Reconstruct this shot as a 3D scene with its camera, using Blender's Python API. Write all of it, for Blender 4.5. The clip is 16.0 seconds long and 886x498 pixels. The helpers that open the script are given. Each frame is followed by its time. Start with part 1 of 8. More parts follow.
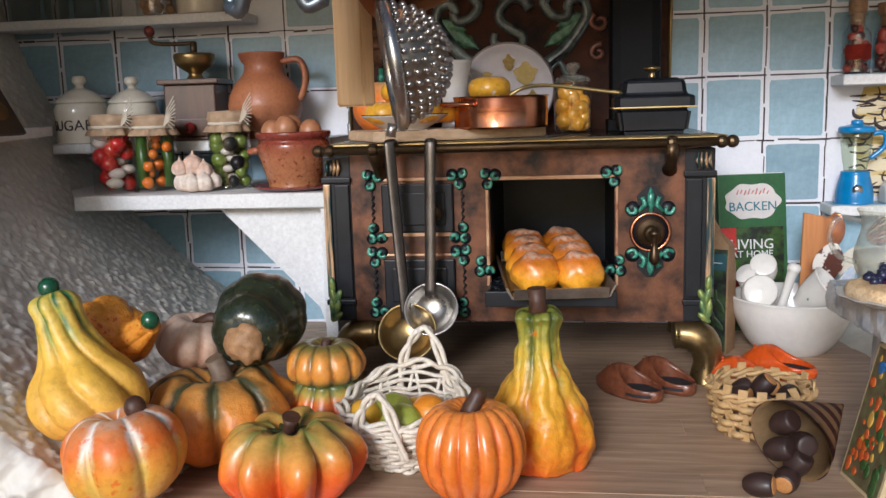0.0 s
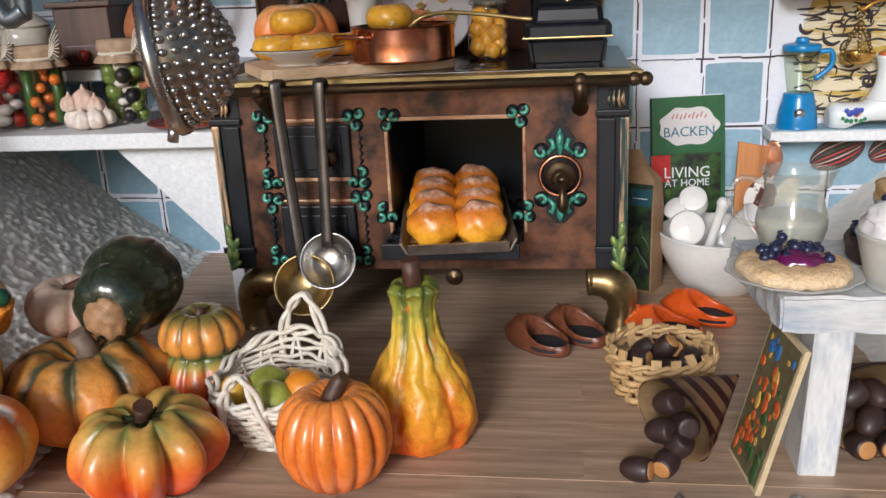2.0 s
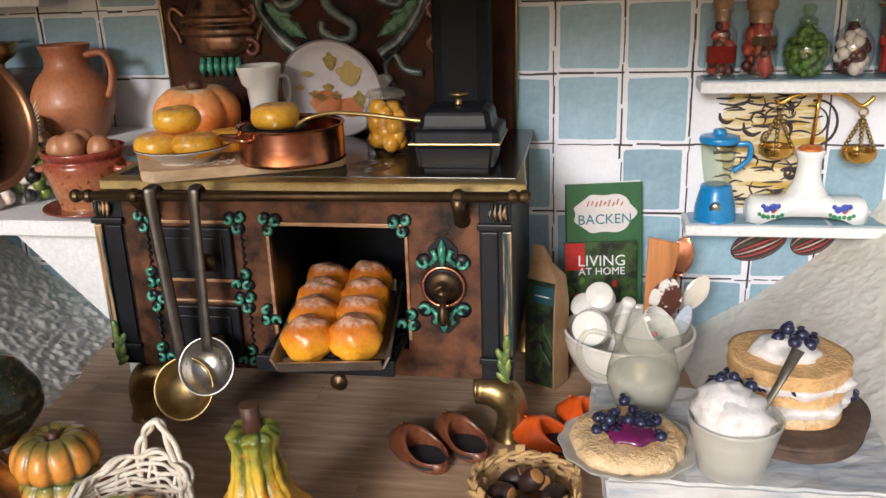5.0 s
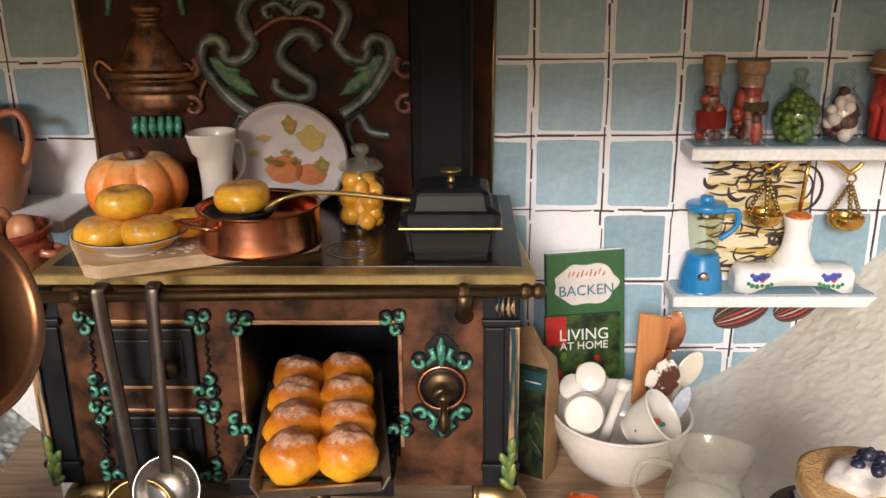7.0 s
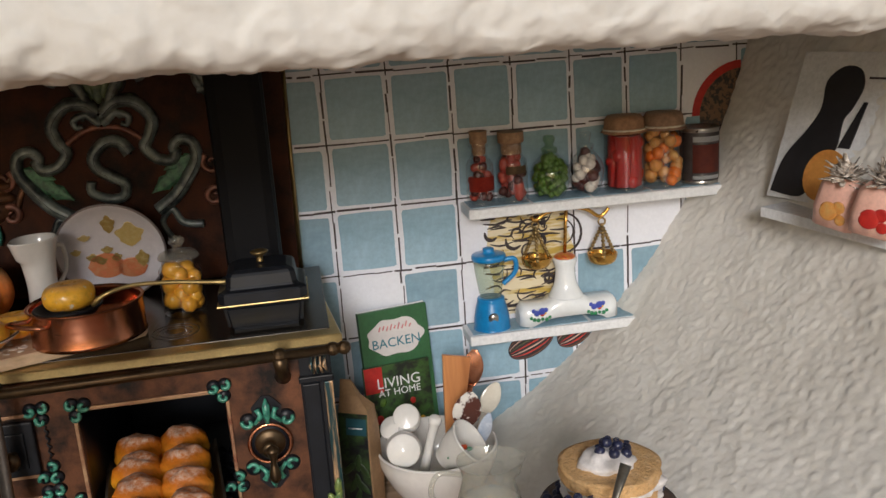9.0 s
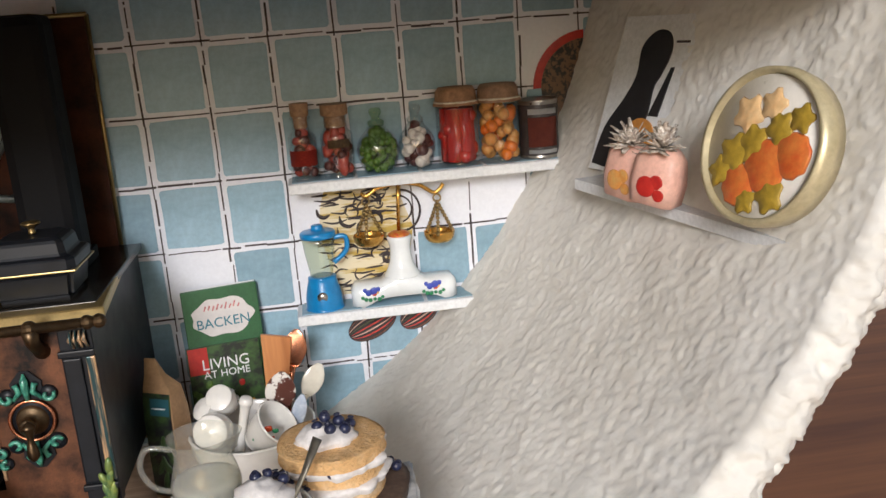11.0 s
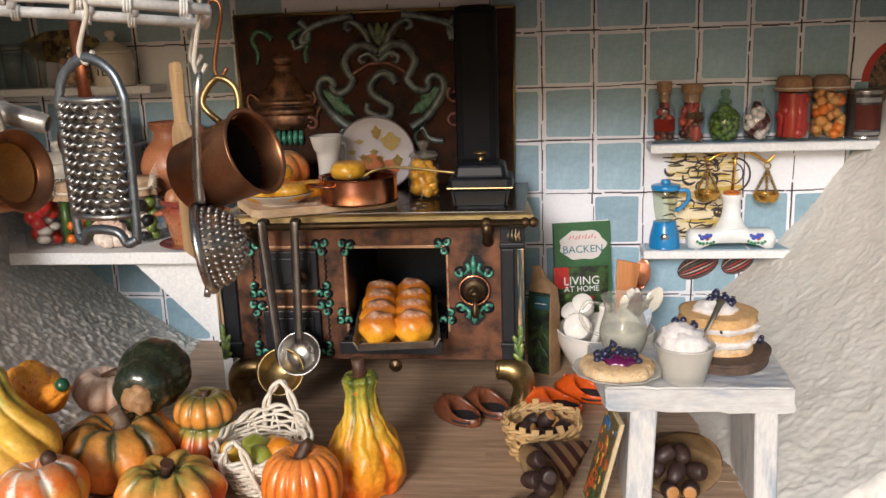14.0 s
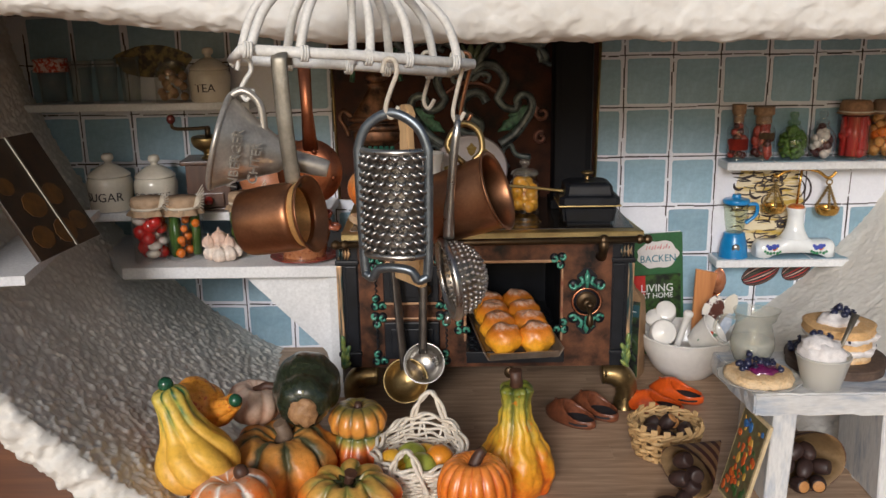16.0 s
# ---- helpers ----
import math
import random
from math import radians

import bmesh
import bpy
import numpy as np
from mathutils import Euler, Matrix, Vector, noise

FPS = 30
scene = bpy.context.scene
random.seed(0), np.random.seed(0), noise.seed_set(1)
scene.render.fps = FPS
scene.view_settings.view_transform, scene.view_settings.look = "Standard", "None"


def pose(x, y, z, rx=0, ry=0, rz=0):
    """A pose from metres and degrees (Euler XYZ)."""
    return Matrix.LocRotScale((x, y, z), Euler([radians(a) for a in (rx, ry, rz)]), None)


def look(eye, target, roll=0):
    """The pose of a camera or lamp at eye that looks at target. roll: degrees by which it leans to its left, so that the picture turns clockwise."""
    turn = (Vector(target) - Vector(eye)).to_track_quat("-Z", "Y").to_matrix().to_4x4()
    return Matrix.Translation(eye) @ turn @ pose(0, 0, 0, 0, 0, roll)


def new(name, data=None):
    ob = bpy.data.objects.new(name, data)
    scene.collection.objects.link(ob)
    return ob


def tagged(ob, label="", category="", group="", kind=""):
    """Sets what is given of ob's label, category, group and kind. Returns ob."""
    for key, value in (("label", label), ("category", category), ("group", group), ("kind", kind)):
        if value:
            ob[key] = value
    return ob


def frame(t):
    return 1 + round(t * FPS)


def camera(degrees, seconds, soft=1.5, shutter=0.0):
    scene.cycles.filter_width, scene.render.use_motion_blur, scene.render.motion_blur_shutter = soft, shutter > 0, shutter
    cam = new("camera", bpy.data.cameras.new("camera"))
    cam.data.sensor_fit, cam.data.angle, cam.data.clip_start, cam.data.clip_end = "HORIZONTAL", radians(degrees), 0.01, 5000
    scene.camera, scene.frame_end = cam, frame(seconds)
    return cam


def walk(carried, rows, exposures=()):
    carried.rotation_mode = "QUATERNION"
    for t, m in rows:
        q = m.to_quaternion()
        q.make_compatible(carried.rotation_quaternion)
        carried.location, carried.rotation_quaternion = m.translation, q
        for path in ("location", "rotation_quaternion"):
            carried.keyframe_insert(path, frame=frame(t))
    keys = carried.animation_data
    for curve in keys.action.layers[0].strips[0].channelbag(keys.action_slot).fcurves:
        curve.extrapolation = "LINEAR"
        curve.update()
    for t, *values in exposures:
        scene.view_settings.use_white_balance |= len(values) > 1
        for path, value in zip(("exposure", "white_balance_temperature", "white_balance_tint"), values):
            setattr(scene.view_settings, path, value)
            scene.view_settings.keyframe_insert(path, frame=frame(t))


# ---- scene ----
# All lengths below are written in centimetres; CM turns them into metres.
CM = 0.01
# camera rows: seconds, eye, target (both in centimetres), roll
PATH = [
    (0, (0.970, -22.377, 7.281), (-1.768, -2.832, 4.045), -1.76),
    (0.5, (1.072, -21.812, 7.402), (-1.789, -2.427, 3.396), -1.92),
    (1, (0.936, -21.119, 7.981), (-2.113, -1.964, 3.102), -2.29),
    (1.5, (1.795, -20.287, 8.491), (-1.174, -1.333, 2.840), -2.62),
    (2, (3.332, -20.308, 8.680), (0.473, -1.460, 2.632), -2.79),
    (2.5, (5.054, -21.169, 9.142), (1.992, -2.395, 2.965), -2.75),
    (3, (6.190, -22.432, 9.771), (3.165, -3.603, 3.744), -2.04),
    (3.5, (6.892, -22.421, 10.347), (3.998, -3.642, 4.102), -2.30),
    (4, (6.532, -20.624, 10.269), (3.301, -1.980, 3.791), -1.98),
    (4.2, (6.616, -20.114, 10.490), (3.285, -1.490, 4.004), -2.04),
    (6.3, (4.597, -16.145, 11.567), (1.771, 2.623, 5.261), -1.23),
    (6.5, (4.157, -16.009, 11.703), (1.935, 2.832, 5.374), -0.76),
    (7, (3.675, -16.076, 12.210), (3.081, 2.913, 5.961), -0.61),
    (7.5, (3.788, -16.341, 12.658), (4.460, 2.730, 6.668), -2.56),
    (8, (4.075, -16.904, 12.799), (5.981, 2.253, 7.378), -4.18),
    (8.5, (3.900, -17.817, 13.097), (6.694, 1.316, 7.988), -4.19),
    (9, (4.364, -18.969, 13.152), (7.474, 0.123, 8.069), -3.92),
    (9.5, (5.414, -20.076, 13.005), (8.925, -1.032, 8.007), -3.93),
    (9.7, (6.180, -19.875, 12.641), (9.997, -0.889, 7.644), -4.17),
    (11.8, (10.759, -19.199, 11.838), (11.551, 0.138, 6.792), -3.12),
    (12, (10.062, -19.935, 11.814), (10.310, -0.560, 6.861), -2.50),
    (12.5, (8.838, -21.928, 12.083), (7.679, -2.499, 7.479), -1.38),
    (13, (8.170, -23.432, 12.083), (6.374, -4.056, 7.460), -1.83),
    (13.5, (6.714, -24.887, 11.943), (4.669, -5.561, 7.220), -2.01),
    (14, (5.150, -26.484, 11.648), (2.974, -7.149, 7.018), -1.94),
    (14.5, (4.048, -27.932, 11.558), (1.604, -8.628, 6.937), -2.11),
    (15, (2.758, -28.961, 11.993), (0.314, -9.643, 7.428), -1.81),
    (15.5, (0.882, -28.841, 12.273), (-0.987, -9.503, 7.525), -1.68),
    (16, (-1.037, -28.316, 13.104), (-1.481, -8.947, 8.141), -0.98),
]
LENS = 53.61
# end of rows
cam = camera(LENS, 16.0, soft=1.5)
EXPO = [(0, -0.47, 5750, 10), (1, -0.47, 5780, 10), (2, -0.47, 5800, 10), (3, -0.4, 6080, 10), (3.5, -0.41, 6150, 10), (4, -0.43, 6180, 10), (6.5, -0.12, 6550, 12), (7, -0.27, 6820, 14), (8, -0.65, 6710, 12), (8.5, -0.97, 6380, 10), (9, -0.86, 6250, 10), (9.5, -0.85, 6100, 10), (12, -0.35, 6100, 10), (12.5, -0.41, 6050, 10), (13.5, -0.36, 6320, 10), (14, -0.4, 6410, 12), (15, -0.67, 6290, 12), (16, -0.77, 6200, 11)]
walk(cam, [(t, look([v * CM for v in e], [v * CM for v in g], r)) for t, e, g, r in PATH], exposures=EXPO)

# ---- light: soft daylight from a window in front and to the left ----
world = bpy.data.worlds.new("daylight")
scene.world = world
world.use_nodes = True
wn = world.node_tree.nodes
sky = wn.new("ShaderNodeTexSky")
sky.sky_type, sky.sun_disc = "NISHITA", False
SUN_AZ, SUN_EL = radians(-101), radians(20)      # azimuth from +x, towards the lamp
sky.sun_elevation, sky.sun_rotation = SUN_EL, radians(90) - SUN_AZ
sky.air_density, sky.dust_density = 1.0, 3.0
world.node_tree.links.new(sky.outputs[0], wn["Background"].inputs[0])
wn["Background"].inputs[1].default_value = 0.115
sun = bpy.data.lights.new("sun", "SUN")
sun.energy, sun.angle, sun.color = 3.5, radians(15), (1.0, 0.97, 0.955)
sun_ob = new("sun", sun)
sun_dir = Vector((math.cos(SUN_AZ) * math.cos(SUN_EL), math.sin(SUN_AZ) * math.cos(SUN_EL), math.sin(SUN_EL)))
sun_ob.matrix_world = look(sun_dir * 2, (0, 0, 0))


# ---- materials ----
def rgb(c):
    return (c[0], c[1], c[2], 1.0)


def base_mat(name, rough, metal=0.0):
    m = bpy.data.materials.new(name)
    m.use_nodes = True
    b = m.node_tree.nodes["Principled BSDF"]
    b.inputs["Roughness"].default_value, b.inputs["Metallic"].default_value = rough, metal
    return m, m.node_tree.nodes, m.node_tree.links, b


def noise_node(n, l, co, scale, detail=4.0, rough=0.55, stretch=None):
    t = n.new("ShaderNodeTexNoise")
    t.inputs["Scale"].default_value, t.inputs["Detail"].default_value, t.inputs["Roughness"].default_value = scale, detail, rough
    if stretch:
        mp = n.new("ShaderNodeMapping")
        mp.inputs["Scale"].default_value = stretch
        l.new(co, mp.inputs[0])
        co = mp.outputs[0]
    l.new(co, t.inputs["Vector"])
    return t


def ramp(n, l, fac, stops, mode="LINEAR"):
    r = n.new("ShaderNodeValToRGB")
    r.color_ramp.interpolation = mode
    while len(r.color_ramp.elements) < len(stops):
        r.color_ramp.elements.new(0.5)
    for e, (p, c) in zip(r.color_ramp.elements, stops):
        e.position, e.color = p, rgb(c)
    l.new(fac, r.inputs[0])
    return r


def add_bump(n, l, b, height, strength, dist_cm):
    u = n.new("ShaderNodeBump")
    u.inputs["Strength"].default_value, u.inputs["Distance"].default_value = strength, dist_cm * CM
    l.new(height, u.inputs["Height"])
    l.new(u.outputs[0], b.inputs["Normal"])


def mat(name, c1, c2=None, rough=0.6, metal=0.0, size=1.0, bump=0.3, fine=0.12, depth=0.02, stretch=None, coat=0.0, spread=(0.3, 0.7), vary=0.0):
    """Mottled paint, wood or metal: two colours mixed by noise of about size cm, fine grain and relief of fine cm."""
    m, n, l, b = base_mat(name, rough, metal)
    c2 = c2 or tuple(v * 0.8 for v in c1)
    co = n.new("ShaderNodeTexCoord").outputs["Object"]
    a = noise_node(n, l, co, 100 / size, 5, 0.6, stretch)
    f = noise_node(n, l, co, 100 / fine, 3, 0.6, stretch)
    r = ramp(n, l, a.outputs[0], [(spread[0], c2), (spread[1], c1)])
    mx = n.new("ShaderNodeMix")
    mx.data_type, mx.blend_type = "RGBA", "MULTIPLY"
    mx.inputs[0].default_value = 0.35 if bump >= 0.1 else 0.12
    g = ramp(n, l, f.outputs[0], [(0.3, (0.6, 0.6, 0.6)), (0.7, (1.15, 1.15, 1.15))])
    l.new(r.outputs[0], mx.inputs[6])
    l.new(g.outputs[0], mx.inputs[7])
    col = mx.outputs[2]
    if vary:
        oi = n.new("ShaderNodeObjectInfo")
        hs = n.new("ShaderNodeHueSaturation")
        mr = n.new("ShaderNodeMapRange")
        mr.inputs["To Min"].default_value, mr.inputs["To Max"].default_value = 1 - vary, 1 + vary
        l.new(oi.outputs["Random"], mr.inputs[0])
        l.new(mr.outputs[0], hs.inputs["Value"])
        l.new(col, hs.inputs["Color"])
        col = hs.outputs[0]
    l.new(col, b.inputs["Base Color"])
    rr = n.new("ShaderNodeMapRange")
    rr.inputs["To Min"].default_value, rr.inputs["To Max"].default_value = max(rough - 0.1, 0.02), min(rough + 0.12, 1)
    l.new(a.outputs[0], rr.inputs[0])
    l.new(rr.outputs[0], b.inputs["Roughness"])
    b.inputs["Coat Weight"].default_value, b.inputs["Coat Roughness"].default_value = coat, 0.15
    if bump:
        add_bump(n, l, b, f.outputs[0], bump, depth)
    return m


def mat_grad(name, z0, z1, stops, rough=0.45, mix=0.25, size=0.5, bump=0.25, coat=0.2, depth=0.03, fine=0.15, axis="Z", speck=None):
    """Paint that changes along the thing's own height, from z0 to z1 cm, brushed unevenly."""
    m, n, l, b = base_mat(name, rough)
    co = n.new("ShaderNodeTexCoord").outputs["Object"]
    sx = n.new("ShaderNodeSeparateXYZ")
    l.new(co, sx.inputs[0])
    mr = n.new("ShaderNodeMapRange")
    mr.inputs["From Min"].default_value, mr.inputs["From Max"].default_value = z0 * CM, z1 * CM
    l.new(sx.outputs[axis], mr.inputs[0])
    a = noise_node(n, l, co, 100 / size, 5, 0.6)
    f = noise_node(n, l, co, 100 / fine, 3, 0.6)
    ma = n.new("ShaderNodeMath")
    ma.operation = "MULTIPLY_ADD"
    ma.inputs[1].default_value = mix * 2
    l.new(a.outputs[0], ma.inputs[0])
    sb = n.new("ShaderNodeMath")
    sb.operation = "SUBTRACT"
    sb.inputs[1].default_value = mix
    l.new(mr.outputs[0], sb.inputs[0])
    l.new(sb.outputs[0], ma.inputs[2])
    r = ramp(n, l, ma.outputs[0], stops)
    col = r.outputs[0]
    if speck:
        sp = noise_node(n, l, co, 100 / speck[1], 2, 0.5)
        rs = ramp(n, l, sp.outputs[0], [(speck[2], (0, 0, 0)), (speck[2] + 0.06, (1, 1, 1))])
        mx = n.new("ShaderNodeMix")
        mx.data_type = "RGBA"
        l.new(rs.outputs[0], mx.inputs[0])
        l.new(col, mx.inputs[6])
        mx.inputs[7].default_value = rgb(speck[0])
        col = mx.outputs[2]
    gr = ramp(n, l, f.outputs[0], [(0.28, (0.62, 0.58, 0.55)), (0.52, (1, 1, 1)), (0.75, (1.12, 1.12, 1.15))])
    mg = n.new("ShaderNodeMix")
    mg.data_type, mg.blend_type = "RGBA", "MULTIPLY"
    mg.inputs[0].default_value = 0.55
    l.new(col, mg.inputs[6])
    l.new(gr.outputs[0], mg.inputs[7])
    l.new(mg.outputs[2], b.inputs["Base Color"])
    rr = n.new("ShaderNodeMapRange")
    rr.inputs["To Min"].default_value, rr.inputs["To Max"].default_value = max(rough - 0.15, 0.05), min(rough + 0.2, 1)
    l.new(a.outputs[0], rr.inputs[0])
    l.new(rr.outputs[0], b.inputs["Roughness"])
    b.inputs["Coat Weight"].default_value, b.inputs["Coat Roughness"].default_value = coat * 0.6, 0.18
    hb = n.new("ShaderNodeMath")
    hb.operation = "MULTIPLY_ADD"
    hb.inputs[1].default_value = 1.6
    l.new(a.outputs[0], hb.inputs[0])
    l.new(f.outputs[0], hb.inputs[2])
    add_bump(n, l, b, hb.outputs[0], min(bump * 1.8, 1), depth * 1.4)
    return m


def mat_rib(name, n_ribs, phase, twist, z0, z1, crest, groove, wide=0.45, rough=0.4, coat=0.3, speck=None, mix=0.14, size=0.5, bump=0.3):
    """Brushed paint on a ribbed fruit: one run of colours up the crests, another up the grooves."""
    m, n, l, b = base_mat(name, rough)
    co = n.new("ShaderNodeTexCoord").outputs["Object"]
    sx = n.new("ShaderNodeSeparateXYZ")
    l.new(co, sx.inputs[0])

    def op(kind, a, bb=None, c=None):
        q = n.new("ShaderNodeMath")
        q.operation = kind
        for i, v in enumerate((a, bb, c)):
            if v is None:
                continue
            if isinstance(v, (int, float)):
                q.inputs[i].default_value = v
            else:
                l.new(v, q.inputs[i])
        return q.outputs[0]
    a = noise_node(n, l, co, 100 / size, 5, 0.62)
    f = noise_node(n, l, co, 100 / 0.14, 3, 0.6)
    th = op("ARCTAN2", sx.outputs["Y"], sx.outputs["X"])
    th = op("ADD", op("MULTIPLY_ADD", sx.outputs["Z"], 100.0 * twist, th), phase)
    crestness = op("ABSOLUTE", op("SINE", op("MULTIPLY", th, n_ribs / 2)))
    crestness = op("MULTIPLY_ADD", op("SUBTRACT", a.outputs[0], 0.5), 1.7, crestness)
    mr = n.new("ShaderNodeMapRange")
    mr.inputs["From Min"].default_value, mr.inputs["From Max"].default_value = wide * 0.35, wide * 1.5
    l.new(crestness, mr.inputs[0])
    h = n.new("ShaderNodeMapRange")
    h.inputs["From Min"].default_value, h.inputs["From Max"].default_value = z0 * CM, z1 * CM
    l.new(sx.outputs["Z"], h.inputs[0])
    hh = op("MULTIPLY_ADD", op("SUBTRACT", a.outputs[0], 0.5), mix * 2, h.outputs[0])
    c1, c2 = ramp(n, l, hh, crest), ramp(n, l, hh, groove)
    mx = n.new("ShaderNodeMix")
    mx.data_type = "RGBA"
    l.new(mr.outputs[0], mx.inputs[0])
    l.new(c2.outputs[0], mx.inputs[6])
    l.new(c1.outputs[0], mx.inputs[7])
    col = mx.outputs[2]
    if speck:
        sp = noise_node(n, l, co, 100 / speck[1], 2, 0.5)
        rs = ramp(n, l, sp.outputs[0], [(speck[2], (0, 0, 0)), (speck[2] + 0.08, (0.8, 0.8, 0.8))])
        m2 = n.new("ShaderNodeMix")
        m2.data_type = "RGBA"
        l.new(rs.outputs[0], m2.inputs[0])
        l.new(col, m2.inputs[6])
        m2.inputs[7].default_value = rgb(speck[0])
        col = m2.outputs[2]
    gr = ramp(n, l, f.outputs[0], [(0.28, (0.66, 0.62, 0.58)), (0.52, (1, 1, 1)), (0.75, (1.1, 1.1, 1.12))])
    mg = n.new("ShaderNodeMix")
    mg.data_type, mg.blend_type = "RGBA", "MULTIPLY"
    mg.inputs[0].default_value = 0.5
    l.new(col, mg.inputs[6])
    l.new(gr.outputs[0], mg.inputs[7])
    l.new(mg.outputs[2], b.inputs["Base Color"])
    l.new(op("MULTIPLY_ADD", a.outputs[0], 0.35, rough - 0.15), b.inputs["Roughness"])
    b.inputs["Coat Weight"].default_value, b.inputs["Coat Roughness"].default_value = coat * 0.6, 0.26
    add_bump(n, l, b, op("MULTIPLY_ADD", a.outputs[0], 1.6, f.outputs[0]), bump, 0.04)
    return m


def dull(m, spec=0.2):
    m.node_tree.nodes["Principled BSDF"].inputs["Specular IOR Level"].default_value = spec
    return m


def mat_glass(name, tint=(1, 1, 1), rough=0.02, haze=0.0):
    """Thin clear glass: see-through, with real reflections."""
    m, n, l, b = base_mat(name, rough)
    out = n["Material Output"]
    tr, gl, mx, fr = n.new("ShaderNodeBsdfTransparent"), n.new("ShaderNodeBsdfGlossy"), n.new("ShaderNodeMixShader"), n.new("ShaderNodeLayerWeight")
    tr.inputs[0].default_value = rgb(tint)
    gl.inputs["Roughness"].default_value = rough
    pw, sc = n.new("ShaderNodeMath"), n.new("ShaderNodeMath")
    pw.operation, sc.operation = "POWER", "MULTIPLY_ADD"
    pw.inputs[1].default_value, sc.inputs[1].default_value, sc.inputs[2].default_value = 3.0, 0.7, 0.07
    l.new(fr.outputs["Facing"], pw.inputs[0])
    l.new(pw.outputs[0], sc.inputs[0])
    l.new(sc.outputs[0], mx.inputs[0])
    l.new(tr.outputs[0], mx.inputs[1])
    l.new(gl.outputs[0], mx.inputs[2])
    last = mx.outputs[0]
    if haze:
        df, m2 = n.new("ShaderNodeBsdfDiffuse"), n.new("ShaderNodeMixShader")
        df.inputs[0].default_value = (0.8, 0.8, 0.76, 1)
        m2.inputs[0].default_value = haze
        l.new(last, m2.inputs[1])
        l.new(df.outputs[0], m2.inputs[2])
        last = m2.outputs[0]
    l.new(last, out.inputs[0])
    return m


def mat_plaster(name, c1, c2):
    m, n, l, b = base_mat(name, 0.75)
    co = n.new("ShaderNodeTexCoord").outputs["Object"]
    a = noise_node(n, l, co, 22, 4, 0.6)
    f = noise_node(n, l, co, 520, 3, 0.6)
    d = noise_node(n, l, co, 190, 3, 0.65)
    r = ramp(n, l, a.outputs[0], [(0.3, c2), (0.62, c1)])
    g = ramp(n, l, d.outputs[0], [(0.3, (0.9, 0.885, 0.86)), (0.55, (1, 1, 1))])
    mx = n.new("ShaderNodeMix")
    mx.data_type, mx.blend_type = "RGBA", "MULTIPLY"
    mx.inputs[0].default_value = 0.6
    l.new(r.outputs[0], mx.inputs[6])
    l.new(g.outputs[0], mx.inputs[7])
    l.new(mx.outputs[2], b.inputs["Base Color"])
    add_bump(n, l, b, d.outputs[0], 0.5, 0.04)
    return m


def mat_wood(name, c1, c2, rough=0.5, along="X", grain=0.12, coat=0.0):
    """Fine wood grain that runs along one axis of the thing."""
    st = {"X": (0.08, 1, 1), "Y": (1, 0.08, 1), "Z": (1, 1, 0.08)}[along]
    return mat(name, c1, c2, rough, 0, grain * 3, 0.25, grain, 0.006, st, coat, (0.35, 0.65), 0.06)


# ---- mesh helpers (centimetres) ----
def quads(bm, rings, close=True, cap0=False, cap1=False, smooth=True):
    vs = [[bm.verts.new(p) for p in ring] for ring in rings]
    for a, b in zip(vs, vs[1:]):
        k = len(a)
        for i in range(k if close else k - 1):
            j = (i + 1) % k
            bm.faces.new((a[i], a[j], b[j], b[i])).smooth = smooth
    if cap0:
        bm.faces.new(vs[0][::-1])
    if cap1:
        bm.faces.new(vs[-1])
    return vs


def lathe(bm, prof, seg=32, fn=None, cap0=True, cap1=True, at=(0, 0, 0), smooth=True):
    """A turned form: prof lists (radius, z); fn(theta, z) scales the radius."""
    rings = []
    for r, z in prof:
        ring = []
        for i in range(seg):
            th = 2 * math.pi * i / seg
            k = max(r, 1e-3) * (fn(th, z) if fn else 1)
            ring.append((at[0] + k * math.cos(th), at[1] + k * math.sin(th), at[2] + z))
        rings.append(ring)
    return quads(bm, rings, True, cap0, cap1, smooth)


def soft(prof, n=6):
    """A smooth curve through the points of a profile."""
    out = []
    p = [Vector(q) for q in prof]
    for i in range(len(p) - 1):
        a, b, c, d = p[max(i - 1, 0)], p[i], p[i + 1], p[min(i + 2, len(p) - 1)]
        for k in range(n):
            t = k / n
            out.append(0.5 * (2 * b + (c - a) * t + (2 * a - 5 * b + 4 * c - d) * t * t + (3 * b - a - 3 * c + d) * t ** 3))
    out.append(p[-1])
    return [tuple(v) for v in out]


def tube(bm, pts, r, seg=8, closed=False, flat=1.0):
    """A rod of radius r (a number or one for each point) along a line."""
    pts = [Vector(p) for p in pts]
    k = len(pts)
    rings, up = [], Vector((0, 0, 1))
    for i, p in enumerate(pts):
        d = (pts[(i + 1) % k] - pts[i - 1]) if closed else (pts[min(i + 1, k - 1)] - pts[max(i - 1, 0)])
        d = d.normalized() if d.length > 1e-9 else Vector((0, 0, 1))
        if abs(d.dot(up)) > 0.97:
            up = Vector((0, 1, 0)) if abs(d.y) < 0.9 else Vector((1, 0, 0))
        s = d.cross(up).normalized()
        up = s.cross(d).normalized()
        rr = r[i] if isinstance(r, (list, tuple)) else r
        rings.append([p + rr * (math.cos(2 * math.pi * j / seg) * s + flat * math.sin(2 * math.pi * j / seg) * up) for j in range(seg)])
    if closed:
        rings.append(rings[0])
    quads(bm, rings, True, not closed, not closed)
    if closed:
        bmesh.ops.remove_doubles(bm, verts=bm.verts[:], dist=1e-5)


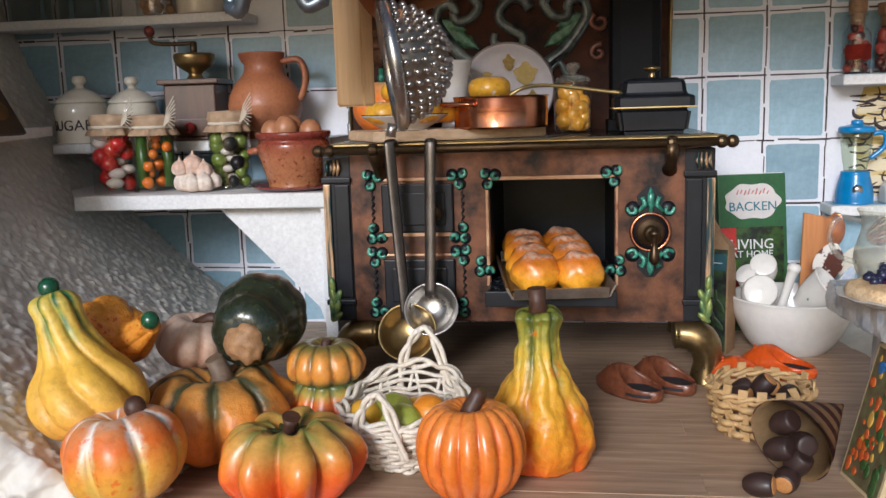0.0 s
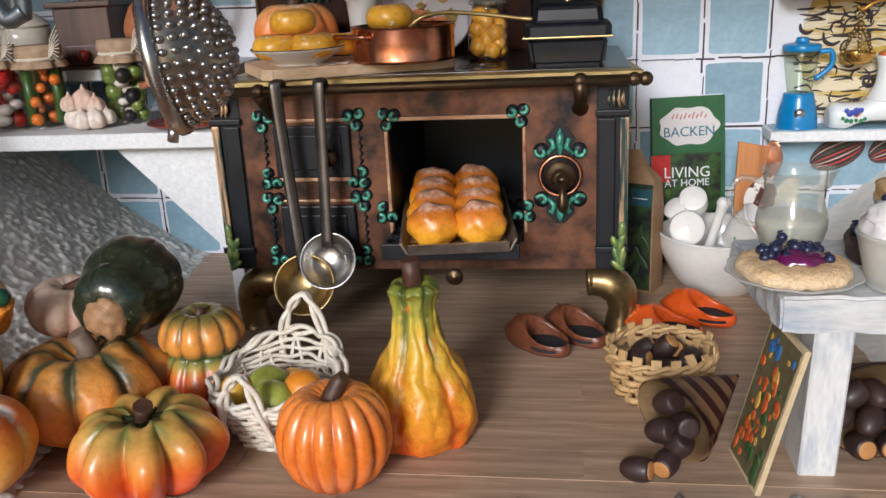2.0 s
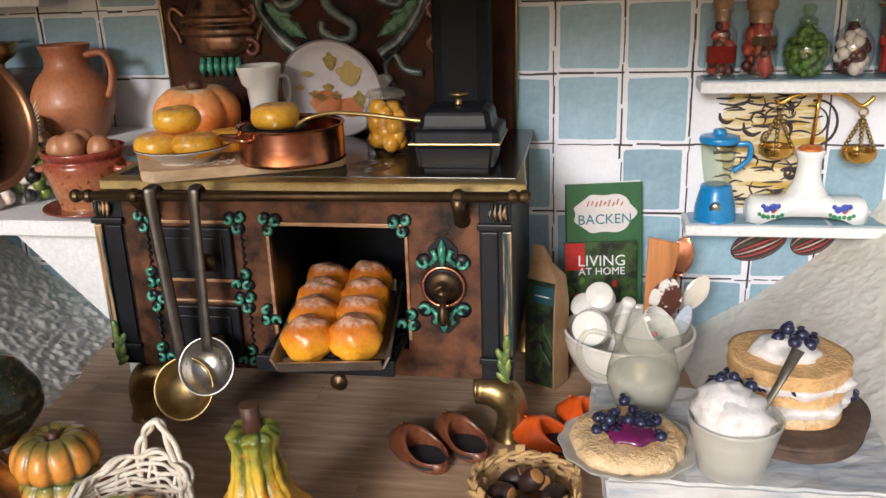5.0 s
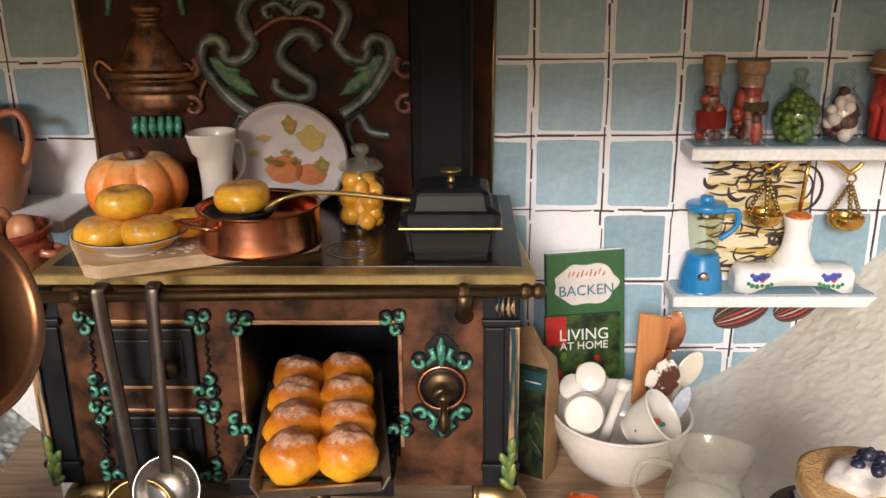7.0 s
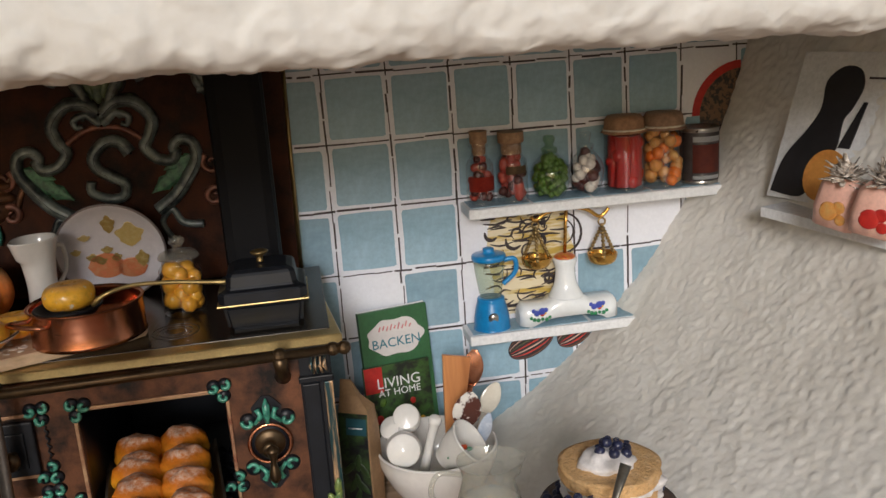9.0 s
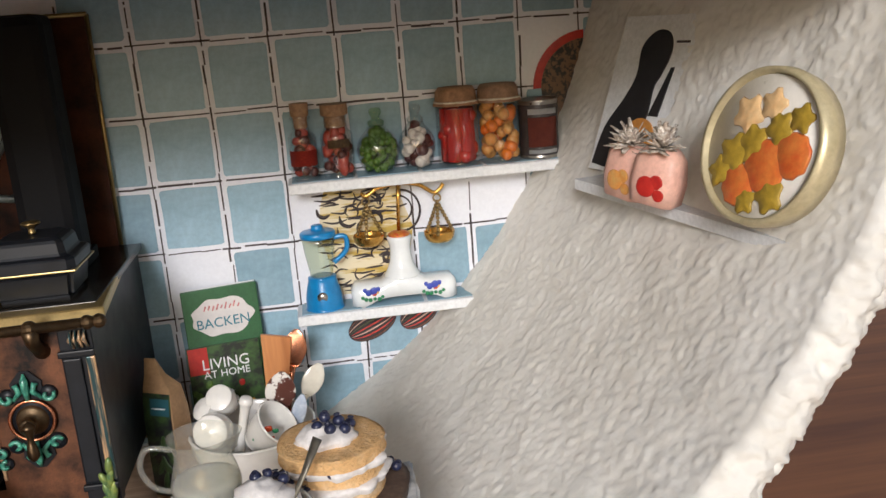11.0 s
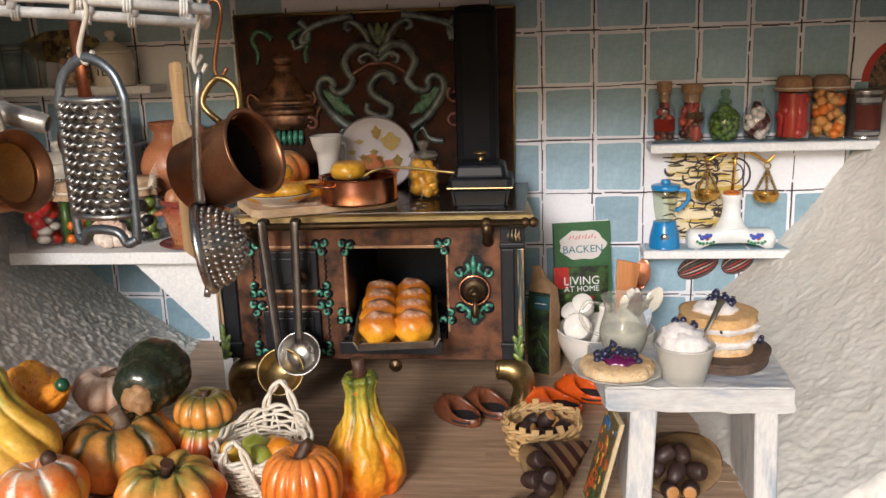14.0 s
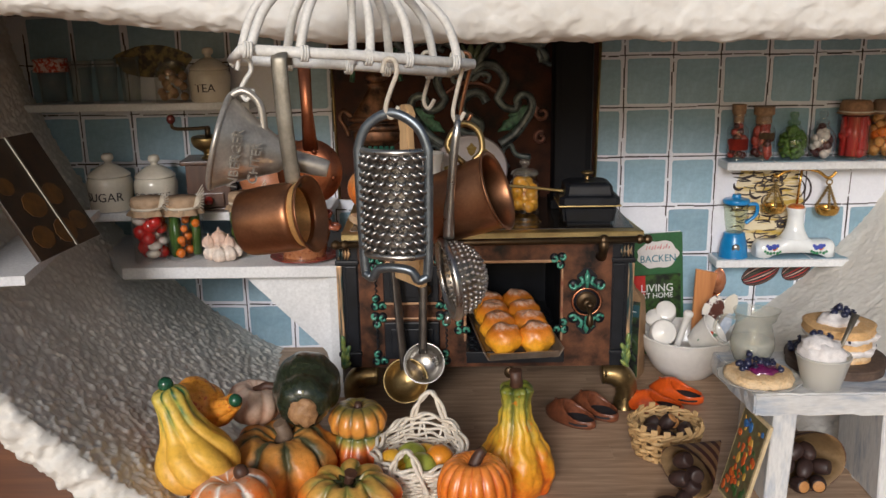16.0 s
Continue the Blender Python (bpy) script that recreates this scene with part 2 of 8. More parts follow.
def box(bm, x0, x1, y0, y1, z0, z1, bev=0.0, rot=0.0):
    made = bmesh.ops.create_cube(bm, size=1)["verts"]
    c, s = math.cos(radians(rot)), math.sin(radians(rot))
    cx, cy = (x0 + x1) / 2, (y0 + y1) / 2
    for v in made:
        x, y = v.co.x * (x1 - x0), v.co.y * (y1 - y0)
        v.co = (cx + c * x - s * y, cy + s * x + c * y, (z0 + z1) / 2 + v.co.z * (z1 - z0))
    if bev:
        es = list({e for v in made for e in v.link_edges})
        bmesh.ops.bevel(bm, geom=es, offset=bev, segments=2, profile=0.6, affect="EDGES")


def prism(bm, poly, z0, z1, plane="XY", smooth=False):
    """A plate with the outline poly; plane XY rises along z, XZ runs along y, YZ along x."""
    def p(a, b, c):
        return {"XY": (a, b, c), "XZ": (a, c, b), "YZ": (c, a, b)}[plane]
    lo = [bm.verts.new(p(a, b, z0)) for a, b in poly]
    hi = [bm.verts.new(p(a, b, z1)) for a, b in poly]
    k = len(poly)
    fs = [bm.faces.new(lo[::-1]), bm.faces.new(hi)]
    for i in range(k):
        f = bm.faces.new((lo[i], lo[(i + 1) % k], hi[(i + 1) % k], hi[i]))
        f.smooth = smooth
        fs.append(f)
    bmesh.ops.recalc_face_normals(bm, faces=fs)


def ball(bm, x, y, z, r, sx=1.0, sy=1.0, sz=1.0, seg=12, lump=0.0, key=0.0):
    for v in bmesh.ops.create_uvsphere(bm, u_segments=seg, v_segments=max(seg * 2 // 3, 6), radius=1)["verts"]:
        k = 1 + (lump * noise.noise(v.co * 2.2 + Vector((key, key * 2, 7))) if lump else 0)
        v.co = (x + v.co.x * r * sx * k, y + v.co.y * r * sy * k, z + v.co.z * r * sz * k)
        for f in v.link_faces:
            f.smooth = True


def moved(bm, m):
    """Turns and shifts all that is in bm; m is in centimetres."""
    bmesh.ops.transform(bm, matrix=m, verts=bm.verts[:])
    return bm


def rough_up(bm, amount, size, key=0.0):
    for v in bm.verts:
        q = v.co / size + Vector((key, key, key))
        v.co += Vector((noise.noise(q), noise.noise(q + Vector((31, 0, 0))), noise.noise(q + Vector((0, 47, 0))))) * amount


def mesh_of(name, bm, material):
    me = bpy.data.meshes.new(name)
    for v in bm.verts:
        v.co *= CM
    bm.normal_update()
    bm.to_mesh(me)
    bm.free()
    for m in material if isinstance(material, (list, tuple)) else [material]:
        me.materials.append(m)
    return me


def part(name, bm, material, parent=None, label=""):
    ob = new(name, mesh_of(name, bm, material))
    if parent:
        ob.parent = parent
    return tagged(ob, label) if label else ob


def at_cm(x, y, z, rx=0, ry=0, rz=0, k=1.0):
    m = pose(x * CM, y * CM, z * CM, rx, ry, rz)
    return m @ Matrix.Diagonal((k, k, k, 1)) if k != 1 else m


def thing(name, m, label, category, group="", kind=""):
    ob = new(name)
    ob.empty_display_size = 0.005
    ob.matrix_world = m
    return tagged(ob, label, category, group, kind)


def lettering(text, size, depth=0.01):
    """Raised letters as a bmesh in centimetres, centred, in the xz plane facing -y."""
    cu = bpy.data.curves.new("letters", "FONT")
    cu.body, cu.size, cu.extrude, cu.align_x, cu.align_y = text, size, depth, "CENTER", "CENTER"
    cu.resolution_u = 3
    ob = bpy.data.objects.new("letters", cu)
    scene.collection.objects.link(ob)
    dg = bpy.context.evaluated_depsgraph_get()
    me = bpy.data.meshes.new_from_object(ob.evaluated_get(dg))
    bm = bmesh.new()
    bm.from_mesh(me)
    bpy.data.objects.remove(ob)
    bpy.data.meshes.remove(me)
    bpy.data.curves.remove(cu)
    moved(bm, Matrix.Rotation(radians(90), 4, "X"))
    return bm


def structure(name, bm, material, label, category):
    return tagged(part(name, bm, material), label, category, "", "structure")


WHITE = mat("white_paint", (0.78, 0.79, 0.80), (0.66, 0.67, 0.68), 0.5, 0, 2.0, 0.15, 0.1, 0.01)
PLASTER = mat_plaster("rough_plaster", (0.78, 0.76, 0.71), (0.66, 0.63, 0.57))
FLOOR = mat_wood("floor_wood", (0.55, 0.385, 0.26), (0.33, 0.215, 0.135), 0.5, "X", 0.075)
TABLEWOOD = mat_wood("table_wood", (0.34, 0.14, 0.055), (0.19, 0.075, 0.03), 0.5, "X", 0.4)
PAPER = mat("wall_paper", (0.74, 0.75, 0.80), (0.68, 0.70, 0.76), 0.5, 0, 3, 0.08, 0.1, 0.005)
TILE = mat("tile_blue", (0.30, 0.44, 0.53), (0.20, 0.335, 0.42), 0.42, 0, 1.3, 0.1, 0.12, 0.006, None, 0.1, (0.3, 0.7), 0.10)
INK = mat("dark_ink", (0.022, 0.016, 0.018), (0.05, 0.035, 0.035), 0.6, 0, 0.3, 0.0)
IRON = dull(mat("black_iron", (0.010, 0.012, 0.017), (0.005, 0.006, 0.008), 0.40, 0.0, 0.5, 0.2, 0.06, 0.006), 0.3)
COPPERPAINT = mat("aged_copper_plate", (0.175, 0.072, 0.036), (0.010, 0.008, 0.008), 0.40, 0.5, 0.9, 0.5, 0.05, 0.010, None, 0, (0.36, 0.62))
BRASS = mat("old_brass", (0.42, 0.30, 0.13), (0.25, 0.17, 0.07), 0.34, 0.9, 0.6, 0.2, 0.08, 0.004)
BRONZE = mat("dark_bronze", (0.13, 0.085, 0.045), (0.07, 0.045, 0.025), 0.36, 0.85, 0.5, 0.15, 0.08, 0.004)
GOLD = mat("gilt_edge", (0.62, 0.47, 0.20), (0.45, 0.33, 0.14), 0.35, 0.85, 0.4, 0.15, 0.06, 0.003)
VERDIGRIS = mat("green_enamel", (0.10, 0.40, 0.28), (0.02, 0.13, 0.095), 0.35, 0.1, 0.10, 0.3, 0.04, 0.006, None, 0.3, (0.36, 0.62))
STEEL = mat("dull_steel", (0.50, 0.48, 0.45), (0.34, 0.33, 0.31), 0.28, 0.95, 0.5, 0.12, 0.05, 0.003)
DARKSTEEL = mat("dark_steel", (0.20, 0.18, 0.165), (0.13, 0.12, 0.11), 0.33, 0.9, 0.5, 0.12, 0.05, 0.003)
COPPER = mat("polished_copper", (0.72, 0.32, 0.19), (0.55, 0.22, 0.12), 0.22, 1.0, 0.6, 0.1, 0.05, 0.003)
DULLCOPPER = mat("dull_copper", (0.36, 0.17, 0.085), (0.25, 0.11, 0.055), 0.36, 0.9, 0.8, 0.15, 0.06, 0.004)
GLASS = mat_glass("clear_glass", (0.94, 0.95, 0.94))
PORCELAIN = mat("white_porcelain", (0.80, 0.78, 0.74), (0.72, 0.70, 0.66), 0.18, 0, 1.5, 0.05, 0.2, 0.005, None, 0.5)

# ---- the house shell ----
CZ, CR, SHEAR = 16.8, 18.95, 0.15


def front_y(x):
    return -7.7 + 0.08 * x


def step_up(v, a, b):
    t = min(max((v - a) / (b - a), 0), 1)
    return t * t * (3 - 2 * t)


def lump(p):
    """Dabbed plaster, in cm: small raised crumbs with steep edges and fine grit between them."""
    w = noise.noise(Vector(p) * 1.3) * 0.6
    a = noise.noise(Vector((p[0] * 5.6 + p[2] * 1.4 + w, p[1] * 3.6 + w, p[2] * 5.6 - p[0] * 1.4)))
    c = noise.noise(Vector((p[0] * 7.0 + 4, p[1] * 6.0 - w, p[2] * 7.0)))
    k = 1.25 if p[0] < 0 else 0.5
    return k * (0.038 * step_up(a, 0.04, 0.2) + 0.026 * step_up(c, 0.0, 0.25)) + 0.05 * noise.noise(Vector(p) * 0.9) + 0.008 * noise.noise(Vector(p) * 11)


def shell_side(name, sign, label):
    """One curved side: from under the floor up past the ceiling, a thick plastered skin."""
    bm = bmesh.new()
    na, ny, th = 440, 280, 0.95
    z_top = 13.9
    a1 = math.acos((CZ - z_top) / CR)

    def at(u, v, out):
        a = a1 * u
        x = sign * CR * math.sin(a)
        z = CZ - CR * math.cos(a)
        yf = front_y(x)
        y = 6.5 + (yf - 6.5) * v
        nx, nz = sign * math.sin(a), -math.cos(a)
        d = out - (lump((x, y, z)) if out == 0 else 0)
        return (x + SHEAR * (6.36 - y) + nx * d, y, z + nz * d)
    inner = [[at(i / na, j / ny, 0) for j in range(ny + 1)] for i in range(na + 1)]
    quads(bm, inner, False)
    rim = []
    for i in range(na + 1):
        row = [inner[i][ny]]
        for k in range(1, 15):
            w = k / 14
            p = Vector(at(i / na, 1, max(th * w, 1e-6)))
            bulge = 0.22 * math.sin(math.pi * min(w * 1.1, 1)) ** 0.7
            p.y -= bulge + 0.10 * noise.noise(p * 2.2) + 0.10 * step_up(noise.noise(p * 3.6), -.05, .2) + 0.05 * step_up(noise.noise(p * 8), 0, .25) + 0.03 * noise.noise(p * 13)
            row.append(tuple(p))
        row += [at(i / na, v, th + 0.03) for v in (0.97, 0.5, 0)]
        rim.append(row)
    quads(bm, rim, False)
    bmesh.ops.remove_doubles(bm, verts=bm.verts[:], dist=1e-4)
    bmesh.ops.recalc_face_normals(bm, faces=bm.faces[:])
    return structure(name, bm, PLASTER, label, "wall")


shell_side("wall_left", -1, "curved rough white plaster side wall, in shade")
shell_side("wall_right", 1, "curved rough white plaster side wall with lumpy texture")

bm = bmesh.new()
prism(bm, [(-20, 6.36), (20, 6.36), (20, 6.8), (-20, 6.8)], -2.4, 14.2)
structure("wall_back", bm, PAPER, "back wall covered with white and light blue tiles", "wall")
WALL = bpy.data.objects["wall_back"]

# ceiling slab with a lumpy plastered front edge
bm = bmesh.new()
nx = 640
prof = [(6.4, 13.85), (0.0, 13.85), (-6.3, 13.85), (-6.75, 13.6), (-6.95, 13.1), (-7.15, 12.86), (-7.45, 12.80), (-7.65, 12.83), (-7.8, 12.90), (-7.92, 13.0), (-8.0, 13.12), (-8.05, 13.26), (-8.06, 13.4), (-8.06, 13.54), (-8.05, 13.68), (-8.0, 13.84), (-7.92, 13.97), (-7.7, 14.15), (-7.0, 14.2), (6.4, 14.2)]
prof = prof[:2] + soft(prof[2:-1], 3) + prof[-1:]
rings = []
for i in range(nx + 1):
    x = -21 + 42 * i / nx
    ring = []
    for k, (y, z) in enumerate(prof):
        yy = y + 0.08 * x * (1 if y < -6 else 0)
        p = Vector((x, yy, z - (0.012 * x + 0.10 if y < -6.5 else 0) + (0.65 * max(0, min(1, (-4 - x) / 7)) * max(0, min(1, (14.2 - z) / 1.2)) if y < -6.5 else 0)))
        if 2 < k < len(prof) - 1:
            p += Vector((0, noise.noise(p * 1.1) * 0.08 - 0.05 * step_up(noise.noise(p * 2.6), -.1, .3) - 0.02 * step_up(noise.noise(p * 6), 0, .3) + noise.noise(p * 12) * 0.015, noise.noise(p * 1.2 + Vector((9, 9, 9))) * 0.07 - 0.03 * step_up(noise.noise(p * 3.4 + Vector((3, 0, 0))), 0, .3)))
        ring.append(tuple(p))
    rings.append(ring)
quads(bm, rings, True, True, True)
bmesh.ops.recalc_face_normals(bm, faces=bm.faces[:])
structure("ceiling", bm, PLASTER, "white plastered ceiling slab with a lumpy front edge", "ceiling")

# floor, sill and the table top under the house
bm = bmesh.new()
prism(bm, [(-9.6, 6.4), (9.8, 6.4), (11.6, -6.62), (-7.4, -8.1)], -0.5, 0)
structure("floor", bm, FLOOR, "light brown wooden floor with fine grain", "floor")
FLOOR_OB = bpy.data.objects["floor"]
rb = random.Random(21)
PLANK = []
for k in range(5):
    bp = bmesh.new()
    box(bp, -3.212, 3.212, -.4985, .4985, -.03, .012, .003)
    PLANK.append(mesh_of("plank", bp, FLOOR))
for j in range(14):
    y = 5.85 - j * 1.0
    x = -12.5 + (j % 3) * 2.13
    while x < 12:
        lo, hi = -8.9 + .14 * (6 - y), 9.2 + .14 * (6 - y)
        if x - 3.2 > lo - 2.2 and x + 3.2 < hi + 2.2 and y - .5 > -7.6 + .08 * x:
            o = new("plank", PLANK[rb.randrange(5)])
            o.parent = FLOOR_OB
            o.matrix_world = at_cm(x, y, 0)
        x += 6.43
bm = bmesh.new()
rings = []
for i in range(301):
    x = -8.2 + 20 * i / 300
    y = front_y(x)
    ring = []
    for (dy, z) in [(0.25, -2.6), (0.22, -0.25), (0.1, -0.03), (-0.12, 0.03), (-0.42, -0.05), (-0.62, -0.3), (-0.7, -0.8), (-0.7, -2.6)]:
        p = Vector((x, y + dy + 0.1, z))
        p += Vector((0, noise.noise(p * 2.6) * 0.12 - 0.07 * step_up(noise.noise(p * 5), 0, .25), noise.noise(p * 3 + Vector((5, 0, 0))) * 0.09 + 0.04 * step_up(noise.noise(p * 6), 0, .25)))
        ring.append(tuple(p))
    rings.append(ring)
quads(bm, rings, True, True, True)
bmesh.ops.recalc_face_normals(bm, faces=bm.faces[:])
structure("trim", bm, PLASTER, "lumpy white plaster sill along the floor's front edge", "sill")
bm = bmesh.new()
prism(bm, [(-90, -75), (90, -75), (90, 45), (-90, 45)], -6, -3.1)
structure("ground", bm, TABLEWOOD, "warm brown wooden table under the house", "table top")

# white and blue tiles on the back wall
TX = [-17.95, -16.1, -14.05, -11.98, -10.05, -8.1, -6.1, -4.1, -2.2, -0.3, 1.6, 3.45, 5.3, 7.17, 9.02, 10.85, 12.62, 14.37, 16.14, 17.95, 19.8]
TZ = [-0.05, 1.93, 3.92, 5.9, 7.88, 9.84, 11.81, 13.7]
# bare white squares: column, row
BARE = {(12, 2), (14, 2), (15, 2), (14, 3), (15, 3), (16, 3), (17, 3), (18, 5), (5, 3), (6, 3), (4, 3), (2, 5), (3, 5), (4, 5)}
rnd = random.Random(4)


def tile_piece(w, h):
    bm = bmesh.new()
    pts = []
    for cx, cy, a0 in ((w / 2, h / 2, 0), (-w / 2, h / 2, 90), (-w / 2, -h / 2, 180), (w / 2, -h / 2, 270)):
        r = rnd.uniform(0.035, 0.075)
        sx, sy = (1 if cx > 0 else -1), (1 if cy > 0 else -1)
        for k in range(4):
            a = radians(a0 + 30 * k)
            pts.append((cx - sx * r + r * math.cos(a) + rnd.uniform(-.008, .008), cy - sy * r + r * math.sin(a) + rnd.uniform(-.008, .008)))
        ex, ey = {0: (0, h / 2), 90: (-w / 2, 0), 180: (0, -h / 2), 270: (w / 2, 0)}[a0]
        pts.append((ex + rnd.uniform(-.014, .014), ey + rnd.uniform(-.014, .014)))
    prism(bm, pts, 0, 0.02, "XZ")
    return bm


def line_strip(bm, a, b, fixed, upright):
    """A hand-drawn dashed joint line."""
    t = a
    while t < b:
        e = min(t + rnd.uniform(0.35, 1.1), b)
        q = fixed + rnd.uniform(-.025, .025)
        w = rnd.uniform(0.014, 0.032)
        s = rnd.uniform(-.02, .02)
        poly = [(q - w, t), (q + w, t), (q + w + s, e), (q - w + s, e)] if upright else [(t, q - w), (e, q - w + s), (e, q + w + s), (t, q + w)]
        prism(bm, poly, 6.345, 6.37, "XZ")
        t = e + (rnd.uniform(0.03, 0.14) if rnd.random() < 0.55 else 0.0)


SHARED = [mesh_of("tile", tile_piece(1.0, 1.0), TILE) for _ in range(6)]
tile_no = 0
for i in range(len(TX) - 1):
    for j in range(len(TZ) - 1):
        x0, x1, z0, z1 = TX[i], TX[i + 1], TZ[j], TZ[j + 1]
        cx, cz = (x0 + x1) / 2, (z0 + z1) / 2
        if (i, j) in BARE or math.hypot(cx, cz - CZ) > CR + 1.2 or (-5.4 < x0 and x1 < 4 and z0 > 1):
            continue
        g = new("tile", SHARED[tile_no % 6])
        tile_no += 1
        g.parent = WALL
        g.matrix_world = at_cm(cx + rnd.uniform(-.03, .03), 6.338, cz + rnd.uniform(-.03, .03)) @ Matrix.Diagonal((x1 - x0 - 0.25, 1, z1 - z0 - 0.25, 1))
bm = bmesh.new()
for x in TX:
    line_strip(bm, 0, 13, x, True)
for z in TZ:
    line_strip(bm, -18.5, 18.5, z, False)
part("joint_lines", bm, INK, WALL, "dark hand-drawn joint lines")

# shelves on the walls
def shelf(x0, x1, y0, z0, z1, cut0=0.0, cut1=0.0, label="white painted wooden wall shelf"):
    bm = bmesh.new()
    prism(bm, [(x0, y0), (x1, y0), (x1 + cut1, 6.33), (x0 + cut0, 6.33)], z0, z1)
    bmesh.ops.bevel(bm, geom=bm.edges[:], offset=0.03, segments=1, affect="EDGES")
    return tagged(part("wall_shelf", bm, WHITE), label, "shelf", "wall shelves")


def tiled_top(ob, x0, x1, y0, z):
    x = x0
    while x < x1 - 0.2:
        e = min(x + 1.85, x1)
        bm = bmesh.new()
        prism(bm, [(x + .06, y0 + .12), (e - .06, y0 + .12), (e - .06, 6.3), (x + .06, 6.3)], z, z + 0.02)
        part("tile", bm, TILE, ob)
        x = e


s = shelf(8.93, 14.45, 5.12, 3.63, 3.93, 0, -0.25, "short white shelf with light blue tiles on top")
tiled_top(s, 9.0, 14.2, 5.15, 3.93)
s = shelf(9.1, 17.05, 5.05, 7.5, 7.8, 0, 0.35, "long white shelf with light blue tiles on top")
tiled_top(s, 9.15, 17.0, 5.1, 7.8)
shelf(-17.6, -9.0, 4.9, 10.1, 10.4, 0.2, 0, "upper white shelf with glasses and a tea jar")

# ---- the stove ----
stove = thing("stove", at_cm(0, 0, 0), "black iron toy stove with copper front and open oven", "stove")


def curl(bm, bk, x, z, r, a0, turn):
    """One small spiral in relief on its dark backing disc."""
    pts = [(x + r * (1 - .8 * k / 16) * math.cos(a0 + turn * 4.6 * k / 16), -.11 - .02 * k / 16, z + r * (1 - .8 * k / 16) * math.sin(a0 + turn * 4.6 * k / 16)) for k in range(17)]
    tube(bm, pts, [.045 + .012 * math.sin(k / 5) for k in range(17)], 6)
    lathe_bk = bmesh.new()
    lathe(lathe_bk, [(.02, 0), (r * 1.35, 0), (r * 1.2, .07), (.02, .08)], 14)
    moved(lathe_bk, Matrix.Translation((x, 0, z)) @ Matrix.Rotation(radians(90), 4, "X"))
    tmp_me = bpy.data.meshes.new("tmp")
    lathe_bk.to_mesh(tmp_me)
    lathe_bk.free()
    bk.from_mesh(tmp_me)
    bpy.data.meshes.remove(tmp_me)


def scroll(x, z, s=1.0, flipx=1, flipz=1):
    """A corner ornament of three small curls."""
    bm, bk = bmesh.new(), bmesh.new()
    for dx, dz, r, a0, turn in ((-.02, .10, .13, 3.6, 1), (.25, .13, .125, 1.2, -1), (.20, -.17, .125, 2.2, 1)):
        curl(bm, bk, x + flipx * s * dx, z + flipz * s * dz, r * s, a0 if flipx > 0 else math.pi - a0, turn * flipx * flipz)
    part("scroll_backing", bk, IRON, stove)
    part("scroll_ornament", bm, VERDIGRIS, stove, "green enamelled scroll")


# body: side panels, back, floor and a front plate with openings
for nm, b6 in (("side_wall", (-5.0, -4.78, 0.25, 6.1, 1.65, 6.1)), ("side_wall", (4.4, 4.62, 0.25, 6.1, 1.65, 6.1)), ("back_wall", (-4.78, 4.4, 5.9, 6.1, 1.65, 6.1)), ("floor_plate", (-4.78, 4.4, 0.2, 5.9, 1.65, 1.85))):
    bm = bmesh.new()
    box(bm, *b6)
    part(nm, bm, IRON, stove)
OX0, OX1, OZ0, OZ1 = -0.92, 2.24, 2.35, 5.34
for x0, x1, z0, z1 in ((-4.6, OX0, 1.65, 6.1), (OX1, 4.25, 1.65, 6.1), (OX0, OX1, OZ1, 6.1), (OX0, OX1, 1.65, OZ0)):
    bm = bmesh.new()
    box(bm, x0, x1, 0.0, 0.2, z0, z1)
    part("front_plate", bm, COPPERPAINT, stove, "worn copper-painted front plate")
for b6 in ((OX0 - .1, OX0, 0.2, 5.2, OZ0, OZ1), (OX1, OX1 + .1, 0.2, 5.2, OZ0, OZ1), (OX0 - .1, OX1 + .1, 5.2, 5.3, OZ0, OZ1), (OX0 - .1, OX1 + .1, 0.2, 5.3, OZ1, OZ1 + .1), (OX0 - .1, OX1 + .1, 0.2, 5.3, OZ0 - .1, OZ0)):
    bm = bmesh.new()
    box(bm, *b6)
    part("oven_wall", bm, IRON, stove, "black oven chamber wall")
# gilt strips round the openings
RIMPAINT = mat("rim_paint", (0.62, 0.42, 0.24), (0.20, 0.05, 0.03), 0.4, 0.4, 0.5, 0.2, 0.05, 0.004, (0.3, 1, 1))
for x0, x1, z0, z1 in ((OX0 - .02, OX1 + .02, OZ1 + .01, OZ1 + .10), (OX0 - .10, OX0 - .02, 2.6, OZ1), (OX1 + .02, OX1 + .09, 2.6, OZ1), (-3.85, -1.75, 5.37, 5.45), (-3.85, -1.75, 3.92, 4.02), (-3.85, -1.75, 3.40, 3.46)):
    bm = bmesh.new()
    box(bm, x0, x1, -0.06, 0.0, z0, z1, 0.015)
    part("gilt_strip", bm, RIMPAINT, stove, "painted gilt strip")
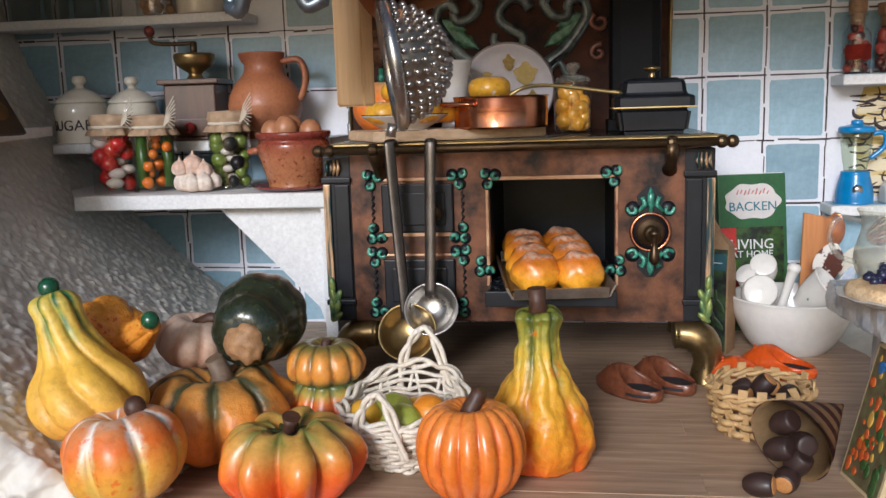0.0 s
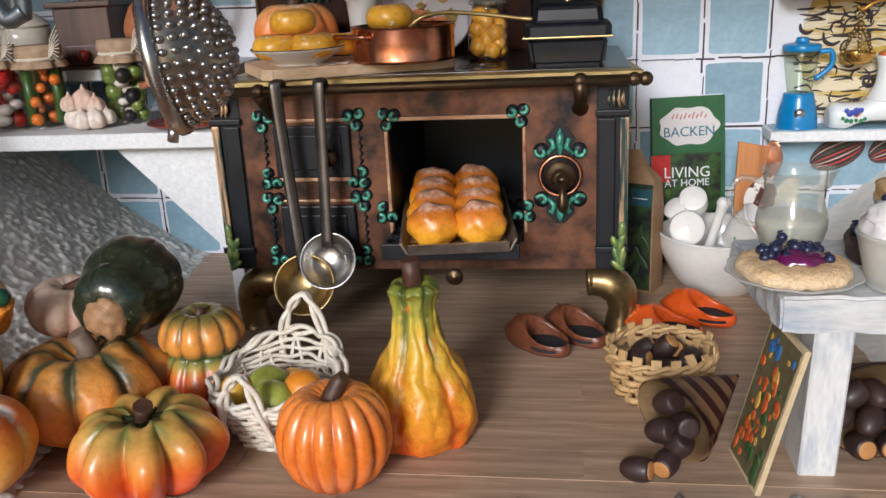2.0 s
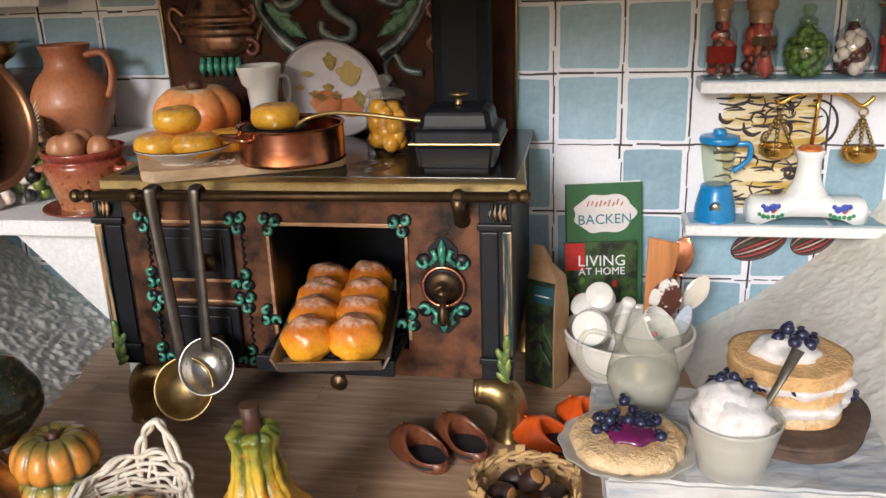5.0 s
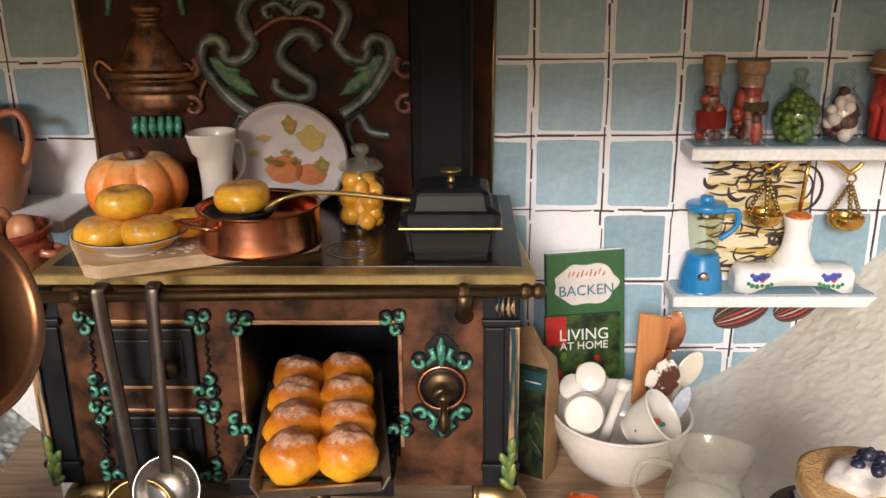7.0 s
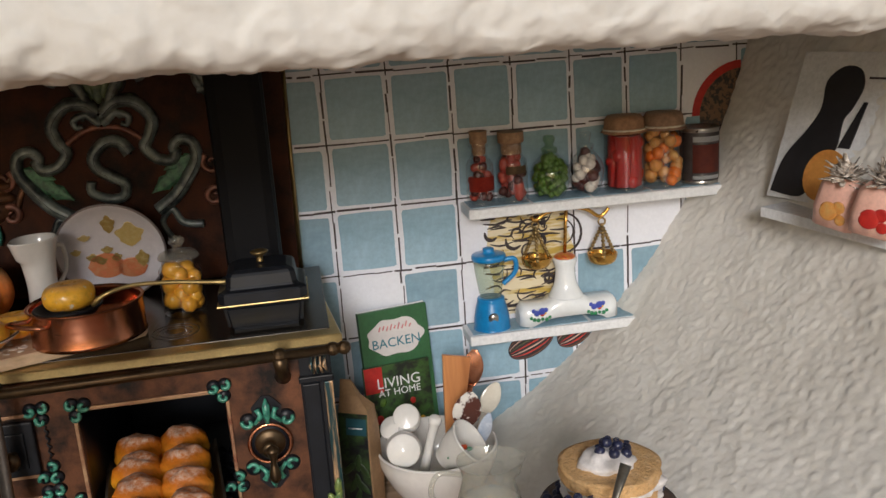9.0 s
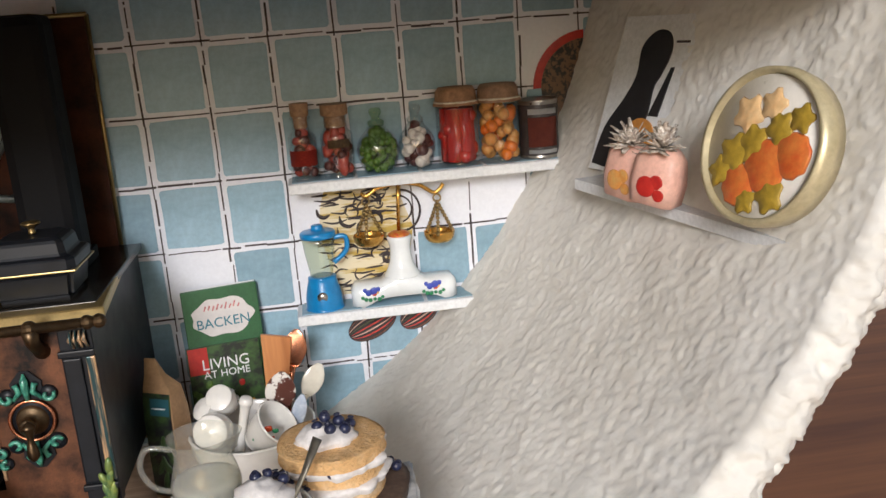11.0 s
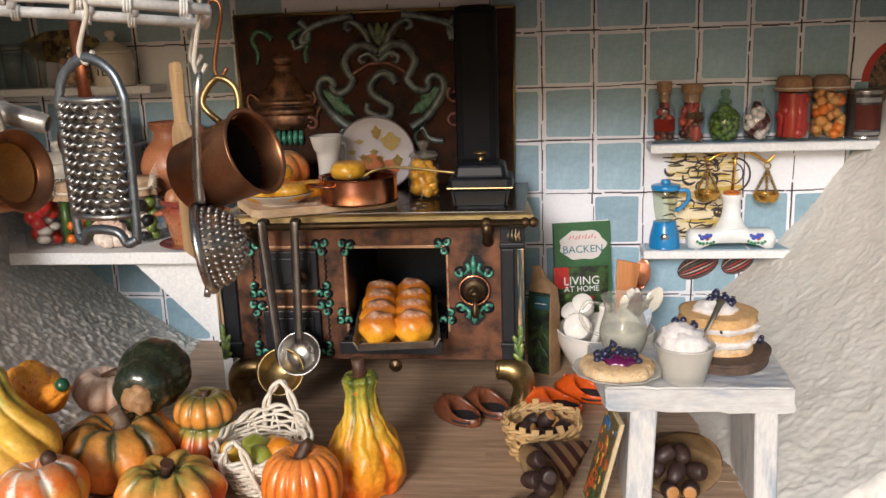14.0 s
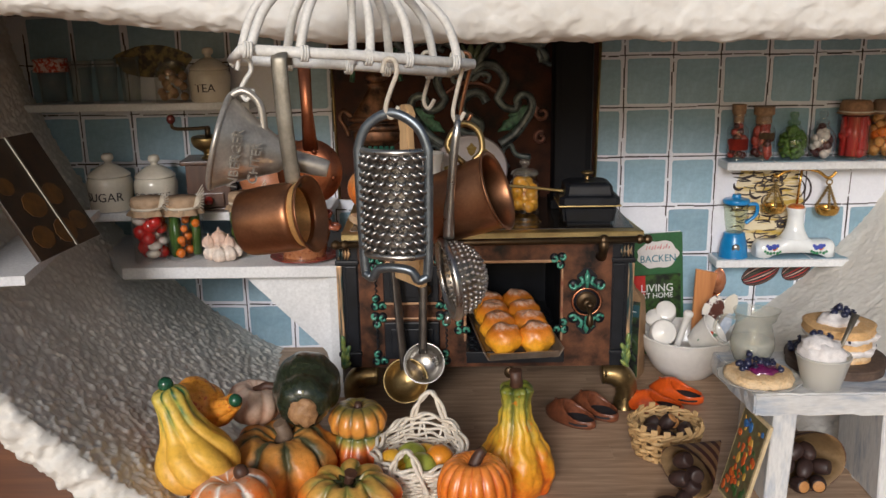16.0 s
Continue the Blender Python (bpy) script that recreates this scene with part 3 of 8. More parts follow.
# fluted pilasters
for sx, x0, x1 in ((-1, -5.28, -4.55), (1, 3.95, 4.68)):
    bm = bmesh.new()
    box(bm, x0, x1, -0.02, 0.35, 1.65, 6.05, 0.03)
    pil = part("pilaster", bm, IRON, stove)
    for q0, q1 in [(x0 + .30, x1 - .04) if sx < 0 else (x0 + .04, x1 - .30)]:
        bm = bmesh.new()
        box(bm, q0, q1, -0.10, -0.02, 2.3, 5.3, 0.03)
        part("panel", bm, IRON, pil)
    for z0 in (5.35, 2.1):
        bm = bmesh.new()
        box(bm, x0 - .03, x1 + .03, -0.16, -0.02, z0, z0 + .15, 0.03)
        part("moulding", bm, IRON, pil)
    outer = x1 - .1 if sx > 0 else x0 + .1
    bm = bmesh.new()
    box(bm, outer - .10, outer + .10, -.11, -.02, 2.3, 5.32, .03)
    part("gilt_strip", bm, mat("rainbow_gilt" if sx < 0 else "rainbow_gilt_r", (0.58, 0.36, 0.19), (0.015, 0.05, 0.055), 0.35, 0.3, 0.14, 0.3, 0.05, 0.006, (1, 1, .06), 0, (0.44, 0.58)), stove, "painted gilt strip")
    bm = bmesh.new()
    for k, (dx, z, an, ln) in enumerate(((.02, 1.98, 8, .30), (.14, 2.02, -18, .26), (.05, 2.35, 14, .28), (.18, 2.34, -24, .2), (.03, 2.66, 6, .22), (.12, 1.78, -50, .2))):
        leaf = bmesh.new()
        ball(leaf, 0, 0, 0, 1, .09, .07, ln, 12)
        moved(leaf, Matrix.Translation((outer - sx * dx, -.13, z)) @ Matrix.Rotation(radians(sx * an), 4, "Y"))
        tmp_leaf = bpy.data.meshes.new("tmp")
        leaf.to_mesh(tmp_leaf)
        leaf.free()
        bm.from_mesh(tmp_leaf)
        bpy.data.meshes.remove(tmp_leaf)
    part("leaf_ornament", bm, mat("leaf_gilt" if sx < 0 else "leaf_gilt_r", (0.30, 0.34, 0.07), (0.02, 0.12, 0.07), 0.35, 0.2, 0.18, 0.3, 0.05, 0.006), stove, "gilt green leaf ornament")
    bm = bmesh.new()
    for k in range(4):
        tube(bm, [(outer - sx * .1 * k, -0.1, 5.55), (outer - sx * (.1 * k + .06), -0.15, 5.75), (outer - sx * (.1 * k + .02), -0.1, 5.95)], [0.03, 0.05, 0.02], 6)
    part("leaf_ornament", bm, bpy.data.materials["rainbow_gilt" if sx < 0 else "rainbow_gilt_r"], stove)
# drawers
for z0, z1, kz in ((3.98, 5.3, 4.6), (1.95, 3.33, 2.6)):
    d = new("drawer")
    d.parent = stove
    bm = bmesh.new()
    box(bm, -3.72, -1.85, -0.16, 0.0, z0 + .05, z1, 0.04)
    box(bm, -3.5, -2.05, -0.22, -0.16, z0 + .25, z1 - .22, 0.03)
    part("drawer_front", bm, IRON, d)
    bm = bmesh.new()
    lathe(bm, soft([(0.10, 0), (0.07, 0.12), (0.10, 0.22), (0.21, 0.30), (0.22, 0.40), (0.14, 0.48), (0.0, 0.5)], 3), 18)
    moved(bm, Matrix.Translation((-2.3, -0.2, kz)) @ Matrix.Rotation(radians(90), 4, "X"))
    part("knob", bm, BRONZE, d, "round bronze knob")
bm = bmesh.new()
lathe(bm, soft([(0.10, 0), (0.07, 0.1), (0.20, 0.22), (0.20, 0.3), (0.0, 0.38)], 3), 16)
moved(bm, Matrix.Translation((0.55, -0.05, 1.55)) @ Matrix.Rotation(radians(90), 4, "X"))
part("knob", bm, BRONZE, stove, "small bronze knob under the oven")
for x, z, fx, fz in ((-1.85, 5.42, 1, 1), (-0.78, 5.40, -1, 1), (2.05, 5.42, 1, 1), (-3.85, 5.42, -1, 1), (-3.80, 3.98, -1, -1), (-1.80, 3.98, 1, -1), (-3.80, 3.40, -1, 1), (-1.80, 3.44, 1, 1), (-3.80, 2.0, -1, -1), (-1.85, 2.0, 1, -1), (-0.98, 3.1, -1, -1), (2.16, 3.1, 1, -1)):
    scroll(x, z, .92, fx, fz)
for x in (-3.98, -1.62):
    for z0, z1 in ((4.2, 5.1), (2.2, 3.15)):
        bm = bmesh.new()
        tube(bm, [(x + .035 * math.sin(k * 1.6), -.05, z0 + (z1 - z0) * k / 20) for k in range(21)], [.026 + .012 * math.sin(k * 1.57) for k in range(21)], 6)
        part("bead_line", bm, IRON, stove)
# round latch with its leaf crown
for sgn in (1, -1):
    bm, bk = bmesh.new(), bmesh.new()
    for sx in (-1, 1):
        curl(bm, bk, 3.12 + sx * .43, 3.98 + sgn * .58, .15, 1.57 - sx * 1.2, -sx * sgn)
        tube(bm, [(3.12 + sx * .30, -.10, 3.98 + sgn * .52), (3.12 + sx * .14, -.13, 3.98 + sgn * .70), (3.12 + sx * .20, -.13, 3.98 + sgn * .88), (3.12 + sx * .26, -.10, 3.98 + sgn * .84)], [.04, .07, .06, .03], 7)
    tube(bm, [(3.12, -.10, 3.98 + sgn * .50), (3.12, -.15, 3.98 + sgn * .75), (3.12, -.14, 3.98 + sgn * .95), (3.12, -.10, 3.98 + sgn * 1.12)], [.05, .085, .09, .02], 8)
    prism(bk, [(3.12 + q[0], 3.98 + sgn * q[1]) for q in ((-.3, .45), (-.34, .9), (-.1, 1.16), (.1, 1.16), (.34, .9), (.3, .45))], -.06, 0, "XZ")
    part("crown_backing", bk, IRON, stove)
    part("crown_leaf", bm, VERDIGRIS, stove, "green leaf crown round the latch")
bm = bmesh.new()
lathe(bm, [(.02, 0), (.46, 0), (.44, .06), (.02, .07)], 32)
moved(bm, Matrix.Translation((3.12, 0, 3.98)) @ Matrix.Rotation(radians(90), 4, "X"))
part("latch_plate", bm, IRON, stove)
bm = bmesh.new()
tube(bm, [(3.12 + .47 * math.cos(a * math.pi / 14), -.08, 3.98 + .47 * math.sin(a * math.pi / 14)) for a in range(28)], 0.05, 6, True)
part("latch_ring", bm, COPPER, stove, "copper ring")
bm = bmesh.new()
lathe(bm, soft([(0.36, 0), (0.34, 0.1), (0.16, 0.2), (0.13, 0.35), (0.2, 0.45), (0.0, 0.55)], 3), 20)
moved(bm, Matrix.Translation((3.12, 0, 3.98)) @ Matrix.Rotation(radians(90), 4, "X"))
bm2 = bmesh.new()
lathe(bm2, soft([(0.05, 0), (0.13, 0.12), (0.12, 0.3), (0.07, 0.5), (0.11, 0.7), (0.15, 0.82), (0.0, 0.95)], 3), 14, at=(3.17, -0.55, 3.22))
bm2.to_mesh(tmp := bpy.data.meshes.new("tmp"))
bm.from_mesh(tmp)
bpy.data.meshes.remove(tmp)
bm2.free()
part("latch_handle", bm, BRONZE, stove, "bronze turning handle")
# top plate with a gilt edge, hob circles
bm = bmesh.new()
box(bm, -4.85, 4.75, 0.55, 6.15, 6.2, 6.38, 0.03)
HOB = mat("hob_black", (0.02, 0.018, 0.017), (0.035, 0.028, 0.02), 0.22, 0.5, 1.5, 0.12, 0.1, 0.003)
part("hob_plate", bm, HOB, stove, "shiny black hob plate")
bm = bmesh.new()
prism(bm, [(-5.1, 0.1), (5.0, 0.1), (4.45, 6.15), (-5.3, 6.15)], 6.12, 6.36)
bmesh.ops.bevel(bm, geom=bm.edges[:], offset=0.03, segments=1, affect="EDGES")
part("top_frame", bm, GOLD, stove, "gilt metal edge of the stove top")
for cx, cy, rs in ((1.15, 1.6, (0.25, 0.4, 0.55)),):
    bm = bmesh.new()
    for r in rs:
        tube(bm, [(cx + r * math.cos(k * math.pi / 20), cy + r * math.sin(k * math.pi / 20), 6.38) for k in range(40)], 0.012, 4, True)
    part("hob_rings", bm, DARKSTEEL, stove)
# towel rail
rail = new("rail")
rail.parent = stove
bm = bmesh.new()
tube(bm, [(-5.15, -.8, 6.22), (5.0, -.45, 6.22)], 0.115, 14)
for x in (-5.15, -4.85, 4.75, 5.0):
    bmesh.ops.create_uvsphere(bm, u_segments=12, v_segments=8, radius=0.16, matrix=Matrix.Translation((x, -.62 + .035 * x, 6.22)))
part("rod", bm, BRONZE, rail, "bronze rail rod")
for x in (-3.75, 3.58):
    bm = bmesh.new()
    tube(bm, [(x, -.62 + .035 * x, 6.2), (x, -.45, 5.9), (x, -.2, 5.65), (x, 0.02, 5.55)], [0.19, 0.15, 0.13, 0.2], 10)
    bmesh.ops.create_uvsphere(bm, u_segments=12, v_segments=8, radius=0.18, matrix=Matrix.Translation((x, -.62 + .035 * x, 6.22)))
    part("rail_bracket", bm, BRONZE, rail)
# curved brass legs
OLDLEG = mat("leg_brass", (0.34, 0.235, 0.10), (0.17, 0.115, 0.05), 0.3, 0.85, 0.6, 0.2, 0.08, 0.004)
for x, sx in ((-4.72, -1), (4.45, 1)):
    for y in (0.3, 5.4):
        bm = bmesh.new()
        tube(bm, soft([(x - sx * .72, y, 1.26), (x - sx * .55, y, 1.26), (x - sx * .2, y, 1.22), (x + sx * .08, y, 1.0), (x + sx * .18, y, .6), (x + sx * .14, y, .25), (x + sx * .14, y, 0)], 5), [.30, .38, .42, .42, .40, .40, .41, .42, .43, .44, .45, .46, .46, .46, .45, .44, .43, .42, .41, .40, .39, .38, .38, .38, .39, .40, .41, .42, .44, .46, .47], 20, False, .95)
        part("leg", bm, OLDLEG, stove, "curved old brass leg")
# open oven flap with slots
flap = new("oven_flap")
flap.parent = stove
bm = bmesh.new()
box(bm, -0.95, 2.22, -1.52, -1.4, 2.38, 2.76, 0.02)
box(bm, -0.95, 2.22, -1.4, 3.2, 2.62, 2.68, 0.01)
for i in range(9):
    for j in range(6):
        cx, cy = -.75 + .345 * i, -1.15 + .72 * j
        tube(bm, [(cx + .13 * math.cos(t), cy + .27 * math.sin(t), 2.70) for t in [2 * math.pi * k / 14 for k in range(14)]], .035, 5)
part("grate", bm, IRON, flap, "black slotted oven shelf")
# tin splash panel and stove pipe behind
BACKPAINT = dull(mat("splash_brown", (0.080, 0.024, 0.010), (0.006, 0.004, 0.003), 0.5, 0.0, 1.0, 0.5, 0.09, 0.02), 0.25)
splash = thing("splash_panel", at_cm(0, 0, 0), "dark brown embossed tin panel with scrolls behind the stove", "panel")
bm = bmesh.new()
prism(bm, [(-5.9, 6.38), (4.2, 6.38), (4.3, 12.75), (-6.0, 12.75)], 6.12, 6.3, "XZ")
part("sheet", bm, dull(BACKPAINT, .12), splash)
bm = bmesh.new()
for a, b in (((-5.93, 6.4), (-6.03, 12.75)), ((4.22, 6.4), (4.33, 12.75)), ((-6.03, 12.75), (4.33, 12.75))):
    tube(bm, [(a[0], 6.12, a[1]), (b[0], 6.12, b[1])], 0.06, 8)
part("edge", bm, BRASS, splash, "thin gilt edge")
EMBOSS = mat("scroll_grey_green", (0.21, 0.25, 0.24), (0.02, 0.03, 0.035), 0.33, 0.2, 0.5, 0.3, 0.06, 0.008, None, 0.1, (.34, .62))
# near-black paint for the outlines and shadows of the panel's relief
RELIEF_SHADOW = dull(mat("scroll_shadow_paint", (0.006, 0.005, 0.005), (0.010, 0.007, 0.006), 0.5, 0, .3, .1), .2)
LEAFG = mat("leaf_green", (0.10, 0.28, 0.15), (0.006, 0.035, 0.025), 0.4, 0.1, 0.2, 0.3, 0.06, 0.008)
URN = mat("urn_brown", (0.30, 0.14, 0.07), (0.012, 0.008, 0.008), 0.34, 0.5, 0.4, 0.25, 0.08, 0.008)
REDDISH = mat("scroll_red", (0.28, 0.11, 0.07), (0.09, 0.04, 0.03), 0.4, 0.2, 0.3, 0.2, 0.06, 0.006)
SPX = -0.75


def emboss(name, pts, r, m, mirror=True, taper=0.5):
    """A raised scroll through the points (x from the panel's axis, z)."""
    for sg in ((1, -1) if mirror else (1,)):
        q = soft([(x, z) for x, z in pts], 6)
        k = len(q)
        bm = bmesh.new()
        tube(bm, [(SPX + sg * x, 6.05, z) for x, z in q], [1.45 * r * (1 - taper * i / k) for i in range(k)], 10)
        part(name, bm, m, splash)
        # wider flat black copy, shifted right and down: outline and painted shadow
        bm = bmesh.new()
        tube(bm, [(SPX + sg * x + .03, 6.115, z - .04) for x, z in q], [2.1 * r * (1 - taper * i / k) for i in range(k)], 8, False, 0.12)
        part("dark_outline", bm, RELIEF_SHADOW, splash, "black outline painted as the scroll's shadow")


def spiral(cx, cz, r, a0, turns, n=14):
    return [(cx + r * (1 - .75 * k / n) * math.cos(a0 + turns * 2 * math.pi * k / n), cz + r * (1 - .75 * k / n) * math.sin(a0 + turns * 2 * math.pi * k / n)) for k in range(n + 1)]


SPX = -0.63
emboss("scroll", [(.6, 10.16), (.37, 10.48), (0, 10.5), (-.35, 10.17), (-.32, 9.82), (.04, 9.55), (.36, 9.33), (.29, 9.0), (-.1, 8.95), (-.53, 9.17), (-.51, 9.47)], 0.13, EMBOSS, False, .35)
emboss("scroll", [(1.13, 8.5), (1.66, 8.88), (2.06, 9.38), (2.34, 9.88), (2.27, 10.3), (1.95, 10.42), (1.75, 10.2), (1.9, 10.05)], 0.14, EMBOSS, True, .35)
emboss("scroll", [(.05, 11.28), (.42, 11.56), (.94, 11.5), (1.3, 11.05), (1.2, 10.62), (1.02, 10.3), (1.3, 9.95), (1.69, 9.88), (1.83, 10.12)], 0.13, EMBOSS, True, .2)
emboss("scroll", [(.02, 10.98), (.2, 11.15), (.39, 11.27), (.7, 11.16), (.66, 10.95), (.5, 10.98)], 0.09, EMBOSS)
emboss("scroll", [(.98, 10.5), (.86, 10.62), (.41, 10.87), (-.02, 10.92)], 0.06, REDDISH, True, .1)
emboss("scroll", spiral(2.75, 9.7, .3, 2.2, 1.1), 0.07, REDDISH)
emboss("scroll", spiral(2.7, 8.75, .26, 1.2, 1.1), 0.07, REDDISH)
emboss("scroll", [(2.9, 12.5), (2.6, 12.1), (2.75, 11.7), (3.1, 11.55), (3.2, 11.85)], 0.10, EMBOSS)
emboss("scroll", [(.9, 12.62), (1.7, 12.5), (2.4, 12.3), (2.8, 12.0), (2.85, 11.75), (2.6, 11.75)], 0.10, EMBOSS, True, .1)
emboss("scroll", [(.28, 11.55), (.45, 11.95), (.75, 12.3), (1.1, 12.42), (1.22, 12.22), (1.02, 12.12)], 0.10, EMBOSS, True, .3)
emboss("scroll", [(2.3, 8.0), (1.75, 8.1), (1.5, 8.5), (1.2, 8.15), (1.45, 7.6)], 0.08, EMBOSS, True, .4)
PLUME = mat("plume_olive", (0.20, 0.26, 0.13), (0.02, 0.05, 0.035), .36, .1, .3, .3, .06, .008)
for x, z, an, ln, w in ((0, 12.0, 0, .42, .17), (.42, 11.95, -50, .36, .13), (-.42, 11.95, 50, .36, .13), (.52, 11.66, -78, .42, .13), (-.52, 11.66, 78, .42, .13), (.22, 12.08, -22, .36, .12), (-.22, 12.08, 22, .36, .12)):
    bm = bmesh.new()
    ball(bm, 0, 0, 0, 1, w, .12, ln, 16)
    moved(bm, Matrix.Translation((SPX + x, 6.1, z - .05)) @ Matrix.Rotation(radians(-an), 4, "Y"))
    part("plume_leaf", bm, PLUME, splash)
    # the leaf's shadow as a flat black shape, set lower and to the right
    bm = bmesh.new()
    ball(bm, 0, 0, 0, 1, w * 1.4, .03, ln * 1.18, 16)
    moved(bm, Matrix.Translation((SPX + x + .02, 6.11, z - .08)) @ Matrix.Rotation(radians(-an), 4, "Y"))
    part("dark_outline", bm, RELIEF_SHADOW, splash)
for x, z, r in ((0, 11.28, .13), (-.48, 11.2, .08), (.48, 11.2, .08)):
    bm = bmesh.new()
    ball(bm, SPX + x, 6.08, z, r, 1, .6, 1.3, 12)
    part("bead", bm, EMBOSS, splash)
LEAF_SHAPE = [(0, .04), (.22, .15), (.3, .11), (.45, .2), (.55, .13), (.7, .17), (.82, .09), (1, .01)]


def acanthus(x, z, ang, length, wide):
    """A lobed leaf lying on the panel, thicker along its midrib."""
    bm = bmesh.new()
    up = [(t * length, w * wide * .7) for t, w in LEAF_SHAPE]
    rows = [[(t - .1 * w, w * 1.25, -.02), (t, w * .6, -.10), (t, 0, -.05), (t, -w * .6, -.10), (t - .1 * w, -w * 1.25, -.02)] for t, w in up]
    rows = [[(x + p[0] * math.cos(ang) - p[1] * math.sin(ang), 6.11 + p[2], z + p[0] * math.sin(ang) + p[1] * math.cos(ang)) for p in r] for r in rows]
    quads(bm, rows, False)
    part("leaf", bm, LEAFG, splash)


for sg in (1, -1):
    for x, z, a, n, w in ((2.15, 9.75, -2.55, 1.35, 1.5), (2.05, 9.35, -2.3, 1.0, 1.2), (2.25, 9.95, -2.75, .9, 1.2)):
        acanthus(SPX + sg * x, z, a if sg > 0 else math.pi - a, n, w)
bm = bmesh.new()
prof = [(0.2, 11.4), (0.42, 11.2), (0.40, 11.08), (0.26, 11.0), (0.42, 10.9), (0.30, 10.78), (0.55, 10.4), (0.92, 9.8), (1.0, 9.68), (1.16, 9.62), (1.16, 9.5), (0.98, 9.44), (1.14, 9.3), (1.14, 9.16), (0.96, 9.1), (1.0, 8.95), (0.92, 8.72), (.6, 8.55)]
q = soft(prof, 4)
rings = [[(-4.3 + r * math.cos(math.pi * k / 16), 6.13 - 0.40 * r * math.sin(math.pi * k / 16), z) for k in range(17)] for r, z in q]
quads(bm, rings, False)
part("urn", bm, URN, splash, "embossed copper-brown urn")
for k in range(6):
    bm = bmesh.new()
    tube(bm, [(-4.85 + k * .22, 6.05, 8.5), (-4.85 + k * .22, 5.98, 8.2), (-4.85 + k * .22, 6.08, 7.95)], [0.08, 0.12, 0.05], 6)
    part("petal", bm, VERDIGRIS, splash)
for sg in (1, -1):
    bm = bmesh.new()
    tube(bm, [(-4.3 + sg * x, 6.1, z) for x, z in soft([(.95, 9.6), (1.3, 9.9), (1.45, 9.6), (1.25, 9.2), (1.15, 8.9)], 5)], 0.09, 7)
    part("urn_handle", bm, URN, splash)
    bm = bmesh.new()
    tube(bm, [(-4.3 + sg * x, 6.1, z) for x, z in soft([(.3, 11.9), (.8, 12.2), (1.1, 11.9), (.9, 11.4), (.95, 11.0)], 5)], [0.15, .14, .13, .12] + [0.1] * 17, 7)
    part("leaf", bm, LEAFG, splash)
# pipe on the stove
pipe = thing("stove_pipe", at_cm(3.05, 4.3, 6.38), "square black iron stove pipe rising to the ceiling", "pipe")
bm = bmesh.new()
box(bm, -.72, .72, -.6, .7, 0.0, 6.4, 0.28)
PIPEB = dull(mat("matt_black", (0.006, 0.006, 0.007), (0.003, 0.003, 0.004), 0.6, 0, .8, .1, .1, .003), .15)
part("shaft", bm, PIPEB, pipe)
bm = bmesh.new()
box(bm, -.8, .8, -.68, .78, 0.0, 0.35, 0.05)
part("collar", bm, PIPEB, pipe)

# ---- pumpkins and gourds ----
def ribs_fn(n, depth, power=0.7, twist=0.0, phase=0.0):
    return lambda th, z: 1 - depth * (1 - abs(math.sin(n * (th + phase + twist * z) / 2)) ** power)


def pumpkin_body(R, H, n, depth, power=0.7, dimple=0.25, key=0.0, lump_k=0.03, seg=120, flatk=0.85):
    bm = bmesh.new()
    prof = []
    for k in range(37):
        a = math.pi * (0.02 + 0.96 * k / 36)
        r = R * math.sin(a) ** flatk
        z = H / 2 * (1 - math.cos(a))
        z -= dimple * H * math.exp(-(r / R / 0.38) ** 2) * (1 if a > 1.57 else -0.35)
        prof.append((r, z))
    f = ribs_fn(n, depth, power, 0, key)
    lathe(bm, prof, seg, lambda th, z: f(th, z))
    for v in bm.verts:
        v.co += v.co.normalized() * noise.noise(v.co * 1.3 + Vector((key * 9, 3, 1))) * lump_k * R * 2
    return bm


def stem(pts, rs, seg=9):
    bm = bmesh.new()
    tube(bm, pts, rs, seg)
    return bm


O1, O2, O3 = (0.72, 0.22, 0.035), (0.80, 0.34, 0.06), (0.62, 0.10, 0.02)
STEMB = mat("stem_brown", (0.10, 0.045, 0.025), (0.05, 0.022, 0.014), 0.5, 0, 0.2, 0.4, 0.06, 0.01)

def swept(path, radii, n_ribs, depth, twist, seg=60, steps=8):
    """A ribbed body whose axis bends along a line."""
    pts = soft([(*p, r) for p, r in zip(path, radii)], steps)
    bm = bmesh.new()
    rings, up = [], Vector((0, 0, 1))
    k = len(pts)
    for i, p in enumerate(pts):
        c = Vector(p[:3])
        d = (Vector(pts[min(i + 1, k - 1)][:3]) - Vector(pts[max(i - 1, 0)][:3])).normalized()
        s = d.cross(up).normalized()
        up = s.cross(d).normalized()
        ring = []
        for j in range(seg):
            a = 2 * math.pi * j / seg
            r = max(p[3], .02) * (1 - depth * (1 - abs(math.sin(n_ribs * (a + twist * i / k) / 2)) ** .7))
            ring.append(c + r * (math.cos(a) * s + math.sin(a) * up))
        rings.append(ring)
    quads(bm, rings, True, True, True)
    return bm


g = thing("pumpkin", at_cm(-0.78, -7.0, -0.02, 0, 0, 10), "glossy orange ribbed toy pumpkin with a brown stem", "pumpkin", "pumpkins on the floor")
part("body", pumpkin_body(1.03, 2.0, 16, 0.13, 0.62, 0.16, 0.3, 0.012, 160), mat_rib("ribbed_orange", 16, .3, 0, 0, 2, [(0, (0.62, 0.13, 0.012)), (0.7, (0.76, 0.20, 0.02)), (1, (0.80, 0.28, 0.06))], [(0, (0.46, 0.07, 0.006)), (0.8, (0.60, 0.12, 0.012)), (1, (0.62, 0.18, 0.04))], .3, .24, .7, None, .1, .8, .08), g)
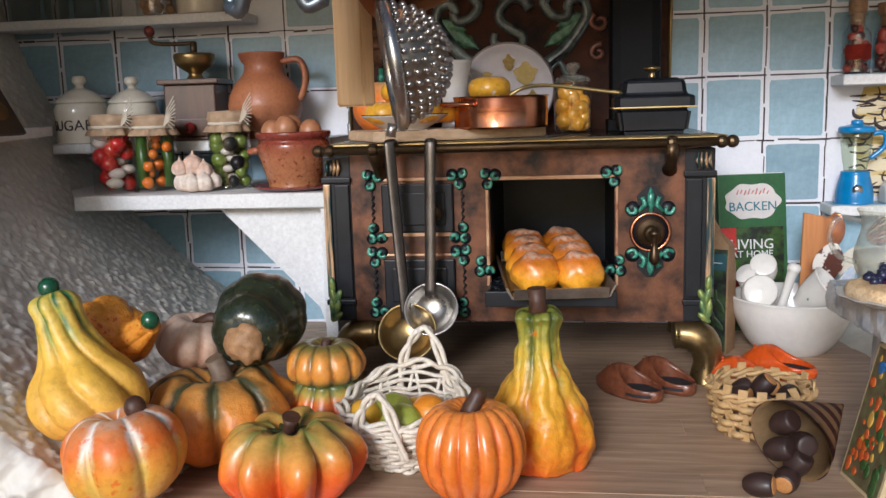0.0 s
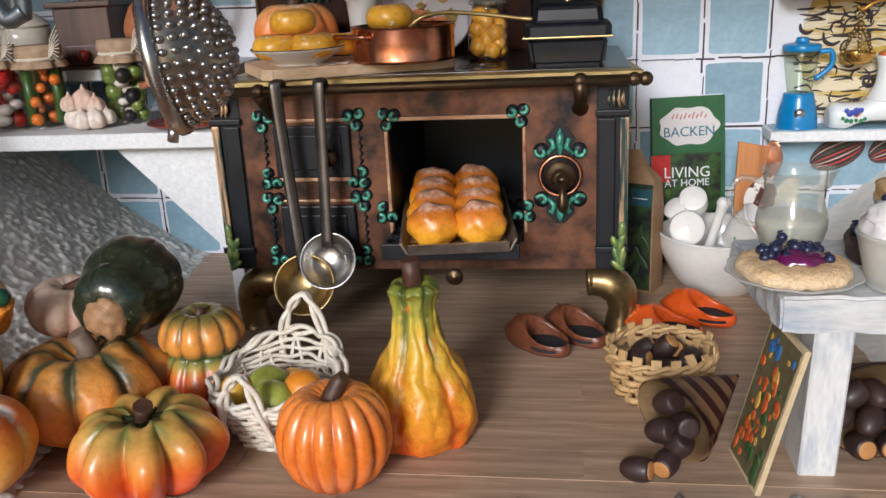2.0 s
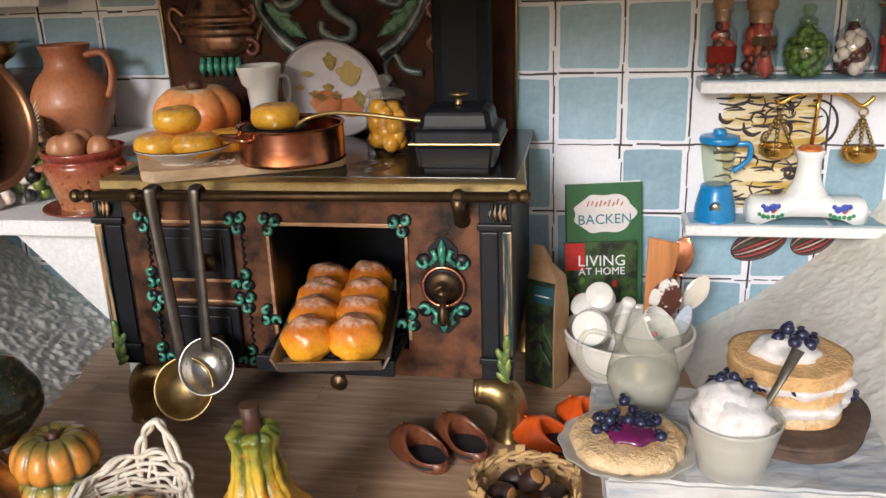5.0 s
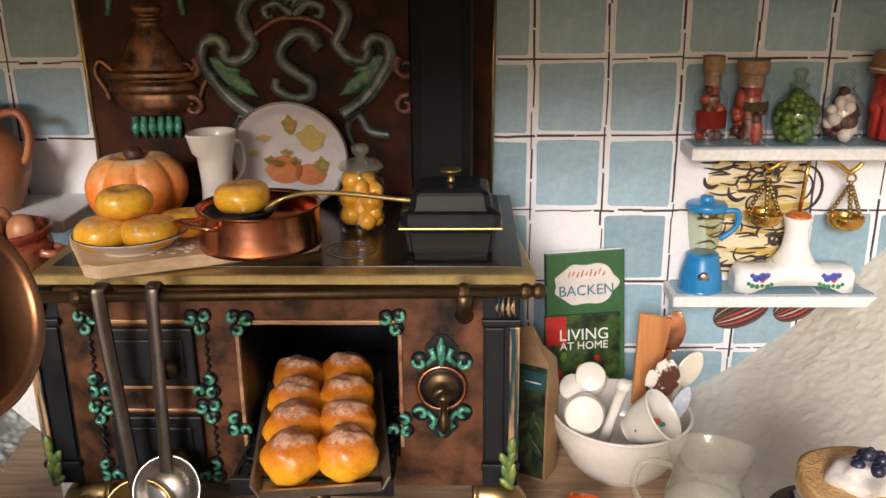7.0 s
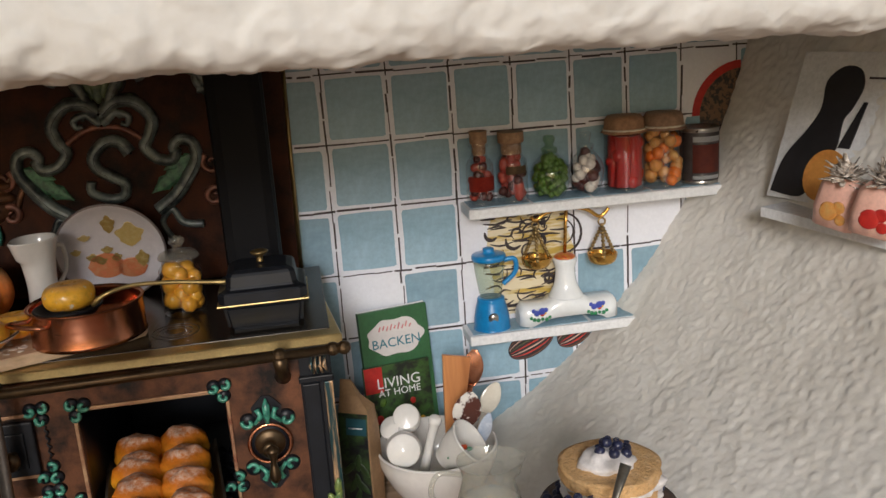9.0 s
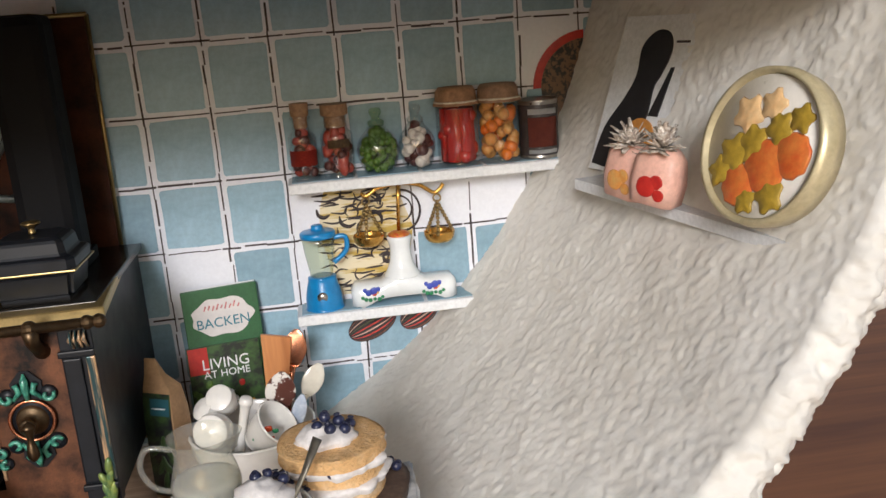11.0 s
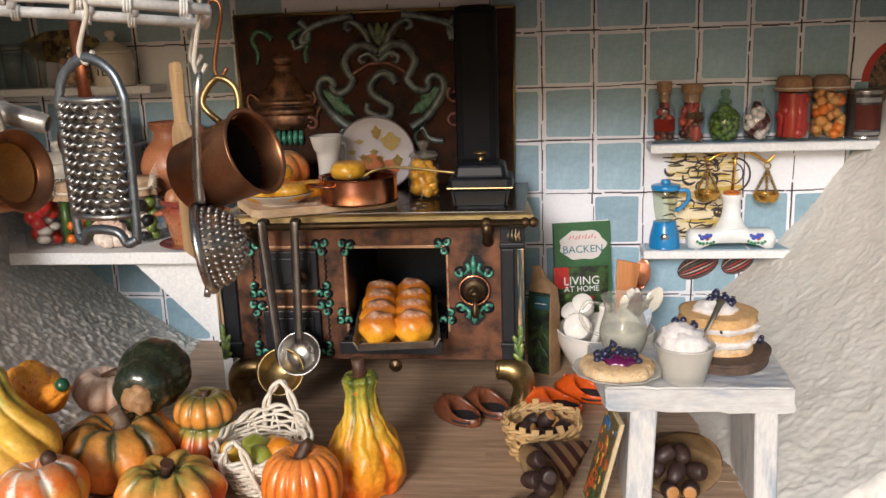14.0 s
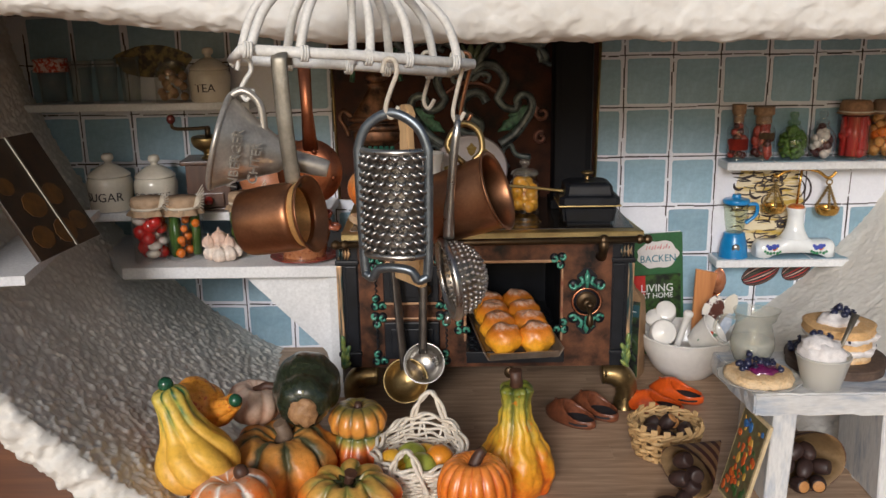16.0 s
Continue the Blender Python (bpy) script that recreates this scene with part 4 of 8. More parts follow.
part("stem", stem([(0, 0, 1.5), (0.03, 0, 1.8), (0.16, .02, 2.02), (0.26, 0, 2.12)], [0.26, 0.17, 0.15, 0.12]), STEMB, g, "short brown stem")

g = thing("gourd", at_cm(0.45, -5.2, -0.02, 0, 0, 20), "tall pear-shaped yellow and orange gourd with a green neck", "gourd", "gourds")
bm = bmesh.new()
prof = soft([(0.02, 0.03), (0.86, 0.03), (1.05, 0.2), (1.13, 0.6), (1.05, 1.1), (0.82, 1.55), (0.57, 2.05), (0.45, 2.55), (0.47, 2.95), (0.49, 3.12), (0.36, 3.24), (0.1, 3.22)], 7)
gf1, gf2 = ribs_fn(6, 0.13, 0.7, 0.06), ribs_fn(13, 0.07, 0.8, 0.1)
lathe(bm, prof, 132, lambda th, z: gf1(th, z) * (gf2(th, z) if z > 1.5 else 1 - (1 - gf2(th, z)) * z / 1.5))
rough_up(bm, 0.08, 0.42, 3)
rough_up(bm, 0.025, 0.16, 7)
part("body", bm, mat_rib("gourd_paint", 6, 0, .06, 0, 3.3, [(0, (0.66, 0.13, 0.01)), (0.12, (0.72, 0.22, 0.012)), (0.3, (0.78, 0.33, 0.018)), (0.6, (0.74, 0.42, 0.03)), (0.78, (0.50, 0.40, 0.05)), (0.92, (0.20, 0.22, 0.03))], [(0, (0.60, 0.08, 0.008)), (0.3, (0.66, 0.17, 0.01)), (0.52, (0.50, 0.28, 0.02)), (0.66, (0.16, 0.16, 0.02)), (1, (0.04, 0.07, 0.012))], .45, .36, .3, ((0.70, 0.20, 0.01), .3, .64), .22, .35, .55), g)
part("stem", stem([(0, 0, 3.1), (-.02, 0, 3.4), (-.04, 0, 3.66)], [0.22, 0.17, 0.19]), STEMB, g, "cut brown stem")

g = thing("pumpkin", at_cm(-4.13, -7.35, -0.02, 0, 0, 0), "red and orange tomato-shaped pumpkin with deep lobes", "pumpkin", "pumpkins on the floor")
part("body", pumpkin_body(1.40, 1.74, 9, 0.36, 0.66, 0.36, 0.1, 0.05, 162), mat_rib("lobed_red", 9, .1, 0, 0, 1.75, [(0, (0.66, 0.045, 0.008)), (0.4, (0.74, 0.11, 0.012)), (0.62, (0.78, 0.25, 0.03)), (0.86, (0.72, 0.40, 0.09)), (1, (0.62, 0.38, 0.10))], [(0, (0.50, 0.03, 0.006)), (0.5, (0.62, 0.10, 0.012)), (0.70, (0.52, 0.26, 0.05)), (0.82, (0.22, 0.20, 0.04)), (1, (0.07, 0.09, 0.025))], .75, .30, .4, None, .12, .5, .15), g)
part("stem", stem([(0, 0, .9), (0, -.02, 1.3), (0.04, -.05, 1.55), (.09, -.1, 1.72)], [0.26, 0.15, 0.13, .18]), STEMB, g, "dark brown stem")
CALYX = mat("calyx_green", (0.07, 0.09, 0.02), (0.03, 0.035, 0.012), 0.5, 0, 0.2, 0.3, 0.06, 0.01)
for k in range(9):
    a = 2 * math.pi * (k + 0.2) / 9
    bm = bmesh.new()
    tube(bm, [(.1 * math.cos(a), .1 * math.sin(a), 1.3), (.35 * math.cos(a), .35 * math.sin(a), 1.34), (.52 * math.cos(a), .52 * math.sin(a), 1.38)], [0.12, 0.08, 0.02], 6)
    part("calyx_leaf", bm, CALYX, g, "dark green calyx leaf")

g = thing("pumpkin", at_cm(-6.3, -5.4, 0.02, 0, 0, 0), "large orange and green ribbed pumpkin with crackled paint", "pumpkin", "pumpkins on the floor")
bm = pumpkin_body(1.68, 2.05, 9, 0.24, 0.62, 0.26, 0.55, 0.05, 162)
rough_up(bm, 0.05, 0.3, 2)
part("body", bm, mat_rib("crackle_orange", 9, .55, 0, 0, 2.1, [(0, (0.50, 0.12, 0.015)), (0.35, (0.68, 0.20, 0.022)), (0.70, (0.70, 0.26, 0.035)), (0.9, (0.52, 0.25, 0.06)), (1, (0.20, 0.14, 0.05))], [(0, (0.40, 0.10, 0.012)), (0.45, (0.46, 0.16, 0.03)), (0.66, (0.12, 0.10, 0.035)), (0.85, (0.05, 0.055, 0.025)), (1, (0.04, 0.045, 0.02))], .55, .42, .15, None, .2, .6, .6), g)
part("stem", stem([(0.1, 0, 1.5), (0.12, 0, 1.85), (0.0, -.1, 2.2)], [0.34, 0.22, 0.2]), mat("stem_grey", (0.22, 0.15, 0.10), (0.12, 0.08, 0.05), 0.6, 0, 0.2, 0.4, 0.06, 0.01), g, "thick grey-brown stem")

g = thing("turban_squash", at_cm(-4.2, -4.45, 0.0, 0, 0, 0), "two-tiered turban squash in orange, green and red", "squash")
bm = bmesh.new()
prof = soft([(0.05, 0), (0.7, 0.03), (0.95, 0.45), (0.97, 0.85), (0.80, 1.25), (0.66, 1.46), (0.82, 1.58), (0.86, 1.88), (0.68, 2.2), (0.34, 2.28), (0.05, 2.1)], 5)
lathe(bm, prof, 110, ribs_fn(11, 0.12, 0.7))
rough_up(bm, .03, .4, 4)
part("body", bm, mat_rib("turban_paint", 11, 0, 0, 0, 2.28, [(0, (0.52, 0.05, 0.012)), (0.3, (0.68, 0.09, 0.015)), (0.50, (0.74, 0.19, 0.03)), (0.575, (0.46, 0.34, 0.07)), (0.64, (0.06, 0.11, 0.03)), (0.74, (0.66, 0.28, 0.05)), (0.9, (0.74, 0.30, 0.05)), (1, (0.20, 0.16, 0.04))], [(0, (0.42, 0.04, 0.01)), (0.48, (0.60, 0.11, 0.02)), (0.58, (0.16, 0.18, 0.04)), (0.66, (0.03, 0.06, 0.025)), (0.76, (0.46, 0.16, 0.03)), (0.92, (0.18, 0.13, 0.03)), (1, (0.05, 0.05, 0.02))], .4, .32, .4, None, .06, .4, .25), g)
part("stem", stem([(0, 0, 2.05), (.04, 0, 2.35)], [.14, .1]), STEMB, g, "short brown stem")

# dark squash lying on the pile, its pale cut end towards the front
g = thing("squash", at_cm(-5.68, -4.45, 2.74, 0, 0, 4, .96), "dark green speckled squash lying on pumpkins, pale stalk end in front", "squash")
bm = bmesh.new()
prof = soft([(0.05, -1.35), (0.55, -1.25), (0.95, -0.85), (1.06, -0.35), (1.02, 0.05), (0.90, 0.28), (0.82, 0.5), (0.82, 0.75), (0.72, 1.0), (0.45, 1.18), (0.05, 1.18)], 6)
lathe(bm, prof, 96, ribs_fn(9, 0.05, 0.9))
rough_up(bm, 0.04, 0.9, 5)
moved(bm, Matrix.Rotation(radians(93), 4, "X"))
DG = mat_grad("dark_green_skin", -1.2, 1.2, [(0, (0.012, 0.016, 0.011)), (0.5, (0.018, 0.026, 0.015)), (1, (0.026, 0.036, 0.02))], 0.2, 0.3, 0.4, 0.12, 0.8, 0.02, 0.12, "Z", ((0.16, 0.15, 0.05), 0.10, 0.67))
part("body", bm, DG, g)
bm = bmesh.new()
ball(bm, .02, -1.14, -0.18, 0.44, 1.0, 0.62, 1.0, 28, 0.28, 2)
rough_up(bm, .04, .15, 3)
part("stalk_scar", bm, mat("stalk_scar", (0.42, 0.24, 0.11), (0.24, 0.12, 0.05), 0.55, 0, 0.2, 0.5, 0.06, 0.02), g, "pale brown corky scar")

g = thing("gourd", at_cm(-8.15, -7.15, 1.2, -4, -13, 0), "yellow ribbed gourd with a green-streaked neck and round green tip", "gourd", "gourds")
bm = bmesh.new()
prof = soft([(0.05, 0), (0.75, 0.05), (1.06, 0.35), (1.13, 0.75), (0.98, 1.15), (0.70, 1.5), (0.54, 1.9), (0.48, 2.3), (0.49, 2.62), (0.34, 2.8), (0.05, 2.84)], 7)
lathe(bm, prof, 120, ribs_fn(8, 0.19, 0.62, 0.42))
for v in bm.verts:
    t = v.co.z / 2.9
    v.co.x += .16 - .26 * t
rough_up(bm, 0.05, 0.6, 8)
part("body", bm, mat_rib("yellow_gourd", 8, 0, .42, 0, 2.9, [(0, (0.72, 0.40, 0.07)), (0.45, (0.82, 0.48, 0.06)), (0.75, (0.80, 0.52, 0.08)), (0.9, (0.66, 0.50, 0.09)), (1, (0.50, 0.42, 0.08))], [(0, (0.66, 0.34, 0.05)), (0.55, (0.74, 0.44, 0.06)), (0.68, (0.34, 0.34, 0.06)), (0.78, (0.03, 0.15, 0.04)), (0.86, (0.34, 0.36, 0.06)), (0.92, (0.015, 0.11, 0.035)), (1, (0.01, 0.09, 0.03))], .62, .45, .15, None, .16, .45, .4), g)
TIP = mat("tip_green", (0.012, 0.10, 0.045), (0.008, 0.06, 0.03), 0.25, 0, 0.3, 0.05, 0.1, 0.004, None, 0.6)
bm = bmesh.new()
ball(bm, -.1, 0, 2.94, 0.21, 1, 1, 0.95, 16)
part("tip", bm, TIP, g, "glossy green ball tip")

g = thing("gourd", at_cm(-8.4, -5.3, 2.55, 0, 0, -6), "orange twisted gourd lying on its side with a green tip", "gourd", "gourds")
bm = swept([(-.95, .1, .1), (-.85, .08, .15), (-.45, 0, .22), (.0, -.1, .12), (.45, -.3, .08), (.85, -.5, .35), (1.08, -.6, .55)], [.05, .46, .74, .70, .46, .31, .25], 6, .17, 2.2, 96)
part("body", bm, mat_grad("orange_gourd", -0.8, 0.8, [(0, (0.62, 0.16, 0.02)), (0.5, (0.76, 0.28, 0.03)), (1, (0.78, 0.33, 0.04))], 0.42, 0.3, 0.3, 0.35, 0.2, 0.03, 0.15, "Z", ((0.62, 0.10, 0.01), 0.10, 0.60)), g)
bm = bmesh.new()
ball(bm, 1.14, -.66, .62, 0.19, 1, 1, 1, 16)
part("tip", bm, TIP, g, "glossy green ball tip")

g = thing("pumpkin", at_cm(-6.9, -8.1, 0.25, 0, -8, 0), "orange pumpkin with whitewashed top and round brown stem", "pumpkin", "pumpkins on the floor")
part("body", pumpkin_body(1.12, 1.85, 7, 0.17, 0.6, 0.16, 1.7, 0.03, 126), mat_rib("frosted_orange", 7, 1.7, 0, 0, 1.85, [(0, (0.68, 0.34, 0.05)), (0.4, (0.76, 0.38, 0.05)), (0.70, (0.76, 0.17, 0.02)), (0.88, (0.66, 0.26, 0.10)), (1, (0.62, 0.46, 0.38))], [(0, (0.66, 0.40, 0.08)), (0.45, (0.74, 0.48, 0.10)), (0.62, (0.70, 0.46, 0.22)), (0.76, (0.78, 0.70, 0.62)), (1, (0.80, 0.76, 0.70))], .36, .38, .3, ((0.74, 0.15, 0.015), .16, .60), .14, .5, .25), g)
bm = bmesh.new()
ball(bm, 0.34, 0.12, 1.74, 0.2, 1, 1, 1.1, 14)
part("stem", bm, STEMB, g, "round brown stem")

g = thing("pumpkin", at_cm(-7.5, -4.0, 1.55, 0, 12, 0), "small pale pink pumpkin half hidden in the pile", "pumpkin", "pumpkins on the floor")
part("body", pumpkin_body(0.85, 1.3, 9, 0.14, 0.6, 0.2, 2.4, 0.02, 90), mat_rib("pale_pink", 9, 2.4, 0, 0, 1.3, [(0, (0.55, 0.28, 0.16)), (0.5, (0.62, 0.42, 0.30)), (1, (0.64, 0.50, 0.40))], [(0, (0.46, 0.20, 0.10)), (1, (0.56, 0.38, 0.28))], .4, .5, .1), g)
part("stem", stem([(0.0, 0, 1.0), (.3, 0, 1.25), (.62, 0, 1.28), (.72, 0, 1.2)], [0.16, 0.13, 0.13, 0.15]), STEMB, g, "bent brown stem")

# ---- the whitewashed stool on the right ----
WASH = mat("whitewash", (0.60, 0.60, 0.59), (0.36, 0.41, 0.48), 0.65, 0, 0.45, 0.6, 0.07, 0.016, (0.22, 1, 1), 0, (0.34, 0.50))
WASHV = mat("whitewash_upright", (0.66, 0.66, 0.65), (0.36, 0.41, 0.48), 0.65, 0, 0.45, 0.6, 0.07, 0.016, (1, 1, 0.22), 0, (0.34, 0.50))
ST = thing("stool", at_cm(0, 0, 0), "whitewashed wooden stool with worn blue-grey edges, used as a cake table", "stool")
bm = bmesh.new()
prism(bm, [(6.72, -6.5), (11.15, -6.5), (11.2, -3.3), (6.45, -3.3)], 2.78, 3.42)
bmesh.ops.bevel(bm, geom=bm.edges[:], offset=0.05, segments=2, affect="EDGES")
bmesh.ops.subdivide_edges(bm, edges=[e for e in bm.edges if e.calc_length() > .5], cuts=14, use_grid_fill=True)
rough_up(bm, 0.05, 0.35, 2)
part("seat", bm, WASH, ST)
bm = bmesh.new()
prism(bm, [(7.34, -6.3), (7.98, -6.3), (7.98, -3.6), (7.34, -3.6)], 0, 2.78)
for v in bm.verts:
    v.co.x += -0.10 * (1 - v.co.z / 2.78)
bmesh.ops.bevel(bm, geom=bm.edges[:], offset=0.04, segments=1, affect="EDGES")
part("side_board", bm, WASHV, ST)
bm = bmesh.new()
prism(bm, [(10.27, -6.3), (10.82, -6.3), (10.82, -3.6), (10.27, -3.6)], 0, 2.78)
for v in bm.verts:
    v.co.x += 0.10 * (1 - v.co.z / 2.78)
bmesh.ops.bevel(bm, geom=bm.edges[:], offset=0.04, segments=1, affect="EDGES")
part("side_board", bm, WASHV, ST)
bm = bmesh.new()
box(bm, 7.98, 10.27, -4.9, -4.6, 2.3, 2.76, 0.03)
part("stretcher", bm, WASH, ST)

# ---- on and at the stove ----
def turned(name, prof, m, parent, label="", seg=32, fn=None, at=(0, 0, 0), n=4, cap0=True, cap1=True):
    bm = bmesh.new()
    lathe(bm, soft(prof, n), seg, fn, cap0, cap1, at)
    return part(name, bm, m, parent, label)


TIN = mat("baking_tin", (0.58, 0.53, 0.46), (0.34, 0.29, 0.24), 0.35, 0.85, 0.6, 0.2, 0.08, 0.004)
tray = thing("baking_tray", at_cm(0.60, 0.18, 2.74, 2, 0, 8), "tin baking tray with milk buns on the oven shelf", "baking tray")
bm = bmesh.new()
W, L = 1.12, 2.1
prism(bm, [(-W, -L), (W, -L), (W, L), (-W, L)], 0.0, 0.05)
part("base", bm, TIN, tray)
for a, b in (((-W, -L), (W, -L)), ((W, -L), (W, L)), ((W, L), (-W, L)), ((-W, L), (-W, -L))):
    bm = bmesh.new()
    d = Vector((b[1] - a[1], a[0] - b[0], 0)).normalized()
    a3, b3 = Vector((*a, 0.02)), Vector((*b, 0.02))
    quads(bm, [[a3, a3 + d * .14 + Vector((0, 0, .28)), a3 + d * .2 + Vector((0, 0, .28)), a3 + d * .05], [b3, b3 + d * .14 + Vector((0, 0, .28)), b3 + d * .2 + Vector((0, 0, .28)), b3 + d * .05]], True, True, True, False)
    bmesh.ops.recalc_face_normals(bm, faces=bm.faces[:])
    part("side", bm, TIN, tray)
BUN = mat_grad("bun_crust", 0, 0.85, [(0, (0.86, 0.44, 0.04)), (0.4, (0.86, 0.39, 0.022)), (0.7, (0.76, 0.26, 0.018)), (1, (0.62, 0.17, 0.02))], 0.3, 0.12, 0.4, 0.15, 0.35, 0.02, 0.1, "Z")
fr = BUN.node_tree.nodes
fl = BUN.node_tree.links
fb = fr["Principled BSDF"].inputs["Base Color"]
fsp = fr.new("ShaderNodeSeparateXYZ")
fco = fr.new("ShaderNodeTexCoord")
fl.new(fco.outputs["Object"], fsp.inputs[0])
fmr = fr.new("ShaderNodeMapRange")
fmr.inputs["From Min"].default_value, fmr.inputs["From Max"].default_value = 0.50 * CM, 0.86 * CM
fl.new(fsp.outputs["Z"], fmr.inputs[0])
fno = noise_node(fr, fl, fco.outputs["Object"], 700, 6, 0.8)
fmu = fr.new("ShaderNodeMath")
fmu.operation = "MULTIPLY"
fl.new(fmr.outputs[0], fmu.inputs[0])
fl.new(fno.outputs[0], fmu.inputs[1])
fra = ramp(fr, fl, fmu.outputs[0], [(0.40, (0, 0, 0)), (0.50, (0.35, 0.35, 0.35)), (0.62, (0.8, 0.8, 0.8))])
fmx = fr.new("ShaderNodeMix")
fmx.data_type = "RGBA"
fl.new(fra.outputs[0], fmx.inputs[0])
fl.new(fb.links[0].from_socket, fmx.inputs[6])
fmx.inputs[7].default_value = rgb((0.86, 0.74, 0.62))
fl.new(fmx.outputs[2], fb)
for i in range(2):
    for j in range(4):
        g = thing("milk_bun", at_cm(0.80 + (i - .5) * 1.03 - .14 * j, -1.38 + j * 1.02 + .14 * (i - .5), 2.78 + .05 * j, 0, 0, 7 * i - 3 * j), "golden milk bun dusted with flour in the tray", "bun", "buns in the tray")
        bm = bmesh.new()
        ball(bm, 0, 0, 0.42, 0.62, .98, .90, 0.84, 28, 0.16, i * 3.1 + j * 1.7)
        rough_up(bm, .02, .22, i + j * 2.0)
        part("crust", bm, BUN, g)


def hook_ladle(x, y, z, lean, bowl_z, r, m_bowl, m_handle, label):
    """A ladle that hangs by its bent end from the rail."""
    g = thing("ladle", at_cm(x, y, z), label, "ladle", "ladles on the rail")
    bm = bmesh.new()
    pts = [(0, .30, -.22), (0, .28, .02), (0, .12, .17), (0, -.06, .12), (0, -.13, -.1), (lean * .5, -.16, (bowl_z - z) * .5), (lean, -.2, bowl_z - z + r * .55)]
    q = soft(pts, 6)
    tube(bm, q, [0.14] * len(q), 8, False, 0.35)
    part("handle", bm, m_handle, g)
    bm = bmesh.new()
    prof = soft([(0.02, -0.42), (0.45, -0.33), (0.8, -0.1), (0.98, 0.28), (1.05, 0.34), (1.0, 0.36), (0.92, 0.28), (0.72, -0.05), (0.4, -0.25), (0.02, -0.33)], 4)
    lathe(bm, [(a * r, b * r) for a, b in prof], 32)
    moved(bm, Matrix.Translation((lean + .05, -.25, bowl_z - z)) @ Matrix.Rotation(radians(62), 4, "X"))
    part("bowl", bm, m_bowl, g)
    return g


hook_ladle(-2.3, -.72, 6.27, -.10, 2.15, 0.66, STEEL, DARKSTEEL, "steel ladle with a long dark handle hanging on the rail")
hook_ladle(-3.3, -.75, 6.27, .28, 1.55, 0.72, BRASS, DARKSTEEL, "brass ladle with a long dark handle hanging on the rail")

WOODB = mat_wood("board_wood", (0.72, 0.55, 0.38), (0.58, 0.40, 0.24), 0.5, "X", 0.08)
g = thing("bread_board", at_cm(-2.1, 1.35, 6.39), "wooden board dusted with flour, with a ribbed edge", "board")
bm = bmesh.new()
prism(bm, [(-2.95, 0.7), (-2.85, 0.4), (-1.75, -1.5), (-1.4, -1.65), (2.3, -0.1), (2.6, 0.15), (2.6, 0.45), (1.8, 1.7), (1.4, 1.9), (-2.6, 1.0)], 0, 0.26)
bmesh.ops.bevel(bm, geom=[e for e in bm.edges], offset=0.03, segments=2, affect="EDGES")
part("plank", bm, WOODB, g)
bm = bmesh.new()
rf = random.Random(9)
for k in range(90):
    x, y = rf.gauss(-.9, .75), rf.gauss(-.55, .3)
    if -2.3 < x < 1.0 and y > -1.35 + max(0, (-1.4 - x)) * 1.5 and y > -1.5 + (x + 1.4) * .43:
        ball(bm, x, y, 0.265, rf.uniform(.02, .09), 1, 1, .22, 6)
part("flour", bm, mat("flour", (0.82, 0.78, 0.72), (0.74, 0.70, 0.64), 0.9, 0, 0.2, 0.5, 0.04, 0.01), g, "spilled white flour")

g = thing("bun_plate", at_cm(-3.2, 0.85, 6.66), "shallow white plate with a dark rim on the board", "plate")
turned("dish", [(0.05, 0.02), (0.55, 0.0), (0.62, 0.05), (0.9, 0.2), (1.13, 0.36), (1.15, 0.40), (1.08, 0.40), (0.85, 0.27), (0.55, 0.13), (0.05, 0.11)], PORCELAIN, g)
bm = bmesh.new()
tube(bm, [(1.14 * math.cos(k * math.pi / 24), 1.14 * math.sin(k * math.pi / 24), 0.405) for k in range(48)], 0.018, 5, True)
part("rim", bm, INK, g, "thin dark rim")
YBUN = mat_grad("yellow_bun", 0, 0.62, [(0, (0.66, 0.26, 0.03)), (0.3, (0.84, 0.44, 0.03)), (0.75, (0.86, 0.46, 0.04)), (0.95, (0.80, 0.42, 0.12)), (1, (0.80, 0.60, 0.42))], 0.3, 0.15, 0.4, 0.1, 0.5, 0.02, 0.12, "Z", ((0.80, 0.70, 0.56), 0.16, 0.64))
for x, y, z, k in ((-3.62, .45, 6.82, 1.0), (-2.72, .5, 6.82, .98), (-3.25, .75, 7.38, .98), (-2.3, 1.35, 6.8, .9), (-0.95, 1.15, 7.38, 1.0)):
    g = thing("yellow_bun", at_cm(x, y, z, 0, 0, x * 90), "round yellow baked bun with floury patches", "bun", "yellow buns")
    bm = bmesh.new()
    lathe(bm, [(a * k, b * k) for a, b in soft([(.02, .03), (.36, .02), (.52, .14), (.57, .30), (.52, .47), (.36, .58), (.1, .57), (.02, .55)], 4)], 32)
    rough_up(bm, .035, .5, x)
    part("crust", bm, YBUN, g)

g = thing("pumpkin", at_cm(-4.1, 3.7, 6.38), "orange pumpkin with cream ribs standing on the stove", "pumpkin", "pumpkins on the stove")
part("body", pumpkin_body(1.18, 1.75, 8, 0.13, 0.6, 0.16, 0.4, 0.02, 112), mat_grad("cream_orange", 0, 1.7, [(0, (0.62, 0.16, 0.02)), (0.6, (0.74, 0.20, 0.03)), (0.93, (0.72, 0.36, 0.14)), (1, (0.70, 0.55, 0.38))], 0.4, 0.3, 0.5, 0.2, 0.3), g)
bm = bmesh.new()
ball(bm, 0, 0, 1.65, .22, 1, 1, .8, 14, .2)
part("stem", bm, STEMB, g, "round brown stem")

